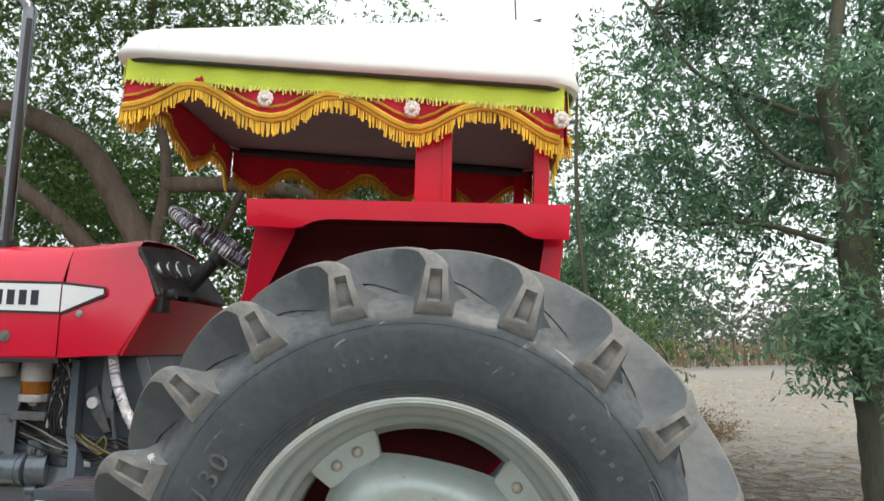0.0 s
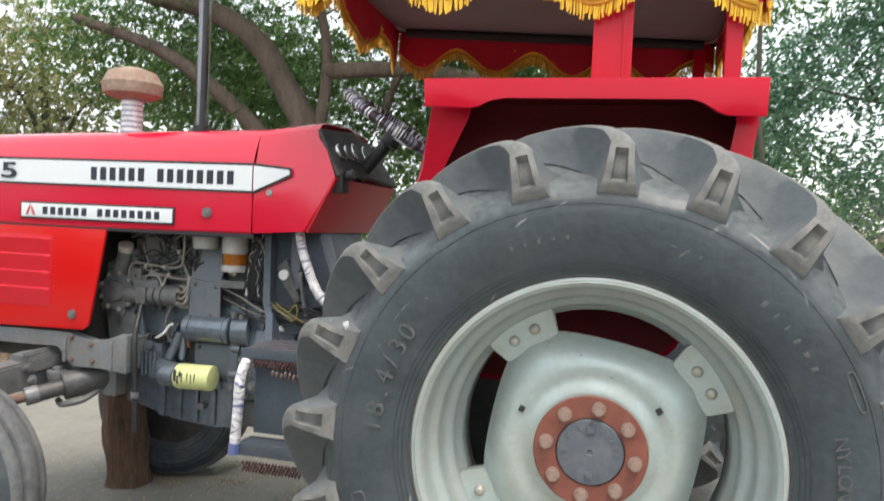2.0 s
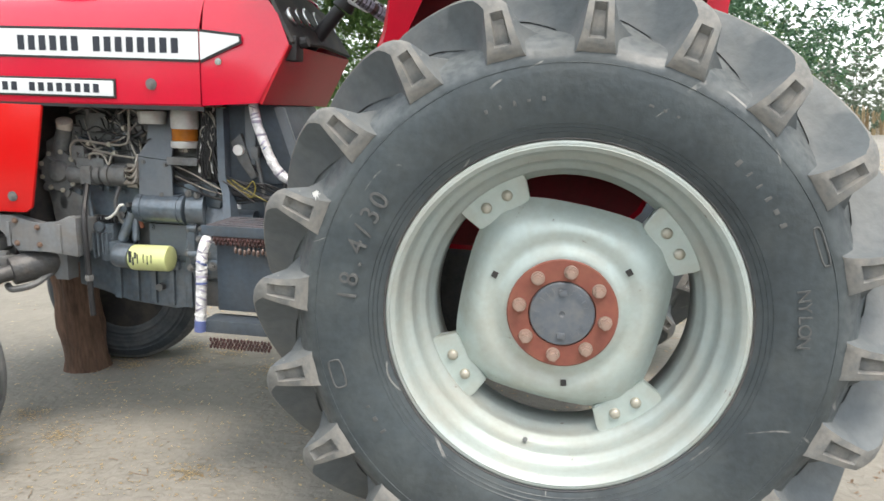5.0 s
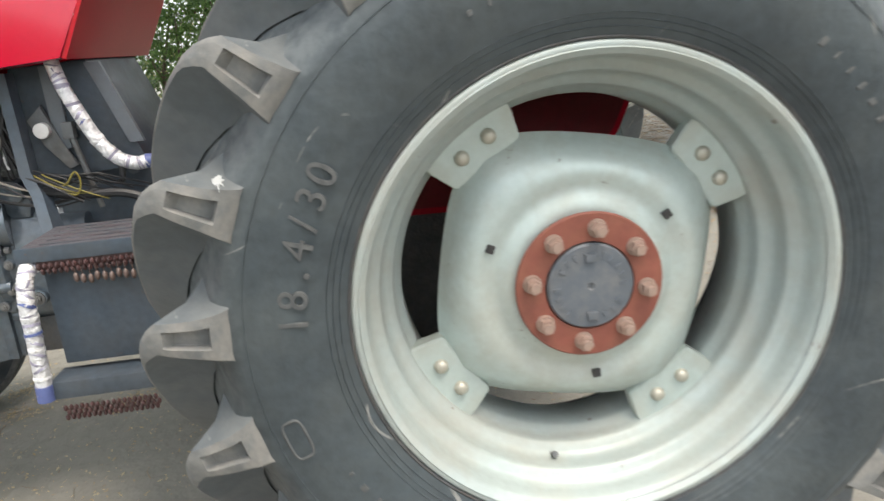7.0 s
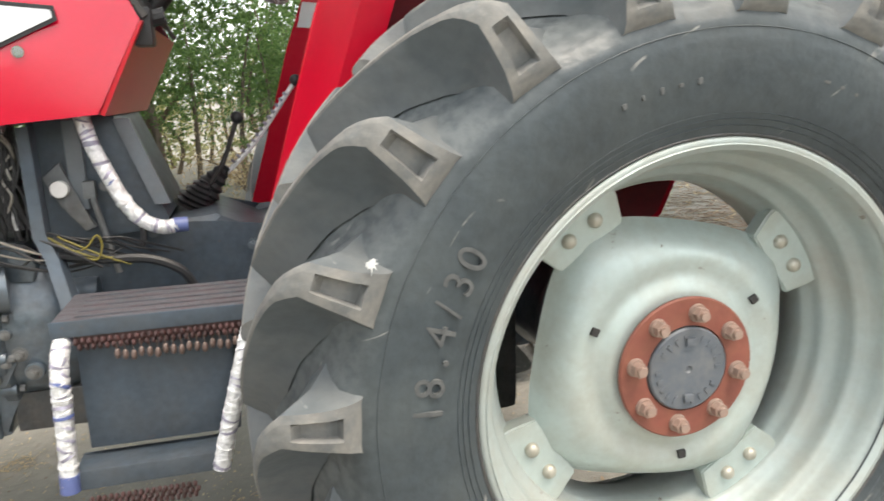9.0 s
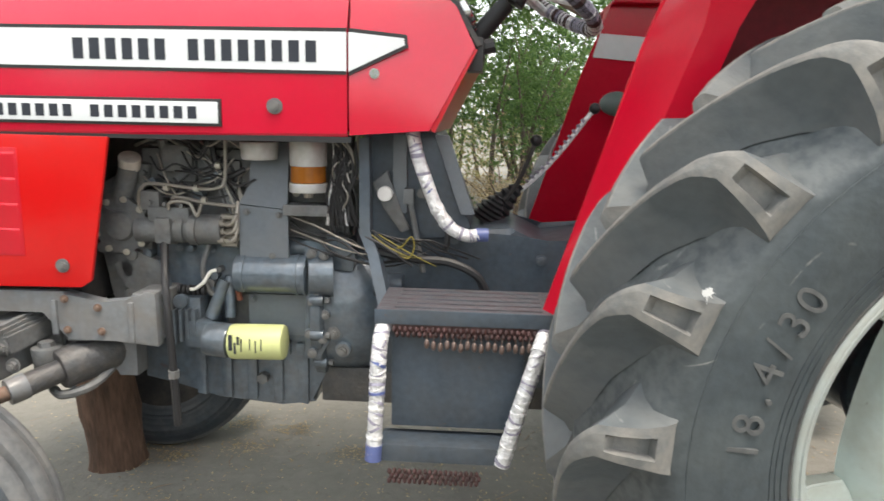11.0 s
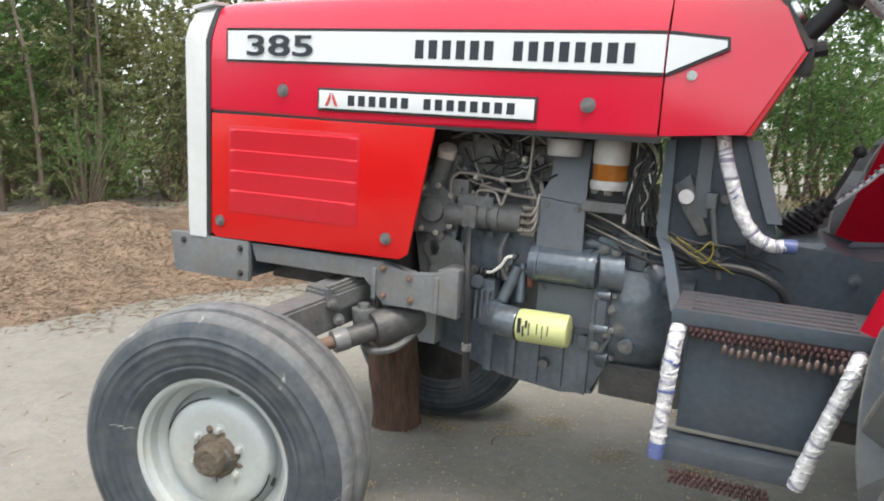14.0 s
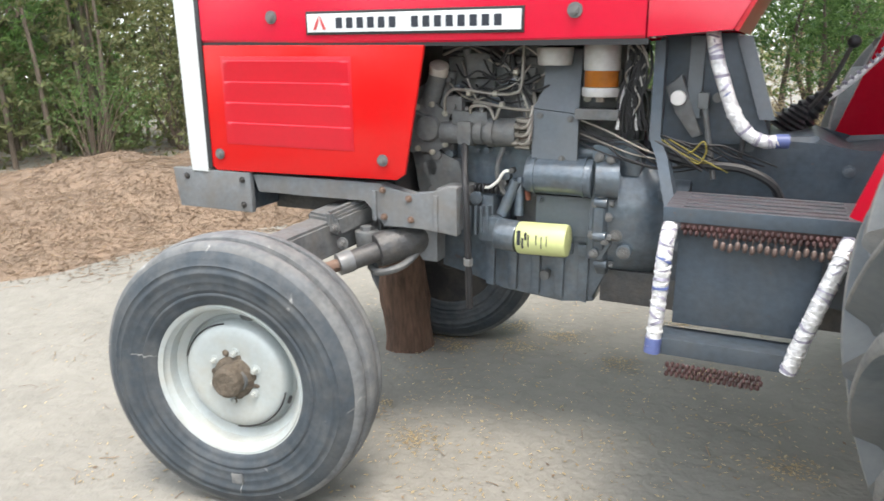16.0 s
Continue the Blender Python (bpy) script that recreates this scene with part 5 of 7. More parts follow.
# flat bracket, breather and fuel filter
bm = B()
prism(bm, [(-1.505, 0.262), (-1.378, 0.250), (-1.377, 0.112), (-1.507, 0.118)], 0.735, 0.742, 0.002)
brk = part("bracket_plate", bm, GREY_CLEAN, tractor, "grey folded sheet bracket")
bm = B()
sheet(bm, [[(-1.505, 0.738, 0.262), (-1.378, 0.738, 0.250)], [(-1.488, 0.775, 0.31), (-1.385, 0.775, 0.31)], [(-1.485, 0.79, 0.42), (-1.385, 0.79, 0.42)]], 0.006)
part("bracket_neck", bm, GREY_CLEAN, brk)
bolts(brk, [(-1.485, 0.245), (-1.40, 0.238), (-1.42, 0.13)], 0.735, 0.006, GREY_LIGHT)
rod("breather_cap", FILTER_WHITE, (-1.452, 0.748, 0.378), (-1.452, 0.748, 0.425), 0.045, None, 0.05, seg=28, bevel=0.006, label="dusty grey breather cap")
ff = rod("fuel_filter", FILTER_WHITE, (-1.322, 0.735, 0.365), (-1.322, 0.735, 0.45), 0.047, None, seg=32, bevel=0.006, label="fuel filter with white head and amber bowl")
rod("glass_bowl", AMBER, (-1.322, 0.735, 0.325), (-1.322, 0.735, 0.367), 0.045, ff, seg=32)
rod("filter_base", FILTER_WHITE, (-1.322, 0.735, 0.300), (-1.322, 0.735, 0.324), 0.049, ff, seg=32, bevel=0.004)
rod("drain_nut", STEEL, (-1.322, 0.735, 0.285), (-1.322, 0.735, 0.31), 0.012, ff, seg=6)
tray = thing_box("filter_tray", GREY_LIGHT, -1.385, -1.268, 0.715, 0.80, 0.252, 0.266, 0.003)
thing_box("tray_back", GREY_LIGHT, -1.383, -1.270, 0.795, 0.802, 0.266, 0.44, 0.003, tray)
thing_box("tray_front_lip", GREY_LIGHT, -1.383, -1.270, 0.713, 0.719, 0.240, 0.268, 0.002, tray)
bolts(tray, [(-1.37, 0.42), (-1.283, 0.29), (-1.37, 0.29)], 0.794, 0.007, BOLT)
# starter motor
st = rod("starter_motor", GREY, (-1.52, 0.755, 0.078), (-1.33, 0.755, 0.078), 0.052, None, seg=32, bevel=0.006, label="grey cylindrical starter motor")
for x in (-1.50, -1.36, -1.34):
    rod("motor_band", GREY, (x, 0.755, 0.078), (x + 0.008, 0.755, 0.078), 0.055, st, seg=32)
rod("starter_nose", GREY, (-1.33, 0.755, 0.078), (-1.27, 0.77, 0.078), 0.052, st, 0.06, seg=28)
rod("solenoid", GREY, (-1.46, 0.80, 0.14), (-1.34, 0.80, 0.14), 0.03, st, seg=20)
# bell housing: a drum about the crankshaft's line, with a bolted flange at its front
bm = B()
axis_x = Matrix.Translation((0, C, -0.03)) @ Matrix.Rotation(radians(-90), 4, "Z")
lathe(bm, [(0.0, -1.325), (0.240, -1.325), (0.246, -1.320), (0.246, -1.296), (0.242, -1.291), (0.232, -1.286), (0.229, -1.272), (0.228, -1.225), (0.222, -1.185), (0.208, -1.150), (0.190, -1.125), (0.172, -1.105), (0.0, -1.10)], 56)
bmesh.ops.transform(bm, matrix=axis_x, verts=bm.verts[:])
bell = part("bell_housing", bm, GREY, tractor, "grey cast bell housing with a bolted flange")
for k in range(6):
    a = math.radians(-58 + 23 * k)
    y, z = C - 0.240 * math.cos(a), -0.03 + 0.240 * math.sin(a)
    rod("flange_boss", GREY, (-1.322, y, z), (-1.286, y, z), 0.015, bell, seg=12, bevel=0.003)
    rod("flange_bolt", GREY_LIGHT, (-1.282, y, z), (-1.270, y, z), 0.009, bell, seg=6)
bm = B()
prism(bm, [(-1.285, 0.190), (-1.225, 0.178), (-1.205, 0.125), (-1.215, 0.085), (-1.262, 0.090), (-1.29, 0.12)], 0.765, 0.90, 0.014)
part("housing_shoulder", bm, GREY, bell, "raised pad on the bell housing")
bm = B()
prism(bm, [(-1.338, 0.172), (-1.292, 0.176), (-1.272, 0.13), (-1.262, 0.02), (-1.272, -0.10), (-1.300, -0.150), (-1.345, -0.150), (-1.335, 0.0)], 0.742, 0.80, 0.008)
part("adapter_flange", bm, GREY, bell, "bolted flange between engine and bell housing")
for x, z in ((-1.315, 0.142), (-1.284, 0.135), (-1.318, 0.010), (-1.283, -0.023), (-1.325, -0.077), (-1.290, -0.09), (-1.318, -0.130)):
    rod("flange_boss", GREY, (x, 0.75, z), (x, 0.734, z), 0.014, bell, seg=12, bevel=0.003)
    bolts(bell, [(x, z)], 0.734, 0.0085, GREY_LIGHT)
rod("inspection_cap", GREY, (-1.235, 0.772, 0.150), (-1.235, 0.752, 0.150), 0.024, bell, 0.020, seg=20, bevel=0.004)
thing_box("starter_mount", GREY, -1.335, -1.285, 0.742, 0.80, 0.02, 0.15, 0.012, bell)
bolts(bell, [(-1.318, 0.135), (-1.305, 0.035)], 0.741, 0.009, GREY_LIGHT)
for x, z, r_ in ((-1.262, -0.075, 0.024), (-1.238, -0.122, 0.022)):
    rod("housing_boss", GREY, (x, 0.82, z), (x, 0.745, z), r_, bell, seg=16, bevel=0.004)
    bolts(bell, [(x, z)], 0.745, 0.012, GREY_LIGHT)
# oil filter, head and pump casting
of = rod("oil_filter", YELLOW, (-1.535, 0.725, -0.103), (-1.388, 0.727, -0.100), 0.047, None, seg=36, bevel=0.010, label="pale yellow spin-on oil filter with dark marks")
rod("filter_neck", GREY, (-1.60, 0.73, -0.098), (-1.535, 0.725, -0.102), 0.046, of, seg=28, bevel=0.006)
for k, (da, x, w, h) in enumerate(((10, -1.525, 0.010, 0.042), (-14, -1.511, 0.005, 0.03), (20, -1.503, 0.006, 0.022), (0, -1.493, 0.003, 0.034), (6, -1.47, 0.002, 0.03), (-4, -1.455, 0.002, 0.034), (5, -1.44, 0.002, 0.03))):
    bm = B()
    a = math.radians(180 + da)
    box(bm, x, x + w, 0.725 - 0.0482, 0.725 - 0.044, -0.098 - h / 2 + da * 0.0006, -0.098 + h / 2 + da * 0.0006)
    part("dark_mark", bm, INK, of)
head = thing_box("filter_head", GREY, -1.66, -1.59, 0.72, 0.82, -0.125, -0.05, 0.012)
thing_box("pump_casting", GREY, -1.69, -1.62, 0.74, 0.84, -0.07, 0.01, 0.012, head)
rod("pump_outlet", GREY, (-1.60, 0.76, -0.05), (-1.565, 0.78, 0.05), 0.018, head)
rod("pump_outlet", GREY, (-1.55, 0.77, -0.05), (-1.555, 0.79, 0.06), 0.014, head)
bolts(head, [(-1.645, -0.065), (-1.61, -0.11), (-1.67, -0.01), (-1.635, -0.04)], 0.735, 0.008)
hose("white_hose", mat("white_pvc_hose", (0.66, 0.66, 0.62), 0.4, var=0.1, bump=0.05), [(-1.655, 0.745, 0.03), (-1.63, 0.735, 0.035), (-1.605, 0.735, 0.055), (-1.59, 0.74, 0.08), (-1.575, 0.745, 0.085)], 0.0048, None, "short white plastic hose")
bm = B()
for k in range(6):
    cyl(bm, (-1.68 + 0.013 * k, 0.748, 0.028), (-1.673 + 0.013 * k, 0.748, 0.028), 0.014, seg=12)
part("corrugated_sleeve", bm, BLACK, tractor)
# dipstick tube in front of the block
hose("dipstick_tube", BLACK, [(-1.706, 0.73, 0.156), (-1.690, 0.69, 0.10), (-1.676, 0.66, 0.059), (-1.665, 0.643, -0.012), (-1.660, 0.643, -0.12), (-1.656, 0.643, -0.228), (-1.654, 0.645, -0.31)], 0.010, None)
hose("dipstick_tube", GREY, [(-1.722, 0.75, 0.15), (-1.712, 0.75, 0.06), (-1.706, 0.755, -0.02)], 0.008, None)
rod("tube_nut", GREY_LIGHT, (-1.6585, 0.643, -0.180), (-1.658, 0.643, -0.160), 0.015, None, seg=6)
# thin upright strap between engine and cowl
bm = B()
sheet(bm, [[(-1.185, 0.70, 0.44), (-1.165, 0.70, 0.44), (-1.165, 0.74, 0.44)], [(-1.184, 0.70, 0.20), (-1.162, 0.70, 0.205), (-1.162, 0.74, 0.205)], [(-1.160, 0.68, 0.15), (-1.138, 0.68, 0.155), (-1.138, 0.72, 0.155)], [(-1.118, 0.60, 0.03), (-1.096, 0.60, 0.035), (-1.096, 0.66, 0.035)]], 0.005)
part("support_strap", bm, SLATE, tractor, "bent grey support strap")
# battery of dark cables at the back of the engine
for k in range(7):
    x = -1.255 + 0.007 * k
    hose("cable", BLACK if k % 4 else WRAP, [(x, 0.74 + 0.006 * k, 0.44), (x + 0.012 * math.sin(k), 0.735, 0.36), (x - 0.01, 0.735, 0.29), (x + 0.006 * k - 0.02, 0.74, 0.215)], 0.0045, None)
rq = random.Random(19)
for k in range(6):
    w_ = lambda a: rq.uniform(-a, a)
    hose("cable", BLACK if k % 3 else STEEL, [(-1.375, 0.75, 0.235 - 0.012 * k), (-1.31 + w_(0.02), 0.735, 0.205 - 0.009 * k + w_(0.012)), (-1.24 + w_(0.02), 0.72, 0.185 - 0.008 * k + w_(0.012)), (-1.17, 0.70, 0.165 - 0.008 * k + w_(0.01)), (-1.11 + w_(0.03), 0.72, 0.15 - 0.006 * k + w_(0.015)), (-1.05 + w_(0.03), 0.745, 0.135)], rq.choice((0.0022, 0.0028, 0.0045)), None)
hose("cable", BLACK, [(-1.15, 0.70, 0.16), (-1.05, 0.70, 0.142), (-0.956, 0.70, 0.135), (-0.89, 0.70, 0.105), (-0.862, 0.71, 0.06)], 0.011, None, "thick black cable")
for k in range(4):
    hose("loom_wire", WIRE_Y if k % 2 else BLACK, [(-1.165 + 0.01 * k, 0.70, 0.20), (-1.11, 0.685, 0.165 + 0.008 * k), (-1.07 + 0.01 * k, 0.685, 0.15), (-1.035 + 0.015 * k, 0.695, 0.125 + 0.02 * (k % 3))], 0.0017, None)
# inner cowl box under the dash
bm = B()
prism(bm, [(-1.185, 0.45), (-1.00, 0.458), (-0.905, 0.215), (-0.93, 0.19), (-1.185, 0.17)], 0.765, FAR - 0.765, 0.01)
fw = part("dash_support", bm, SLATE, tractor, "dark grey sheet dash support")
for x in (-1.09, -0.985):
    bm = B()
    prism(bm, [(x - 0.018, 0.45), (x + 0.018, 0.45), (x + 0.018 + (0.07 if x > -1 else 0), 0.25), (x - 0.018 + (0.07 if x > -1 else 0), 0.25)], 0.752, 0.768, 0.003)
    part("pressed_channel", bm, GREY_CLEAN, fw)
bm = B()
prism(bm, [(-1.16, 0.325), (-1.12, 0.36), (-1.085, 0.25), (-1.06, 0.21), (-1.085, 0.20), (-1.13, 0.26)], 0.745, 0.755, 0.004)
pedal = part("brake_linkage", bm, GREY_LIGHT, tractor)
rod("linkage_pin", mat("white_pin_cap", (0.7, 0.68, 0.66), 0.4, bump=0.01), (-1.126, 0.755, 0.300), (-1.126, 0.73, 0.300), 0.019, pedal, seg=20, bevel=0.003, label="white round pin cap")
rod("linkage_pin", GREY_LIGHT, (-1.033, 0.76, 0.302), (-1.033, 0.74, 0.302), 0.012, pedal, seg=16)
rod("linkage_rod", GREY_LIGHT, (-1.065, 0.74, 0.30), (-1.025, 0.735, 0.10), 0.007, None, seg=8)
thing_box("rod_fork", GREY_LIGHT, -1.078, -1.052, 0.73, 0.755, 0.275, 0.315, 0.004)
# white taped hose from the cowl to the transmission
pts = [(-1.054, 0.70, 0.46), (-1.04, 0.695, 0.40), (-1.02, 0.695, 0.345), (-0.99, 0.70, 0.27), (-0.955, 0.705, 0.222), (-0.915, 0.71, 0.203), (-0.885, 0.715, 0.205)]
hz = hose("taped_hose", WRAP, pts, 0.0165, None, "hydraulic hose wrapped in silver tape", seg=12)
line = smooth_line(pts, 5)
for i in range(1, len(line) - 1, 1):
    bm = B()
    d = (line[i + 1] - line[i - 1]).normalized()
    lean_ = Vector((rp.uniform(-1, 1), 0, rp.uniform(-1, 1))) * 0.002
    w_ = rp.uniform(0.001, 0.0045)
    cyl(bm, line[i] - d * w_ - lean_, line[i] + d * w_ + lean_, rp.uniform(0.0168, 0.0185), seg=12)
    part("tape_band", bm, WRAP if rp.random() < 0.55 else (WRAP_BAND if rp.random() < 0.9 else WRAP_BLUE), hz)
rod("blue_end", WRAP_BLUE, (-0.892, 0.714, 0.205), (-0.862, 0.718, 0.205), 0.0175, hz, seg=14)
# transmission and centre housing
bm = B()
prism(bm, [(-1.15, 0.20), (-0.92, 0.20), (-0.80, 0.215), (-0.70, 0.16), (-0.45, 0.20), (0.30, 0.20), (0.30, -0.22), (-0.55, -0.24), (-1.15, -0.20)], 0.795, FAR - 0.795, 0.02)
trans = part("transmission_housing", bm, SLATE, tractor, "dark grey transmission housing")
thing_box("lower_beam", GRIME, -1.31, -0.60, 0.80, FAR - 0.80, -0.29, -0.19, 0.01, trans)
rod("side_pipe", SLATE, (-1.16, 0.775, 0.055), (-1.08, 0.775, 0.055), 0.032, trans, seg=20, bevel=0.005)
bolts(trans, [(-1.10, 0.17), (-0.95, 0.18), (-0.72, 0.13), (-0.66, 0.09), (-1.10, -0.10)], 0.793, 0.01)
axle = rod("rear_axle", GREY, (0, 0.04, 0), (0, 0.55, 0), 0.085, None, 0.15, seg=28, label="grey rear axle trumpet")
rod("axle_flange", GREY, (0, 0.30, 0), (0, 0.33, 0), 0.16, axle, seg=28, bevel=0.004)
axle2 = rod("rear_axle", GREY, (0, FAR - 0.04, 0), (0, FAR - 0.55, 0), 0.085, None, 0.15, seg=28)
rod("cross_shaft", RUST_RED, (0.05, 0.42, -0.28), (0.22, 0.50, -0.22), 0.05, axle, seg=16)
# dark blocks added so that the openings of the rear wheels look black
for y0 in (0.48, FAR - 0.60):
    thing_box("dark_opening_block", GRIME, -0.60, -0.14, y0, y0 + 0.12, -0.26, 0.055, 0.03, None, "dark block added behind the wheel opening")
# seat pan between the fenders
thing_box("seat_cushion", BLACK, -0.36, 0.06, C - 0.23, C + 0.23, 0.36, 0.44, 0.03, None, "black seat cushion")
thing_box("seat_back", BLACK, 0.04, 0.11, C - 0.22, C + 0.22, 0.42, 0.68, 0.03)
thing_box("seat_base", GREY, -0.28, 0.02, C - 0.12, C + 0.12, 0.18, 0.38, 0.02)

# ---- step with box, taped hand rails and beaded trims ----
SY = 0.40
bm = B()
prism(bm, [(-1.098, 0.066), (-0.705, 0.066), (-0.702, 0.086), (-1.098, 0.086)], SY, SY + 0.22, 0.004)
step = part("step_plate", bm, STEP_TOP, tractor, "worn step plate over a dark box, with taped rails and beaded trim")
bm = B()
box(bm, -1.098, -0.705, SY - 0.003, SY + 0.004, 0.058, 0.090, 0.003)
part("step_lip", bm, SLATE, step)
for k in range(5):
    thing_box("grip_rib", STEP_TOP, -1.06, -0.74, SY + 0.03 + 0.038 * k, SY + 0.042 + 0.038 * k, 0.084, 0.0895, 0.002, step)
bx = thing_box("tool_box", SLATE, -1.065, -0.775, SY + 0.03, SY + 0.27, -0.186, 0.066, 0.006, None, "dark grey sheet metal tool box")
thing_box("box_bracket", GREY, -1.08, -0.78, SY + 0.22, SY + 0.40, -0.06, 0.02, 0.004, bx)


def bead_row(parent, x0, x1, y, z, n, rows):
    for r in range(rows):
        bm = B()
        for k in range(n):
            x = x0 + (x1 - x0) * (k + 0.5 * (r % 2)) / n
            bmesh.ops.create_icosphere(bm, subdivisions=1, radius=0.0068, matrix=Matrix.Translation((x, y + 0.002 * (k % 2), z - 0.011 * r)) @ Matrix.Diagonal((0.8, 0.8, 1.15, 1)))
        part("bead_trim", bm, BEADS, parent, "row of copper-red beads")


bead_row(step, -1.055, -0.745, SY - 0.004, 0.048, 26, 2)
thing_box("trim_tape", BEADS, -1.06, -0.725, SY + 0.0, SY + 0.004, 0.040, 0.060, 0.001, step)
drop_bead = B()
bmesh.ops.create_icosphere(drop_bead, subdivisions=2, radius=1.0, matrix=Matrix.Diagonal((0.006, 0.006, 0.011, 1)))
cyl(drop_bead, (0, 0, 0.008), (0, 0, 0.026), 0.0012, seg=5)
drop_bead = finish(drop_bead, "hanging_bead", BEAD_PALE)
for k in range(17):
    shared("hanging_bead", drop_bead, step, Matrix.Translation((-0.985 + 0.0145 * k, SY - 0.006 - 0.002 * (k % 2), 0.018 - 0.003 * ((k * 7) % 3))))
# lower rung
rung = thing_box("lower_step", SLATE, -1.085, -0.81, SY - 0.03, SY + 0.055, -0.243, -0.203, 0.006, None, "lower step bar with blue-grey paint and bead trim")
bead_row(rung, -1.06, -0.86, SY - 0.035, -0.262, 18, 3)


def taped_rail(pts, end_blue):
    ob = hose("step_rail", WRAP, pts, 0.0165, step, "step rail wrapped in silver tape", seg=12)
    ln_ = smooth_line(pts, 7)
    rr = random.Random(len(pts) + int(pts[0][0] * 100))
    for i in range(1, len(ln_) - 1):
        d = (ln_[i + 1] - ln_[i - 1]).normalized()
        bm = B()
        tip_ = Vector((rr.uniform(-1, 1), rr.uniform(-1, 1), 0)) * 0.0016
        cyl(bm, ln_[i] - d * rr.uniform(0.001, 0.004) - tip_, ln_[i] + d * rr.uniform(0.001, 0.004) + tip_, rr.uniform(0.0172, 0.0186), seg=12)
        part("tape_band", bm, WRAP if rr.random() < 0.62 else (WRAP_BAND if rr.random() < 0.9 else WRAP_BLUE), ob)
    if end_blue:
        a, b = ln_[-3], ln_[-1]
        bm = B()
        cyl(bm, a, b, 0.0185, seg=12)
        part("blue_end", bm, WRAP_BLUE, ob)


taped_rail([(-1.080, SY + 0.06, 0.045), (-1.082, SY + 0.0, 0.042), (-1.085, SY - 0.026, -0.005), (-1.087, SY - 0.027, -0.05), (-1.09, SY - 0.028, -0.12), (-1.096, SY - 0.03, -0.24)], True)
taped_rail([(-0.728, SY + 0.06, 0.045), (-0.738, SY + 0.0, 0.042), (-0.752, SY - 0.026, 0.0), (-0.775, SY - 0.027, -0.08), (-0.80, SY - 0.028, -0.17), (-0.818, SY - 0.03, -0.24)], False)

# ---- chassis front, axle beam and steering ----
bm = B()
prism(bm, [(-2.72, 0.045), (-2.40, 0.045), (-2.40, -0.085), (-2.70, -0.085)], HY + 0.0, HY + 0.02, 0.004)
wt = part("front_bracket", bm, FRAME, tractor, "plain grey front frame bracket")
bolts(wt, [(-2.43, 0.02), (-2.43, -0.06), (-2.66, 0.02)], HY, 0.007, DARK)
bm = B()
prism(bm, [(-2.70, 0.04), (-2.70, -0.08), (-2.42, -0.08), (-2.42, 0.04)], HY + 0.02, FAR - HY - 0.02)
part("front_support", bm, GREY, tractor)
bm = B()
prism(bm, [(-2.40, 0.040), (-1.93, 0.042), (-1.83, 0.012), (-1.765, 0.020), (-1.72, 0.050), (-1.690, 0.045), (-1.688, -0.095), (-1.80, -0.083), (-1.925, -0.088), (-1.985, -0.008), (-2.20, -0.016), (-2.38, -0.018)], HY + 0.014, HY + 0.05, 0.006)
fr = part("side_frame", bm, FRAME, tractor, "dusty cast side frame rail")
bolts(fr, [(-1.925, 0.024), (-1.839, 0.004), (-1.922, -0.057), (-1.833, -0.058)], HY + 0.012, 0.007, RUSTY)
thing_box("frame_end", FRAME, -1.77, -1.692, HY + 0.045, 0.82, -0.088, 0.035, 0.012, fr)
for x0 in (-1.96, -1.76):
    thing_box("frame_rib", FRAME, x0, x0 + 0.014, HY + 0.006, HY + 0.018, -0.07 if x0 < -1.9 else -0.085, 0.02, 0.004, fr)
bm = B()
prism(bm, [(-1.90, -0.07), (-1.78, -0.10), (-1.78, -0.20), (-1.83, -0.20)], HY + 0.08, HY + 0.14, 0.006)
part("frame_web", bm, FRAME, fr)
thing_box("axle_carrier", GRIME, -2.43, -2.12, 0.78, FAR - 0.78, -0.10, -0.02, 0.01, None, "dark oily axle carrier")


def beam_box(name, m_, p0, p1, w, h, parent=None, bevel=0.008, label=""):
    """A bar of rectangular section from point to point."""
    p0, p1 = Vector(p0), Vector(p1)
    d = p1 - p0
    side = d.cross(Vector((0, 0, 1))).normalized()
    up = side.cross(d).normalized()
    m = Matrix((side, d.normalized(), up)).transposed().to_4x4()
    m.translation = (p0 + p1) / 2
    bm = B()
    box(bm, -w / 2, w / 2, -d.length / 2, d.length / 2, -h / 2, h / 2, 0, m)
    bmesh.ops.bevel(bm, geom=bm.edges[:], offset=bevel, segments=2, affect="EDGES")
    return part(name, bm, m_, parent or tractor, label)


beam = beam_box("front_axle_beam", GREY_LIGHT, (-2.04, 0.70, -0.10), (-2.04, FAR - 0.70, -0.10), 0.12, 0.12, None, 0.01, "dusty cast front axle beam")
for sgn, yc in ((1, 0.0), (-1, FAR)):
    beam_box("axle_arm", GREY_LIGHT, (-2.17, yc + sgn * 0.27, -0.155), (-2.05, yc + sgn * 0.80, -0.095), 0.095, 0.105, beam)
    beam_box("clamp_block", GREY_LIGHT, (-2.095, yc + sgn * 0.56, -0.082), (-2.045, yc + sgn * 0.78, -0.055), 0.13, 0.06, beam)
    beam_box("clamp_rib", GREY_LIGHT, (-2.06, yc + sgn * 0.54, -0.070), (-2.02, yc + sgn * 0.76, -0.045), 0.03, 0.07, beam)
bolts(beam, [(-2.045, -0.085), (-2.09, -0.13), (-2.02, -0.13)], 0.55, 0.013, GREY_LIGHT)
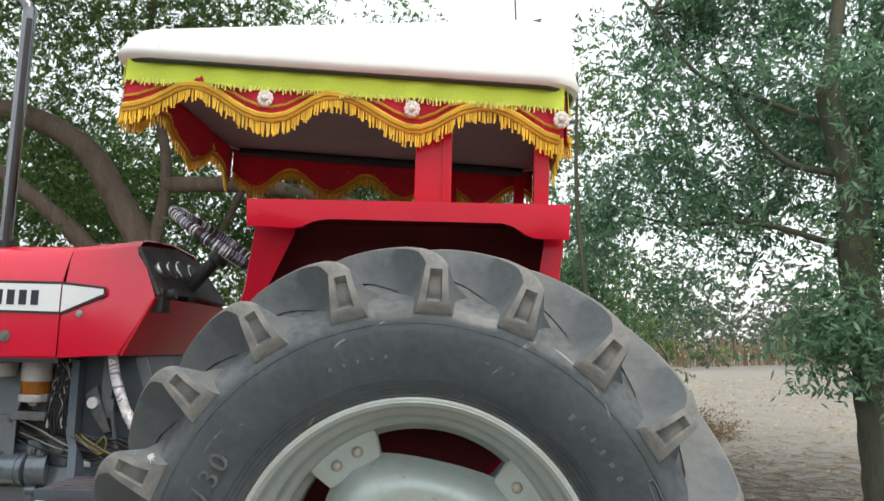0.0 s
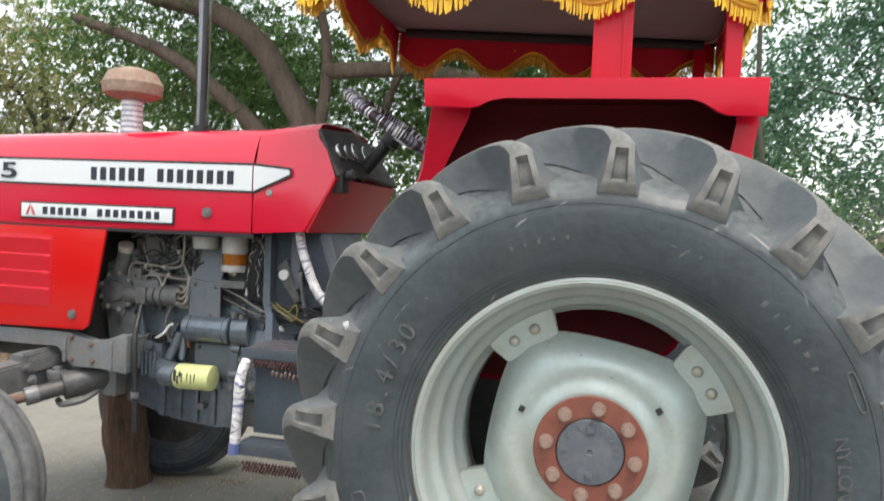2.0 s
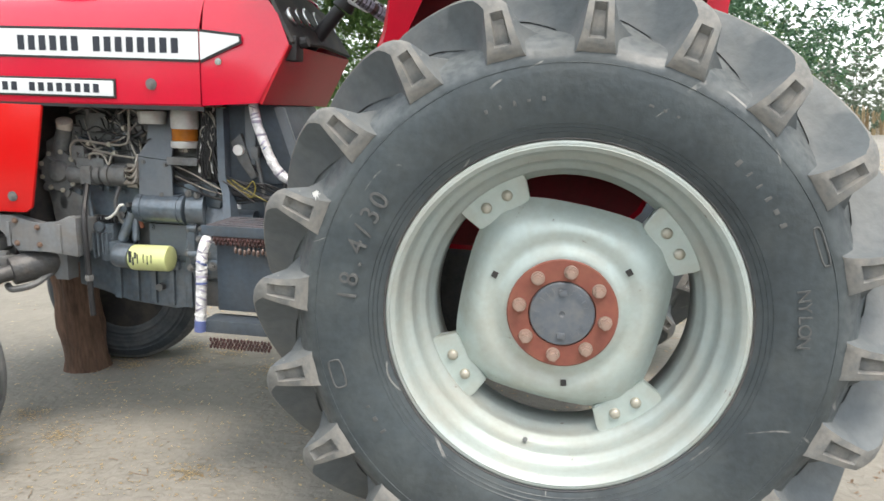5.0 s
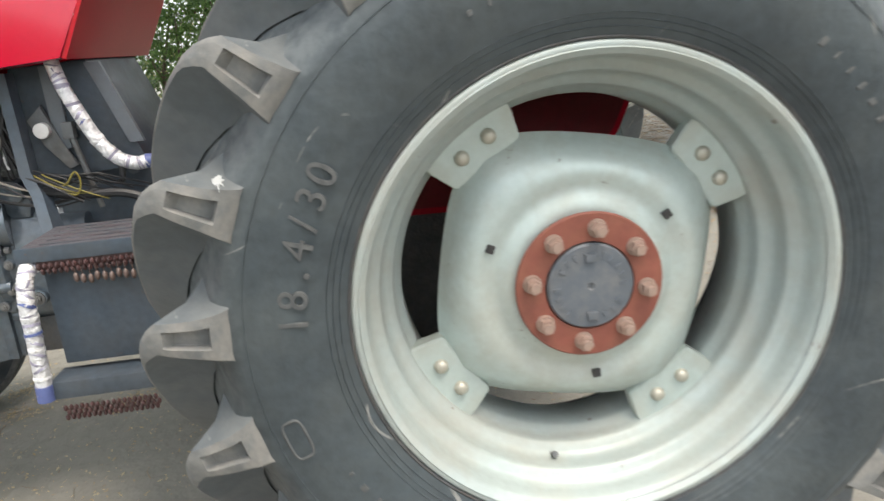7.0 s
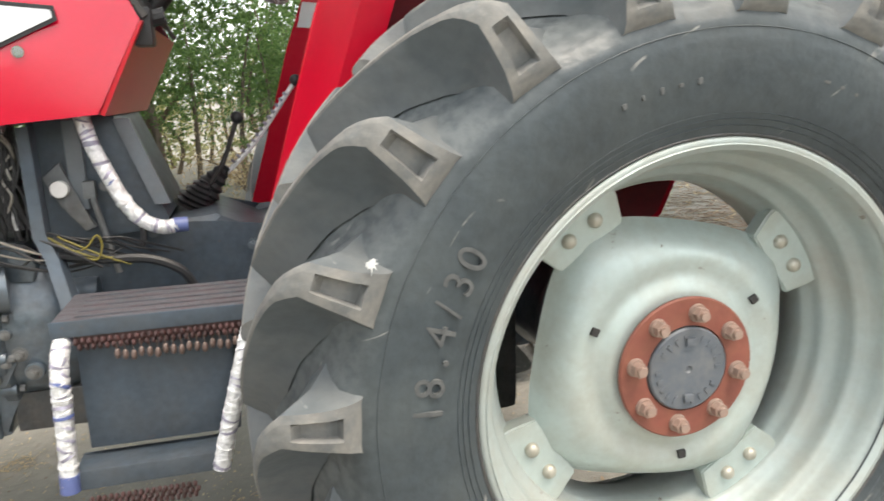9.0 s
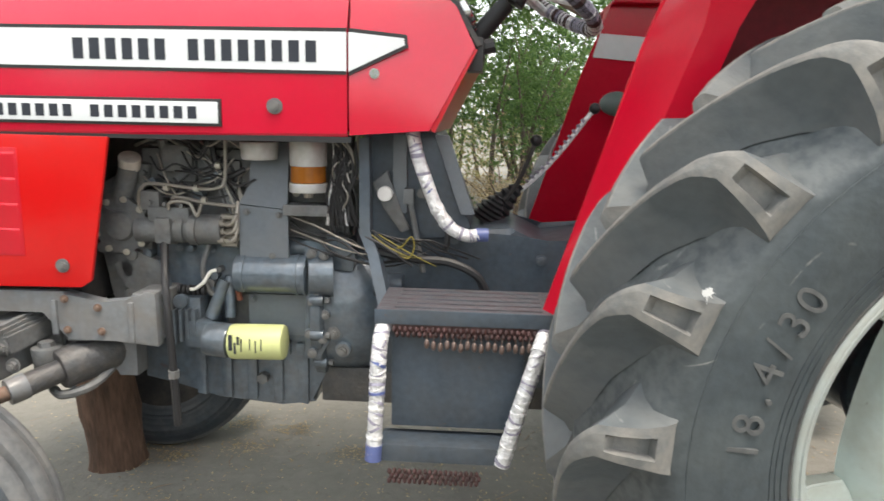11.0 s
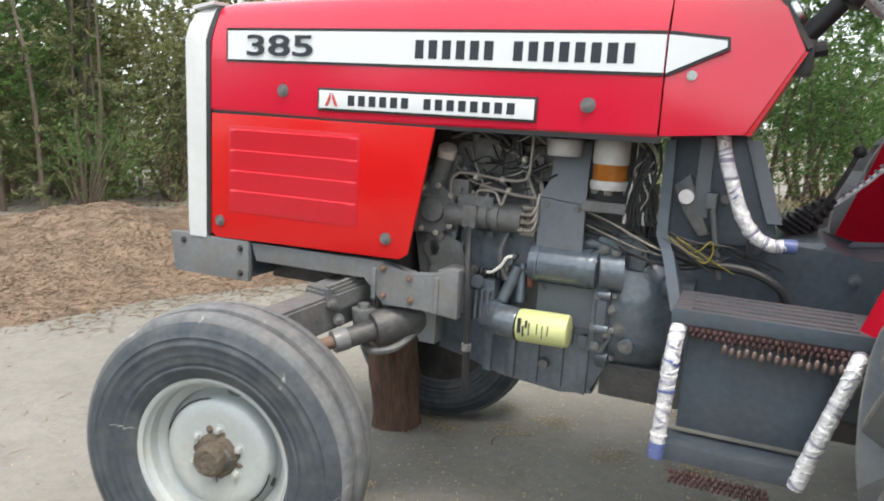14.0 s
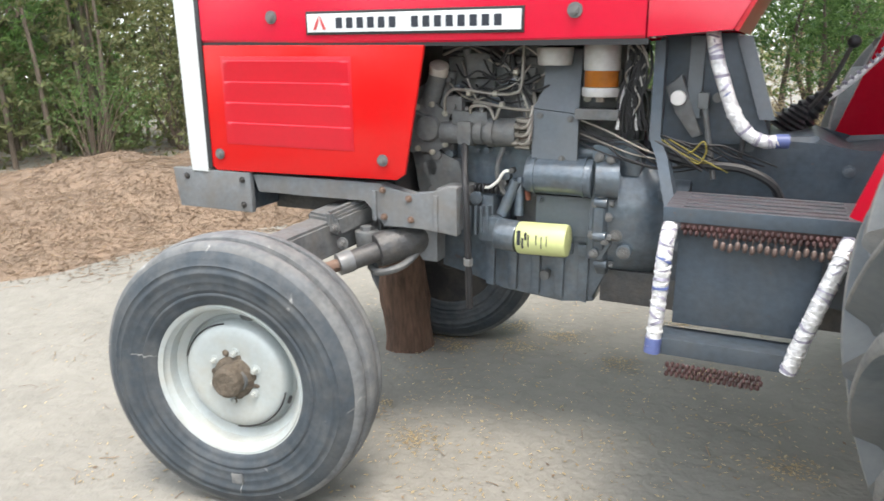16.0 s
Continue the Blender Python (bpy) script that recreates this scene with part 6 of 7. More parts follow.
for sgn, y in ((1, 0.36), (-1, FAR - 0.36)):
    rod("kingpin", GREY_LIGHT, (-2.17, y - sgn * 0.06, -0.10), (-2.17, y - sgn * 0.06, -0.50), 0.036, beam, seg=16)
    rod("kingpin_cap", GREY_LIGHT, (-2.17, y - sgn * 0.06, -0.12), (-2.17, y - sgn * 0.06, -0.085), 0.05, beam, 0.04, seg=16, bevel=0.004)
    rod("stub_axle", GREY_LIGHT, (-2.17, y - sgn * 0.06, -0.451), (-2.17, y - sgn * 0.15, -0.451), 0.035, beam, seg=16)
drag = rod("steering_link", GRIME, (-2.00, 0.52, -0.180), (-1.86, 0.72, -0.135), 0.030, None, seg=18, bevel=0.003, label="greasy steering link with rusty end")
rod("link_end", RUSTY, (-2.085, 0.42, -0.205), (-2.00, 0.52, -0.180), 0.019, drag, seg=12)
rod("link_ring", FRAME, (-2.012, 0.505, -0.183), (-1.985, 0.54, -0.175), 0.033, drag, seg=18, bevel=0.003)
rod("link_socket", GRIME, (-1.945, 0.61, -0.160), (-1.83, 0.76, -0.125), 0.052, drag, 0.058, seg=20, bevel=0.008)
rod("link_ball", GREY_LIGHT, (-1.985, 0.63, -0.105), (-1.985, 0.63, -0.175), 0.038, drag, 0.030, seg=16, bevel=0.006)
rod("link_nut", GREY_LIGHT, (-1.985, 0.63, -0.092), (-1.985, 0.63, -0.108), 0.02, drag, seg=6)
hose("bent_lever", GREY_LIGHT, [(-1.97, 0.62, -0.215), (-1.93, 0.60, -0.222), (-1.87, 0.64, -0.205), (-1.835, 0.72, -0.155)], 0.012, drag)
thing_box("axle_bracket", GREY_LIGHT, -2.12, -1.90, 0.80, FAR - 0.80, -0.19, -0.06, 0.015)
# dark box added inside the bonnet in place of the shade there
thing_box("dark_bonnet_baffle", DARK, -2.15, -1.92, 0.70, FAR - 0.70, -0.02, 0.72, 0.01)
thing_box("radiator_core", DARK, -2.45, -2.15, 0.70, FAR - 0.70, -0.02, 0.70, 0.01, None, "dark radiator core behind the panel")
rod("cooling_fan_hub", DARK, (-2.12, C, 0.25), (-1.90, C, 0.25), 0.06, None, seg=20)

# ---- small engine fittings ----
bm = B()
prism(bm, [(-1.76, 0.15), (-1.53, 0.155), (-1.51, 0.05), (-1.56, 0.0), (-1.70, -0.01), (-1.765, 0.04)], 0.795, 0.83, 0.016)
part("side_cover", bm, GREY, engine, "smooth grey side cover")
thing_box("lower_plate", GREY_CLEAN, -1.505, -1.305, 0.785, 0.83, -0.10, 0.015, 0.006, engine, "flat grey plate below the starter")
bolts(engine, [(-1.49, 0.0), (-1.32, 0.0), (-1.49, -0.085), (-1.32, -0.085), (-1.60, 0.13), (-1.69, 0.135)], 0.783, 0.007)
for k in range(5):
    a = math.radians(40 + 62 * k)
    rod("cover_lobe", GREY_LIGHT, (-1.835 + 0.077 * math.cos(a), 0.80, 0.19 + 0.077 * math.sin(a)), (-1.835 + 0.077 * math.cos(a), 0.755, 0.19 + 0.077 * math.sin(a)), 0.016, tim, seg=12, bevel=0.003)
for x, z, r in ((-1.835, 0.075, 0.036), (-1.82, 0.0, 0.03), (-1.86, -0.04, 0.024)):
    rod("cover_bulge", GREY_LIGHT, (x, 0.80, z), (x, 0.765, z), r, tim, r * 0.8, seg=18, bevel=0.005)
rod("filler_collar", GREY_LIGHT, (-1.858, 0.785, 0.225), (-1.850, 0.78, 0.245), 0.040, tim, seg=20, bevel=0.003)
rod("filler_pipe", GREY_LIGHT, (-1.785, 0.80, 0.30), (-1.775, 0.79, 0.36), 0.017, tim, seg=12)
thing_box("pump_block", GREY_LIGHT, -1.728, -1.686, 0.722, 0.79, 0.155, 0.222, 0.006, pump)
for k in range(3):
    rod("pump_fin", GREY_LIGHT, (-1.675 + 0.035 * k, 0.755, 0.190), (-1.655 + 0.035 * k, 0.755, 0.190), 0.036 + 0.005 * (k % 2), pump, seg=18)
hose("pump_loop", STEEL, [(-1.69, 0.73, 0.245), (-1.685, 0.725, 0.262), (-1.66, 0.722, 0.268), (-1.63, 0.722, 0.262), (-1.612, 0.722, 0.232), (-1.60, 0.725, 0.262)], 0.0045, pump)
for x, z in ((-1.74, 0.262), (-1.70, 0.258), (-1.655, 0.256)):
    rod("pump_screw", GREY_LIGHT, (x, 0.735, z), (x, 0.725, z), 0.006, pump, seg=6)
for k in range(3):
    hose("pump_feed", STEEL, [(-1.55, 0.735, 0.168 + 0.022 * k), (-1.528, 0.725, 0.166 + 0.022 * k), (-1.512, 0.724, 0.18 + 0.024 * k), (-1.508, 0.74, 0.23 + 0.02 * k)], 0.005, pump)
    rod("feed_nut", STEEL, (-1.562, 0.738, 0.168 + 0.022 * k), (-1.545, 0.735, 0.168 + 0.022 * k), 0.010, pump, seg=6)
for k in range(3):
    hose("head_cable", (GREY_LIGHT, BLACK, STEEL)[k], [(-1.80, 0.79, 0.425 - 0.01 * k), (-1.72, 0.78, 0.43), (-1.64, 0.775, 0.415 - 0.015 * k), (-1.58, 0.77, 0.36), (-1.52, 0.765, 0.30 - 0.03 * k)], 0.0042, engine)
thing_box("head_bracket", GREY_LIGHT, -1.72, -1.64, 0.772, 0.80, 0.34, 0.41, 0.006, engine)
hose("vent_hose", BLACK, [(-1.59, 0.78, 0.42), (-1.575, 0.775, 0.36), (-1.545, 0.77, 0.33), (-1.50, 0.775, 0.35)], 0.008, engine)
# ribs and bosses of the pump casting
for k in range(4):
    thing_box("casting_fin", GREY, -1.688 + 0.018 * k, -1.680 + 0.018 * k, 0.712, 0.75, -0.115 + 0.008 * k, -0.02, 0.003, head)
rod("casting_boss", GREY, (-1.67, 0.745, 0.0), (-1.67, 0.725, 0.0), 0.02, head, seg=14, bevel=0.003)
rod("sensor", RUST_RED, (-1.525, 0.775, 0.0), (-1.525, 0.765, 0.025), 0.008, None, seg=8)
# clutter on the transmission top
for k in range(5):
    hose("clutter_cable", BLACK, [(-1.16 + 0.02 * k, 0.71, 0.21 - 0.01 * k), (-1.10 + 0.02 * k, 0.70, 0.19), (-1.05 + 0.02 * k, 0.71, 0.165 + 0.01 * (k % 3)), (-1.0 + 0.03 * k, 0.73, 0.14)], 0.0024, None)
hose("bracket_clip", DARK, [(-0.965, 0.755, 0.205), (-0.967, 0.752, 0.165), (-0.975, 0.752, 0.155)], 0.007, None)
thing_box("top_rail", SLATE, -1.03, -0.93, 0.775, 0.80, 0.19, 0.207, 0.004, trans)

# lumps, unions and clips over the block, the pump and the timing case
rj = random.Random(31)
for k in range(34):
    x, z = rj.uniform(-1.80, -1.53), rj.uniform(-0.03, 0.34)
    y = 0.775 if z < 0.15 else 0.77
    r_ = rj.uniform(0.007, 0.015)
    rod("cast_boss", GREY_LIGHT if rj.random() < 0.5 else GREY, (x, y + 0.03, z), (x, y - 0.006, z), r_, engine, seg=8, bevel=0.002)
for k in range(9):
    x0, z0 = rj.uniform(-1.80, -1.62), rj.uniform(0.27, 0.42)
    x1, z1 = x0 + rj.uniform(0.08, 0.24), rj.uniform(0.20, 0.42)
    hose("engine_wire", BLACK if k % 3 else STEEL, [(x0, 0.775, z0), ((2 * x0 + x1) / 3, 0.757, (2 * z0 + z1) / 3 - 0.02), ((x0 + 2 * x1) / 3, 0.757, (z0 + 2 * z1) / 3 - 0.025), (x1, 0.77, z1)], 0.0028, engine)
for k in range(10):
    x0 = rj.uniform(-1.25, -1.20)
    hose("loom_cable", BLACK, [(x0, 0.735, 0.43), (x0 + rj.uniform(-0.02, 0.02), 0.725, 0.36), (x0 + rj.uniform(-0.03, 0.02), 0.73, 0.28), (x0 + rj.uniform(-0.03, 0.03), 0.745, 0.19)], rj.uniform(0.002, 0.004), None)
for k in range(5):
    thing_box("block_pad", GREY, -1.50 + 0.042 * k, -1.475 + 0.042 * k, 0.778, 0.80, -0.155, -0.12, 0.004, sump)
hose("drain_pipe", GREY_LIGHT, [(-1.60, 0.765, 0.15), (-1.615, 0.755, 0.09), (-1.605, 0.76, 0.03), (-1.58, 0.77, 0.0)], 0.007, engine)

# loose wires: pale and dark squiggles beside the strap, a yellow loop on the transmission
rz = random.Random(77)
for k in range(9):
    x0 = rz.uniform(-1.255, -1.215)
    pts = [(x0 + rz.uniform(-0.018, 0.018), 0.722 + rz.uniform(-0.004, 0.008), 0.43 - 0.034 * j) for j in range(rz.randint(4, 7))]
    hose("loose_wire", (STEEL, BLACK, BLACK)[k % 3], pts, rz.uniform(0.0016, 0.003), engine)
hose("loose_wire", WIRE_Y, [(-1.10, 0.69, 0.165), (-1.075, 0.682, 0.175), (-1.052, 0.682, 0.200), (-1.044, 0.684, 0.175), (-1.058, 0.684, 0.145), (-1.085, 0.686, 0.155)], 0.0022, engine)
hose("loose_wire", BLACK, [(-1.17, 0.695, 0.195), (-1.13, 0.685, 0.180), (-1.085, 0.685, 0.150), (-1.05, 0.69, 0.125)], 0.0035, engine)
for k in range(7):
    x0, z0 = rz.uniform(-1.75, -1.55), rz.uniform(0.30, 0.42)
    hose("loose_wire", (BLACK, STEEL)[k == 5], [(x0, 0.765, z0), (x0 + 0.03, 0.752, z0 - 0.02 + rz.uniform(-0.02, 0.02)), (x0 + 0.07, 0.755, z0 + rz.uniform(-0.03, 0.03)), (x0 + 0.11, 0.768, z0 + rz.uniform(-0.04, 0.02))], 0.0026, engine)
# pipe clips and unions on the pump
for x, z in ((-1.70, 0.30), (-1.62, 0.30), (-1.56, 0.36), (-1.60, 0.27), (-1.66, 0.245)):
    rod("pipe_clip", BOLT, (x - 0.006, 0.745, z), (x + 0.006, 0.745, z), 0.0095, engine, seg=6)

# ---- ground ----
def ground_height(x, y):
    z = 0.02 * noise.noise(Vector((x * 0.35, y * 0.35, 3))) + 0.006 * noise.noise(Vector((x * 2.1, y * 2.1, 7)))
    return z + 0.02 * max(0.0, min(1.0, (-x - 0.8) / 1.5))


def edge_shift(y):
    """How far the heap's near edge comes forward at y."""
    return min(1.25, (y - 1.9) * 0.55) if y > 1.9 else max(-0.9, (y - 1.9) * 1.6)


def mound_height(x, y):
    """A long low heap of leaf litter ahead of the tractor."""
    d = (-x - 4.95) + edge_shift(y) + 0.22 * math.sin(y * 1.1 + 1.6) + 0.55 * noise.noise(Vector((x * 0.5, y * 0.5, 1)))
    up = max(0.0, min(1.0, d / 1.9))
    down = max(0.0, min(1.0, (4.6 - d) / 2.2))
    f = up * up * (3 - 2 * up) * down * down * (3 - 2 * down)
    return f * (0.47 + 0.16 * noise.noise(Vector((x * 1.3, y * 1.3, 5))) + 0.05 * noise.noise(Vector((x * 4.0, y * 4.0, 9))))


def grid_axis(lo, hi):
    a = [-400, -250, -150, -90, -60, -40, -28, -20, -15, -12]
    return a + list(np.arange(lo, hi, 0.12)) + [12, 15, 20, 28, 40, 60, 90, 150, 250, 400]


xs, ys = grid_axis(-10, 9), grid_axis(-4, 9)
verts, faces = [], []
for y in ys:
    for x in xs:
        verts.append((x, y, ground_height(x, y) if abs(x) < 11 and abs(y) < 11 else 0.0))
nx = len(xs)
for j in range(len(ys) - 1):
    for i in range(nx - 1):
        faces.append((j * nx + i, j * nx + i + 1, (j + 1) * nx + i + 1, (j + 1) * nx + i))
gr = new("ground", fast_mesh("ground", verts, faces, GROUND, smooth=True))
tagged(gr, "pale sandy bare earth with scattered straw", "ground", kind="structure")

xs, ys = np.arange(-10.5, -3.1, 0.14), np.arange(-6, 12, 0.14)
verts = [(x, y, mound_height(x, y) + ground_height(x, y) - 0.012) for y in ys for x in xs]
nx = len(xs)
faces = [(j * nx + i, j * nx + i + 1, (j + 1) * nx + i + 1, (j + 1) * nx + i) for j in range(len(ys) - 1) for i in range(nx - 1)]
mo = new("leaf_litter_mound", fast_mesh("leaf_litter_mound", verts, faces, MOUND, smooth=True))
tagged(mo, "low brown mound of earth and dry leaf litter", "mound", kind="structure")


def scatter(name, n, pick, size, material, label, cat, height):
    """Many small flat flakes on the ground, one sheet of stuff."""
    r = np.random.RandomState(len(name) * 7 + n)
    V, F = [], []
    k = 0
    while k < n:
        x, y = pick(r)
        z = height(x, y) + 0.004
        a, l, w = r.uniform(0, 6.28), r.uniform(*size), r.uniform(0.25, 0.5)
        u = Vector((math.cos(a), math.sin(a), r.uniform(-0.25, 0.35))) * l
        v = Vector((-math.sin(a), math.cos(a), r.uniform(-0.3, 0.3))) * l * w
        p = Vector((x, y, z))
        i = len(V)
        V += [p - u, p + v, p + u, p - v]
        F.append((i, i + 1, i + 2, i + 3))
        k += 1
    ob = new(name, fast_mesh(name, [tuple(q) for q in V], F, material))
    return tagged(ob, label, cat, kind="stuff")


def full_height(x, y):
    return max(ground_height(x, y), mound_height(x, y) + ground_height(x, y) - 0.012)


TWIG = leaf_mat("dry_twig", (0.17, 0.115, 0.08), (0.42, 0.31, 0.215))
scatter("leaf_litter", 70000, lambda r: (lambda y: (-5.1 + edge_shift(y) + r.normal(0, 0.25) - r.uniform(0, 4.8), y))(r.uniform(-4.5, 9.5)), (0.006, 0.026), LITTER, "dry brown leaves covering the mound", "leaves", full_height)
scatter("wood_floor_litter", 26000, lambda r: (r.uniform(-21, -9.3), r.uniform(-4, 15)), (0.02, 0.07), LITTER, "dry leaves on the ground among the trees", "leaves", lambda x, y: (full_height(x, y) if abs(x) < 11 and abs(y) < 11 else 0.0))
scatter("straw_litter", 3000, lambda r: (r.normal(-1.9, 1.1), r.normal(1.2, 0.9)), (0.003, 0.009), STRAW, "scattered dry straw and chaff on the sand", "straw", full_height)
scatter("ground_debris", 2600, lambda r: (r.uniform(-5.5, 7), r.uniform(-1, 9)), (0.004, 0.012), LITTER, "sparse dry leaves on the earth", "leaves", full_height)
scatter("fallen_leaves", 12000, lambda r: (r.normal(2.6, 1.3), r.normal(3.2, 1.8)), (0.005, 0.015), TWIG, "brown leaves under the leaning tree", "leaves", full_height)
scatter("pale_litter", 9000, lambda r: (r.uniform(-2.5, 2.2), r.uniform(2.4, 8.6)), (0.006, 0.022), STRAW, "pale dry leaves on the ground behind the tractor", "leaves", full_height)
scatter("field_stubble", 9000, lambda r: (r.uniform(1.5, 12), r.uniform(2, 22)), (0.02, 0.07), STRAW, "dry stubble on the pale field", "stubble", lambda x, y: ground_height(x, y) if abs(x) < 11 and abs(y) < 11 else 0.0)



def strands(name, n, pick, length, radius, material, label, cat, height, seed):
    """Dry stalks and twigs lying crosswise: thin three-sided rods, one sheet of stuff."""
    r = np.random.RandomState(seed)
    V, F = [], []
    for _ in range(n):
        x, y = pick(r)
        a, l, w = r.uniform(0, 6.28), r.uniform(*length), r.uniform(*radius)
        dx, dy = math.cos(a) * l / 2, math.sin(a) * l / 2
        p = Vector((x - dx, y - dy, height(x - dx, y - dy) + w + r.uniform(0, 0.006)))
        q = Vector((x + dx, y + dy, height(x + dx, y + dy) + w + r.uniform(0, 0.02)))
        mid = (p + q) / 2 + Vector((r.normal(0, 0.06), r.normal(0, 0.06), 0.3 * abs(r.normal(0, 0.1)))) * l
        u = Vector((-math.sin(a), math.cos(a), 0)) * w
        up = Vector((0, 0, w))
        i = len(V)
        for c in (p, mid, q):
            V += [c - u, c + u, c + up]
        for s in (0, 3):
            for k in range(3):
                F.append((i + s + k, i + s + (k + 1) % 3, i + s + 3 + (k + 1) % 3, i + s + 3 + k))
    ob = new(name, fast_mesh(name, [tuple(v) for v in V], F, material))
    return tagged(ob, label, cat, kind="stuff")


strands("twig_litter", 18000, lambda r: (lambda y: (-5.15 + edge_shift(y) + r.normal(0, 0.4) - abs(r.normal(0, 2.0)), y))(r.uniform(-4.5, 9.5)), (0.03, 0.14), (0.001, 0.0026), TWIG, "tangle of dry twigs and stalks on the mound", "twigs", full_height, 61)
strands("ground_twigs", 500, lambda r: (r.uniform(-4.6, 2.0), r.uniform(-0.6, 5)), (0.02, 0.09), (0.0008, 0.002), TWIG, "few thin dry twigs on the sand", "twigs", full_height, 62)
strands("field_twigs", 5000, lambda r: (1.4 + abs(r.normal(0, 1.7)), 2.6 + abs(r.normal(0, 2.4))), (0.04, 0.22), (0.0012, 0.0035), TWIG, "dry twigs and weeds strewn over the sandy field", "twigs", lambda x, y: ground_height(x, y), 63)
scatter("leaf_flecks", 2400, lambda r: (r.uniform(-2.9, 0.6), 0.1 + abs(r.normal(0, 1.1))), (0.003, 0.011), STRAW, "small dry leaves and bark flakes round the tractor", "leaves", full_height)
# small heaps of chaff
rc = random.Random(14)
spots_c = [(rc.uniform(-2.4, -0.6), rc.uniform(0.2, 2.2)) for _ in range(14)]
scatter("chaff_heaps", 2400, lambda r: (lambda s: (s[0] + r.normal(0, 0.05), s[1] + r.normal(0, 0.04)))(spots_c[r.randint(14)]), (0.003, 0.010), STRAW, "small patches of pale chaff under the tractor", "chaff", full_height)

# ---- log under the front axle ----
bm = B()
base = Vector((-2.31, 1.45, -0.02))
pts = [base, base + Vector((-0.008, 0, 0.2)), base + Vector((-0.024, 0, 0.60))]
tube(bm, pts, 0.1, 20, 6, radii=[0.112, 0.102, 0.104], rough=0.22)
log = new("wooden_log", finish(bm, "wooden_log", LOG, 60))
tagged(log, "short upright brown log standing under the front axle", "log")


# ---- trees ----
def leaves_mesh(name, centres, per, size, material, seed, droop=0.5, spread=0.28):
    """Fine leaflets along short drooping twigs about each centre, each a thin folded blade."""
    r = np.random.RandomState(seed)
    c = np.asarray(centres, float)
    n = len(c) * per
    tw = max(1, per // 14)
    # twigs
    cen = np.repeat(c, tw, 0) + r.normal(0, spread, (len(c) * tw, 3))
    dirs = r.normal(0, 1, (len(cen), 3))
    dirs[:, 2] = dirs[:, 2] * 0.5 - droop
    dirs /= np.linalg.norm(dirs, axis=1)[:, None]
    k = per // tw
    t = r.uniform(0, 1, (len(cen), k))
    p = cen[:, None, :] + dirs[:, None, :] * (t[..., None] * 0.34)
    p = p.reshape(-1, 3) + r.normal(0, 0.018, (len(cen) * k, 3))
    n = len(p)
    d = np.repeat(dirs, k, 0) * 0.5 + r.normal(0, 0.7, (n, 3))
    d /= np.linalg.norm(d, axis=1)[:, None]
    s = np.cross(d, r.normal(0, 1, (n, 3)))
    s /= np.linalg.norm(s, axis=1)[:, None]
    ln = r.uniform(0.6, 1.3, n)[:, None] * size
    a, b = p - d * ln, p + d * ln
    e, f = p + s * ln * 0.30, p - s * ln * 0.30
    V = np.stack([a, e, b, f], 1).reshape(-1, 3)
    F = np.arange(n * 4).reshape(-1, 4)
    return fast_mesh(name, V, F, material)


def tree(name, label, limbs, crowns, bark, leaf, seed, per=260, size=0.03, density=26, spread=0.28, droop=0.5):
    """limbs: (points, radii); the first is the trunk. crowns: (centre, radii) of leafy regions."""
    bm = B()
    tube(bm, limbs[0][0], 0.1, 14, 8, radii=limbs[0][1], rough=0.16)
    trunk_me = finish(bm, "trunk", bark, 70)
    top = new(name)
    top.location = limbs[0][0][0]
    off = Vector(limbs[0][0][0])
    tagged(top, label, "tree", group="trees round the clearing")
    tr = new("trunk", trunk_me)
    tr.parent = top
    tr.matrix_basis = Matrix.Translation(-off)
    for pts, rad in limbs[1:]:
        bm = B()
        tube(bm, pts, 0.05, 10, 6, radii=rad, rough=0.14)
        o = new("limb", finish(bm, "limb", bark, 70))
        o.parent = top
        o.matrix_basis = Matrix.Translation(-off)
    r = np.random.RandomState(seed)
    cs = []
    for c, rad in crowns:
        vol = rad[0] * rad[1] * rad[2]
        m = max(6, int(density * vol ** 0.75))
        q = r.normal(0, 1, (m, 3))
        q /= np.linalg.norm(q, axis=1)[:, None]
        q *= r.uniform(0.25, 1.0, m)[:, None] ** 0.5
        cs.append(np.asarray(c) + q * np.asarray(rad))
    cs = np.concatenate(cs)
    # twigs inside the crown
    bm = B()
    for c in cs[:: max(1, len(cs) // 60)]:
        c = Vector(c)
        best = min((Vector(p) for pts, _ in limbs for p in smooth_line(pts, 3)), key=lambda p: (p - c).length)
        if (best - c).length < 2.6:
            mid = (best + c) / 2 + Vector((r.normal(0, 0.1), r.normal(0, 0.1), r.normal(0.05, 0.1)))
            tube(bm, [best, mid, c], 0.01, 4, 3, radii=[0.014, 0.009, 0.004])
    if len(bm.verts):
        o = new("twig_mass", finish(bm, "twig_mass", bark, 80))
        o.parent = top
        o.matrix_basis = Matrix.Translation(-off)
        o["kind"] = "stuff"
    cr = new("crown", leaves_mesh("crown", cs, per, size, leaf, seed + 1, droop, spread))
    cr.parent = top
    cr.matrix_basis = Matrix.Translation(-off)
    cr["kind"] = "stuff"
    return top


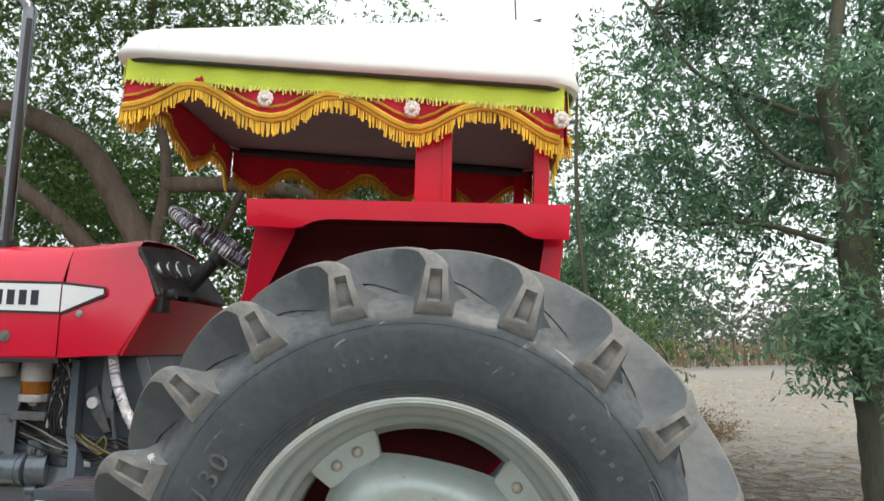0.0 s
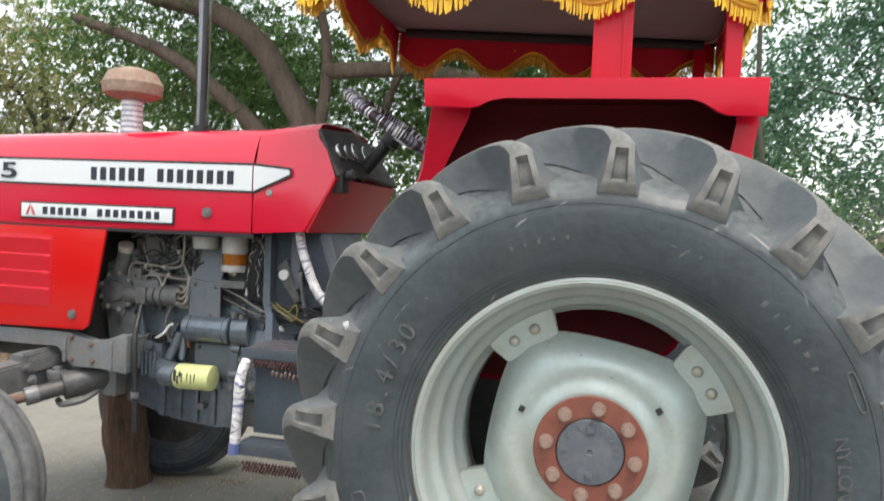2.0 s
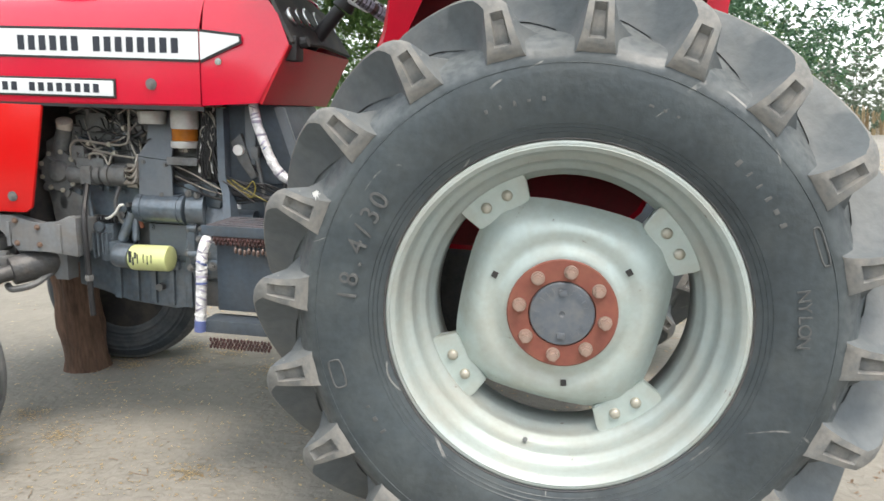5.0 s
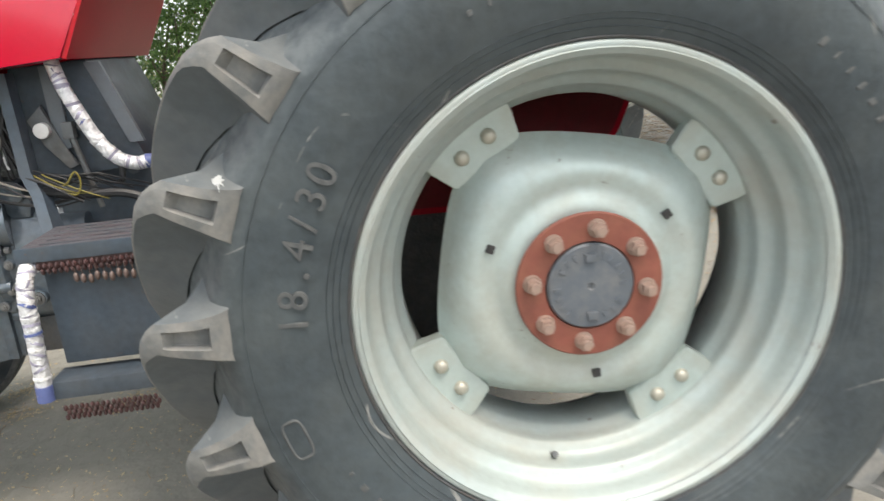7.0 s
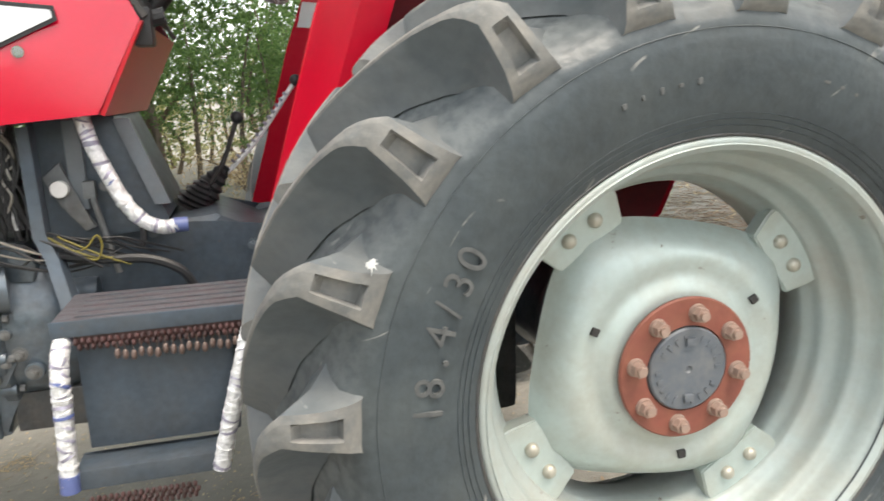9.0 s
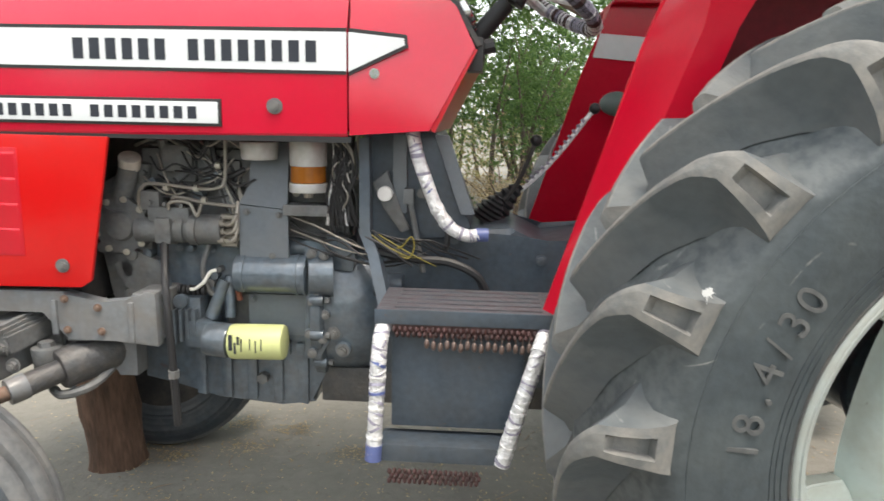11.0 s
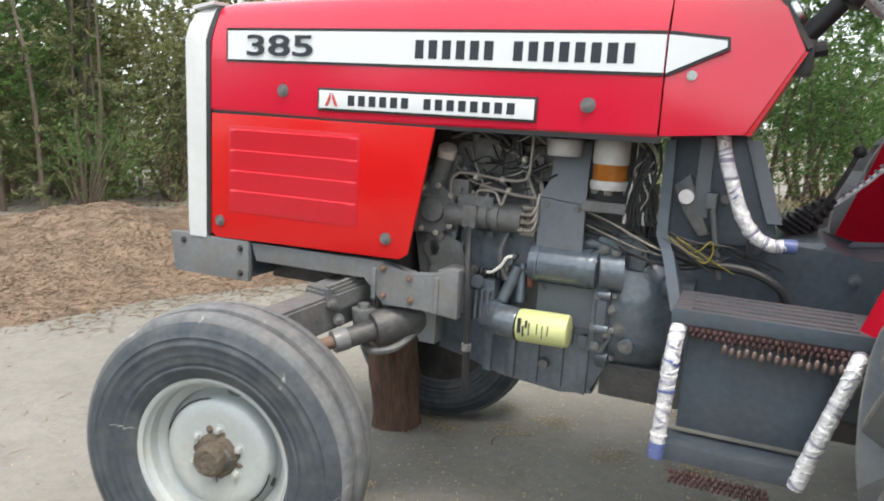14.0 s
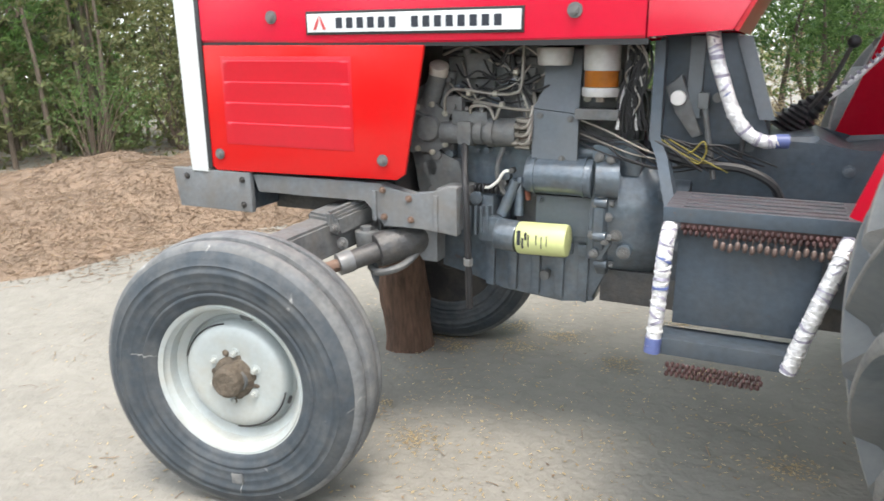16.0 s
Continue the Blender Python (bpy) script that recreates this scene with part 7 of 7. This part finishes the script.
# leaning tree behind the tail of the tractor
tree("acacia_tree", "leaning tree with mossy trunk and fine drooping leaves",
     [([(2.47, 2.56, -0.05), (2.45, 2.58, 0.5), (2.46, 2.6, 1.2), (2.46, 2.62, 1.68), (2.47, 2.62, 2.12), (2.42, 2.62, 2.42), (2.387, 2.62, 2.67), (2.42, 2.62, 2.84), (2.46, 2.63, 3.05), (2.55, 2.66, 3.4), (2.68, 2.8, 4.0), (2.8, 3.0, 5.2)], [0.15, 0.11, 0.10, 0.092, 0.085, 0.078, 0.068, 0.055, 0.045, 0.038, 0.03, 0.02]),
      ([(2.40, 2.64, 1.5), (2.55, 2.9, 2.0), (2.75, 3.1, 2.5), (3.2, 3.3, 3.0)], [0.05, 0.04, 0.03, 0.02]),
      ([(2.46, 2.66, 1.75), (2.0, 2.95, 1.98), (1.6, 3.2, 2.02), (1.25, 3.5, 2.2)], [0.022, 0.018, 0.012, 0.006]),
      ([(2.42, 2.66, 2.5), (2.1, 2.85, 2.75), (1.75, 3.0, 3.0), (1.5, 3.1, 3.5)], [0.022, 0.018, 0.014, 0.007]),
      ([(2.43, 2.64, 2.2), (2.16, 2.8, 2.35), (1.95, 2.9, 2.72), (1.85, 3.0, 3.2)], [0.026, 0.02, 0.014, 0.007]),
      ([(2.47, 2.64, 1.75), (2.58, 2.66, 2.05), (2.62, 2.7, 2.5), (2.72, 2.75, 3.0)], [0.03, 0.026, 0.02, 0.01]),
      ([(0.98, 3.2, -0.05), (0.97, 3.2, 1.2), (0.93, 3.2, 2.2), (0.98, 3.2, 3.1)], [0.022, 0.02, 0.016, 0.008])],
     # last five crowns hang above the view, added to shade the ground below
     [((2.2, 3.2, 3.1), (0.85, 0.8, 0.7)), ((1.2, 3.4, 2.5), (0.7, 0.7, 0.45)), ((2.9, 3.2, 3.2), (0.9, 0.7, 0.8)), ((2.0, 3.0, 2.2), (0.5, 0.5, 0.35)), ((2.9, 3.1, 2.5), (0.5, 0.5, 0.4)), ((1.7, 4.6, 2.3), (1.0, 0.8, 0.8)), ((2.6, 2.5, 2.45), (0.5, 0.35, 0.5)), ((2.75, 2.8, 1.95), (0.25, 0.25, 0.2)), ((2.26, 2.45, 1.3), (0.07, 0.07, 0.22)), ((3.0, 4.0, 3.6), (1.4, 0.8, 0.7)), ((3.5, 4.2, 2.7), (0.9, 0.7, 0.7)), ((2.6, 3.2, 3.75), (1.0, 0.7, 0.5)), ((3.3, 3.0, 3.9), (1.0, 0.7, 0.6)), ((0.7, 4.4, 1.5), (0.6, 0.5, 0.45)), ((2.4, 4.2, 6.0), (2.6, 1.7, 0.8)), ((4.9, 4.4, 5.8), (2.2, 1.8, 0.8)), ((5.6, 2.4, 5.9), (2.2, 1.6, 0.8)), ((0.8, 3.0, 5.8), (1.8, 0.9, 0.6)), ((3.0, 2.7, 5.6), (1.6, 1.0, 0.6))],
     BARK_G, LEAF_B, 11, per=540, size=0.031, density=21, spread=0.11)
# big bent tree beyond the bonnet
tree("acacia_tree", "large bent brown-trunked tree with fine leaves",
     [([(-3.75, 7.4, -0.1), (-3.7, 7.3, 1.2), (-3.85, 7.2, 2.5), (-4.25, 7.2, 3.3), (-4.65, 7.2, 3.9), (-5.35, 7.2, 4.35), (-6.2, 7.1, 4.6), (-7.2, 7.0, 5.2)], [0.27, 0.215, 0.185, 0.17, 0.155, 0.14, 0.12, 0.09]),
      ([(-3.75, 7.3, 1.6), (-4.6, 7.1, 2.7), (-5.8, 7.0, 3.7), (-7.2, 6.9, 4.3)], [0.13, 0.11, 0.09, 0.06]),
      ([(-3.8, 7.2, 2.3), (-3.6, 7.2, 3.6), (-3.9, 7.3, 5.2), (-3.8, 7.3, 6.5)], [0.09, 0.07, 0.05, 0.03]),
      ([(-3.6, 7.2, 3.4), (-2.42, 7.2, 3.34), (-1.35, 7.2, 3.1), (-0.6, 7.1, 2.8), (0.2, 7.0, 2.3)], [0.11, 0.10, 0.085, 0.06, 0.03]),
      ([(-2.6, 7.2, 3.35), (-2.9, 7.4, 2.9), (-3.1, 7.5, 2.6)], [0.06, 0.04, 0.02])],
     # last two crowns are unseen, added overhead to block the sun
     [((-4.0, 7.0, 6.2), (2.6, 1.6, 1.6)), ((-6.8, 8.2, 4.6), (1.9, 1.2, 1.3)), ((-1.3, 8.2, 4.6), (2.0, 1.2, 1.2)), ((-2.0, 8.3, 2.9), (1.6, 0.9, 0.7)), ((-5.2, 8.4, 3.0), (1.5, 0.9, 0.8)), ((-0.3, 8.0, 3.3), (1.7, 0.9, 0.9)), ((1.0, 7.2, 4.0), (1.4, 0.9, 0.9)), ((-3.2, 8.2, 2.6), (1.3, 0.7, 0.8)), ((-4.6, 8.2, 3.9), (1.3, 0.7, 0.9)), ((-2.2, 8.1, 3.8), (1.2, 0.7, 0.7)), ((-1.2, 4.7, 6.6), (2.8, 2.0, 0.9)), ((-4.0, 5.2, 6.8), (2.4, 1.8, 0.9))],
     BARK, LEAF, 23, per=280, size=0.044, density=34, spread=0.34)
# smaller trees and thicket round the clearing
rt = random.Random(42)
spots = [(12.5, 15.5, 7.0, LEAF), (-7.0, 13.5, 6.5, LEAF), (-10.0, 9.5, 6.0, LEAF_Y), (-17.0, 10.5, 7.0, LEAF), (-14.5, 1.0, 6.5, LEAF_Y), (-8.2, 11.5, 6.0, LEAF), (-11.4, 7.7, 6.5, LEAF), (-13.6, 9.0, 6.5, LEAF_Y), (-12.5, 3.2, 6.0, LEAF), (-2.2, 11.5, 6.0, LEAF), (-15.0, 5.5, 6.5, LEAF_Y)]
for i, (x, y, h, lf) in enumerate(spots):
    lean = rt.uniform(-0.4, 0.4)
    limbs = [([(x, y, -0.1), (x + lean * 0.3, y, h * 0.22), (x + lean * 0.6, y + 0.1, h * 0.45), (x + lean, y, h * 0.8)], [0.14, 0.11, 0.09, 0.04])]
    crowns = [((x + lean, y, h * 0.80), (1.6, 1.2, 1.1))]
    for k in range(5):
        a = rt.uniform(0, 6.28)
        zz = rt.uniform(0.12, 0.7) * h
        e = (x + math.cos(a) * rt.uniform(0.9, 1.7), y + math.sin(a) * rt.uniform(0.5, 1.2), zz + rt.uniform(0.3, 1.0))
        limbs.append(([(x + lean * 0.5, y + 0.05, zz * 0.75), ((x + e[0]) / 2, (y + e[1]) / 2, (zz + e[2]) / 2), e], [0.05, 0.035, 0.012]))
        crowns.append((e, (0.95, 0.75, 0.6)))
    tree("thorn_tree", "slim roadside tree with fine foliage", limbs, crowns, BARK if i % 2 else BARK_G, lf, 100 + i, per=150, size=0.056, density=26, spread=0.34)


# thicket: dense low foliage and saplings that close the view behind the clearing
def thicket(label, area, n, hmax, leaf, seed, size=0.05, per=46, low=0.08):
    r = np.random.RandomState(seed)
    top = tagged(new("thicket"), label, "thicket", group="thickets round the clearing")
    cs = []
    bm = B()
    k = 0
    while k < n:
        x, y = r.uniform(area[0], area[1]), r.uniform(area[2], area[3])
        h = hmax * (0.55 + 0.45 * noise.noise(Vector((x * 0.4, y * 0.4, seed))))
        for _ in range(14):
            cs.append((x + r.normal(0, 0.5), y + r.normal(0, 0.4), h * r.uniform(low, 1.0)))
        tube(bm, [(x, y, -0.05), (x + r.normal(0, 0.15), y, h * 0.45), (x + r.normal(0, 0.35), y, h * 0.95)], 0.02, 6, 3, radii=[0.045, 0.03, 0.01])
        k += 1
    o = new("stem_mass", finish(bm, "stem_mass", BARK_PALE, 80))
    o.parent = top
    o["kind"] = "stuff"
    c = new("foliage", leaves_mesh("foliage", cs, per, size, leaf, seed + 3, 0.3, 0.30))
    c.parent = top
    c["kind"] = "stuff"


thicket("dense green-brown thicket at the edge of the clearing", (-20, -10.5, 5.5, 15), 84, 5.8, LEAF_O, 501, size=0.072, per=50)
thicket("dense yellowish thicket of thin saplings", (-19, -12.5, -3, 6), 60, 5.6, LEAF_O, 502, size=0.072, per=50)
thicket("tall olive wood behind the thicket", (-27, -17, -2, 22), 105, 7.8, LEAF_O, 509, size=0.12, per=60)
thicket("green thicket behind the clearing", (-9.5, -5.0, 10.5, 14), 34, 4.2, LEAF, 503, size=0.06)
thicket("low yellow-green scrub behind the tractor", (-4.5, 1.5, 12.5, 15), 22, 2.8, LEAF_Y, 504, low=0.12)
thicket("tree line beyond the field, distance haze put into its leaf colour", (0, 22, 37, 44), 60, 5.5, LEAF_FAR, 505, size=0.07, per=110)
# next two stand out of view behind the camera, added to shape the light
thicket("unseen green thicket added behind the camera to cut low light", (-2, 14, -17, -12), 60, 3.6, LEAF, 506, size=0.07, per=60)
thicket("unseen dense trees added behind the camera to block light from the left", (-15, -2, -10, -6.5), 60, 4.6, LEAF, 510, size=0.09, per=70)
thicket("green leafy scrub beyond the tractor", (-3.2, 2.0, 8.6, 11.0), 24, 3.8, LEAF, 507, size=0.036, per=100, low=0.55)
thicket("open leafy tree tops beyond the tractor", (-0.4, 3.7, 11.0, 13.0), 23, 6.4, LEAF, 511, size=0.05, per=60, low=0.38)
thicket("green hedge at the far side of the field", (17.5, 30, 24, 29), 44, 1.7, LEAF, 508, size=0.07, per=70)
tree("sapling", "thin multi-stemmed sapling with drooping leaves",
     [([(2.87, 2.40, -0.05), (2.86, 2.42, 0.7), (2.74, 2.42, 1.4), (2.62, 2.45, 2.1)], [0.035, 0.03, 0.024, 0.012]),
      ([(2.88, 2.40, 0.1), (3.02, 2.4, 0.8), (3.07, 2.4, 1.6)], [0.024, 0.018, 0.01]),
      ([(2.86, 2.40, 0.3), (2.72, 2.42, 1.0), (2.70, 2.4, 1.6)], [0.02, 0.016, 0.008])],
     [((2.75, 2.2, 1.7), (0.45, 0.3, 0.35)), ((3.05, 2.2, 1.35), (0.3, 0.3, 0.45)), ((3.3, 2.4, 1.9), (0.4, 0.3, 0.5))], BARK, LEAF, 61, per=160, size=0.024, density=70, spread=0.14, droop=0.9)

# undergrowth: bushes behind the tractor and at the edge of the wood
def bush(x, y, w, h, leaf, seed, size=0.02):
    r = random.Random(seed)
    top = new("bush")
    top.location = (x, y, 0)
    kind_of = {LEAF_Y: "wispy yellow-green thorn bush on sandy ground", LITTER: "low dry brown weed on sandy ground"}.get(leaf, "wispy green thorn bush on sandy ground")
    tagged(top, kind_of, "bush", group="bushes round the clearing")
    bm = B()
    cs = []
    for k in range(16):
        a, q = r.uniform(0, 6.28), r.uniform(0.2, 1.0)
        e = Vector((math.cos(a) * w * q, math.sin(a) * w * q * 0.7, h * r.uniform(0.35, 1.0)))
        tube(bm, [(math.cos(a) * 0.05, math.sin(a) * 0.05, -0.03), e * 0.5 + Vector((0, 0, 0.12 * h)), e], 0.01, 5, 4, radii=[0.012, 0.008, 0.003])
        for _ in range(3):
            cs.append(e * r.uniform(0.55, 1.05))
    o = new("stem_mass", finish(bm, "stem_mass", BARK, 80))
    o.parent = top
    o["kind"] = "stuff"
    c = new("foliage", leaves_mesh("foliage", cs, 110, size, leaf, seed, 0.1, 0.16 * max(w, 0.6)))
    c.parent = top
    c["kind"] = "stuff"


for i, (x, y, w, h, lf) in enumerate(((3.0, 7.6, 0.5, 0.2, LITTER), (-2.7, 9.9, 1.2, 2.6, LEAF), (-2.3, 7.2, 0.8, 0.5, LITTER), (-0.7, 7.9, 1.0, 0.9, STRAW), (-7.8, 7.5, 1.2, 1.6, LEAF), (-9.6, 6.0, 1.3, 1.8, LEAF), (-6.0, 9.0, 1.2, 1.8, LEAF_Y), (-12.8, 6.4, 1.6, 2.2, LEAF), (-14.6, 8.2, 1.8, 2.6, LEAF), (-16.0, 3.5, 1.8, 2.6, LEAF_Y), (-10.5, 8.6, 1.4, 2.0, LEAF_Y), (-8.4, 9.6, 1.4, 2.2, LEAF), (-18.0, 7.0, 2.4, 3.2, LEAF), (-13.0, 12.0, 2.0, 3.0, LEAF), (-11.2, 4.2, 1.2, 1.6, LEAF_Y), (-4.6, 10.5, 1.5, 2.0, LEAF))):
    bush(x, y, w, h, lf, 300 + i)

# reed fence at the far side of the field
fence = tagged(new("reed_fence"), "low fence of upright dry reeds beyond the field", "fence")
rf = np.random.RandomState(9)
V, F = [], []
for k in range(700):
    f = k / 700
    x, y = 4 + 24 * f, 36 - 9 * f + rf.normal(0, 0.1)
    h, w, l = rf.uniform(0.8, 1.4), rf.uniform(0.012, 0.03), rf.normal(0, 0.06)
    i = len(V)
    V += [(x - w, y, -0.02), (x + w, y, -0.02), (x + w + l, y, h), (x - w + l, y, h), (x, y - w, -0.02), (x + l, y - w, h)]
    F += [(i, i + 4, i + 5, i + 3), (i + 4, i + 1, i + 2, i + 5)]
o = new("reeds", fast_mesh("reeds", V, F, REED))
o.parent = fence
o["kind"] = "stuff"

# distant wood that closes the view all round
rw = np.random.RandomState(77)
cs = []
for k in range(3400):
    a = rw.uniform(0, 2 * math.pi)
    d = rw.uniform(30, 46)
    left = math.cos(a) < -0.35 and math.sin(a) > -0.3
    cs.append((d * math.cos(a), d * math.sin(a), rw.uniform(0.3, 11.0) if left else abs(rw.normal(0, 1)) * 2.0 + 0.5))
# the far leaf colour carries the haze of the distance
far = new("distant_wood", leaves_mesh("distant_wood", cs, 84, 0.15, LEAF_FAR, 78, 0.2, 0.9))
tagged(far, "line of distant trees round the clearing, haze put into their leaf colour", "trees", kind="stuff")
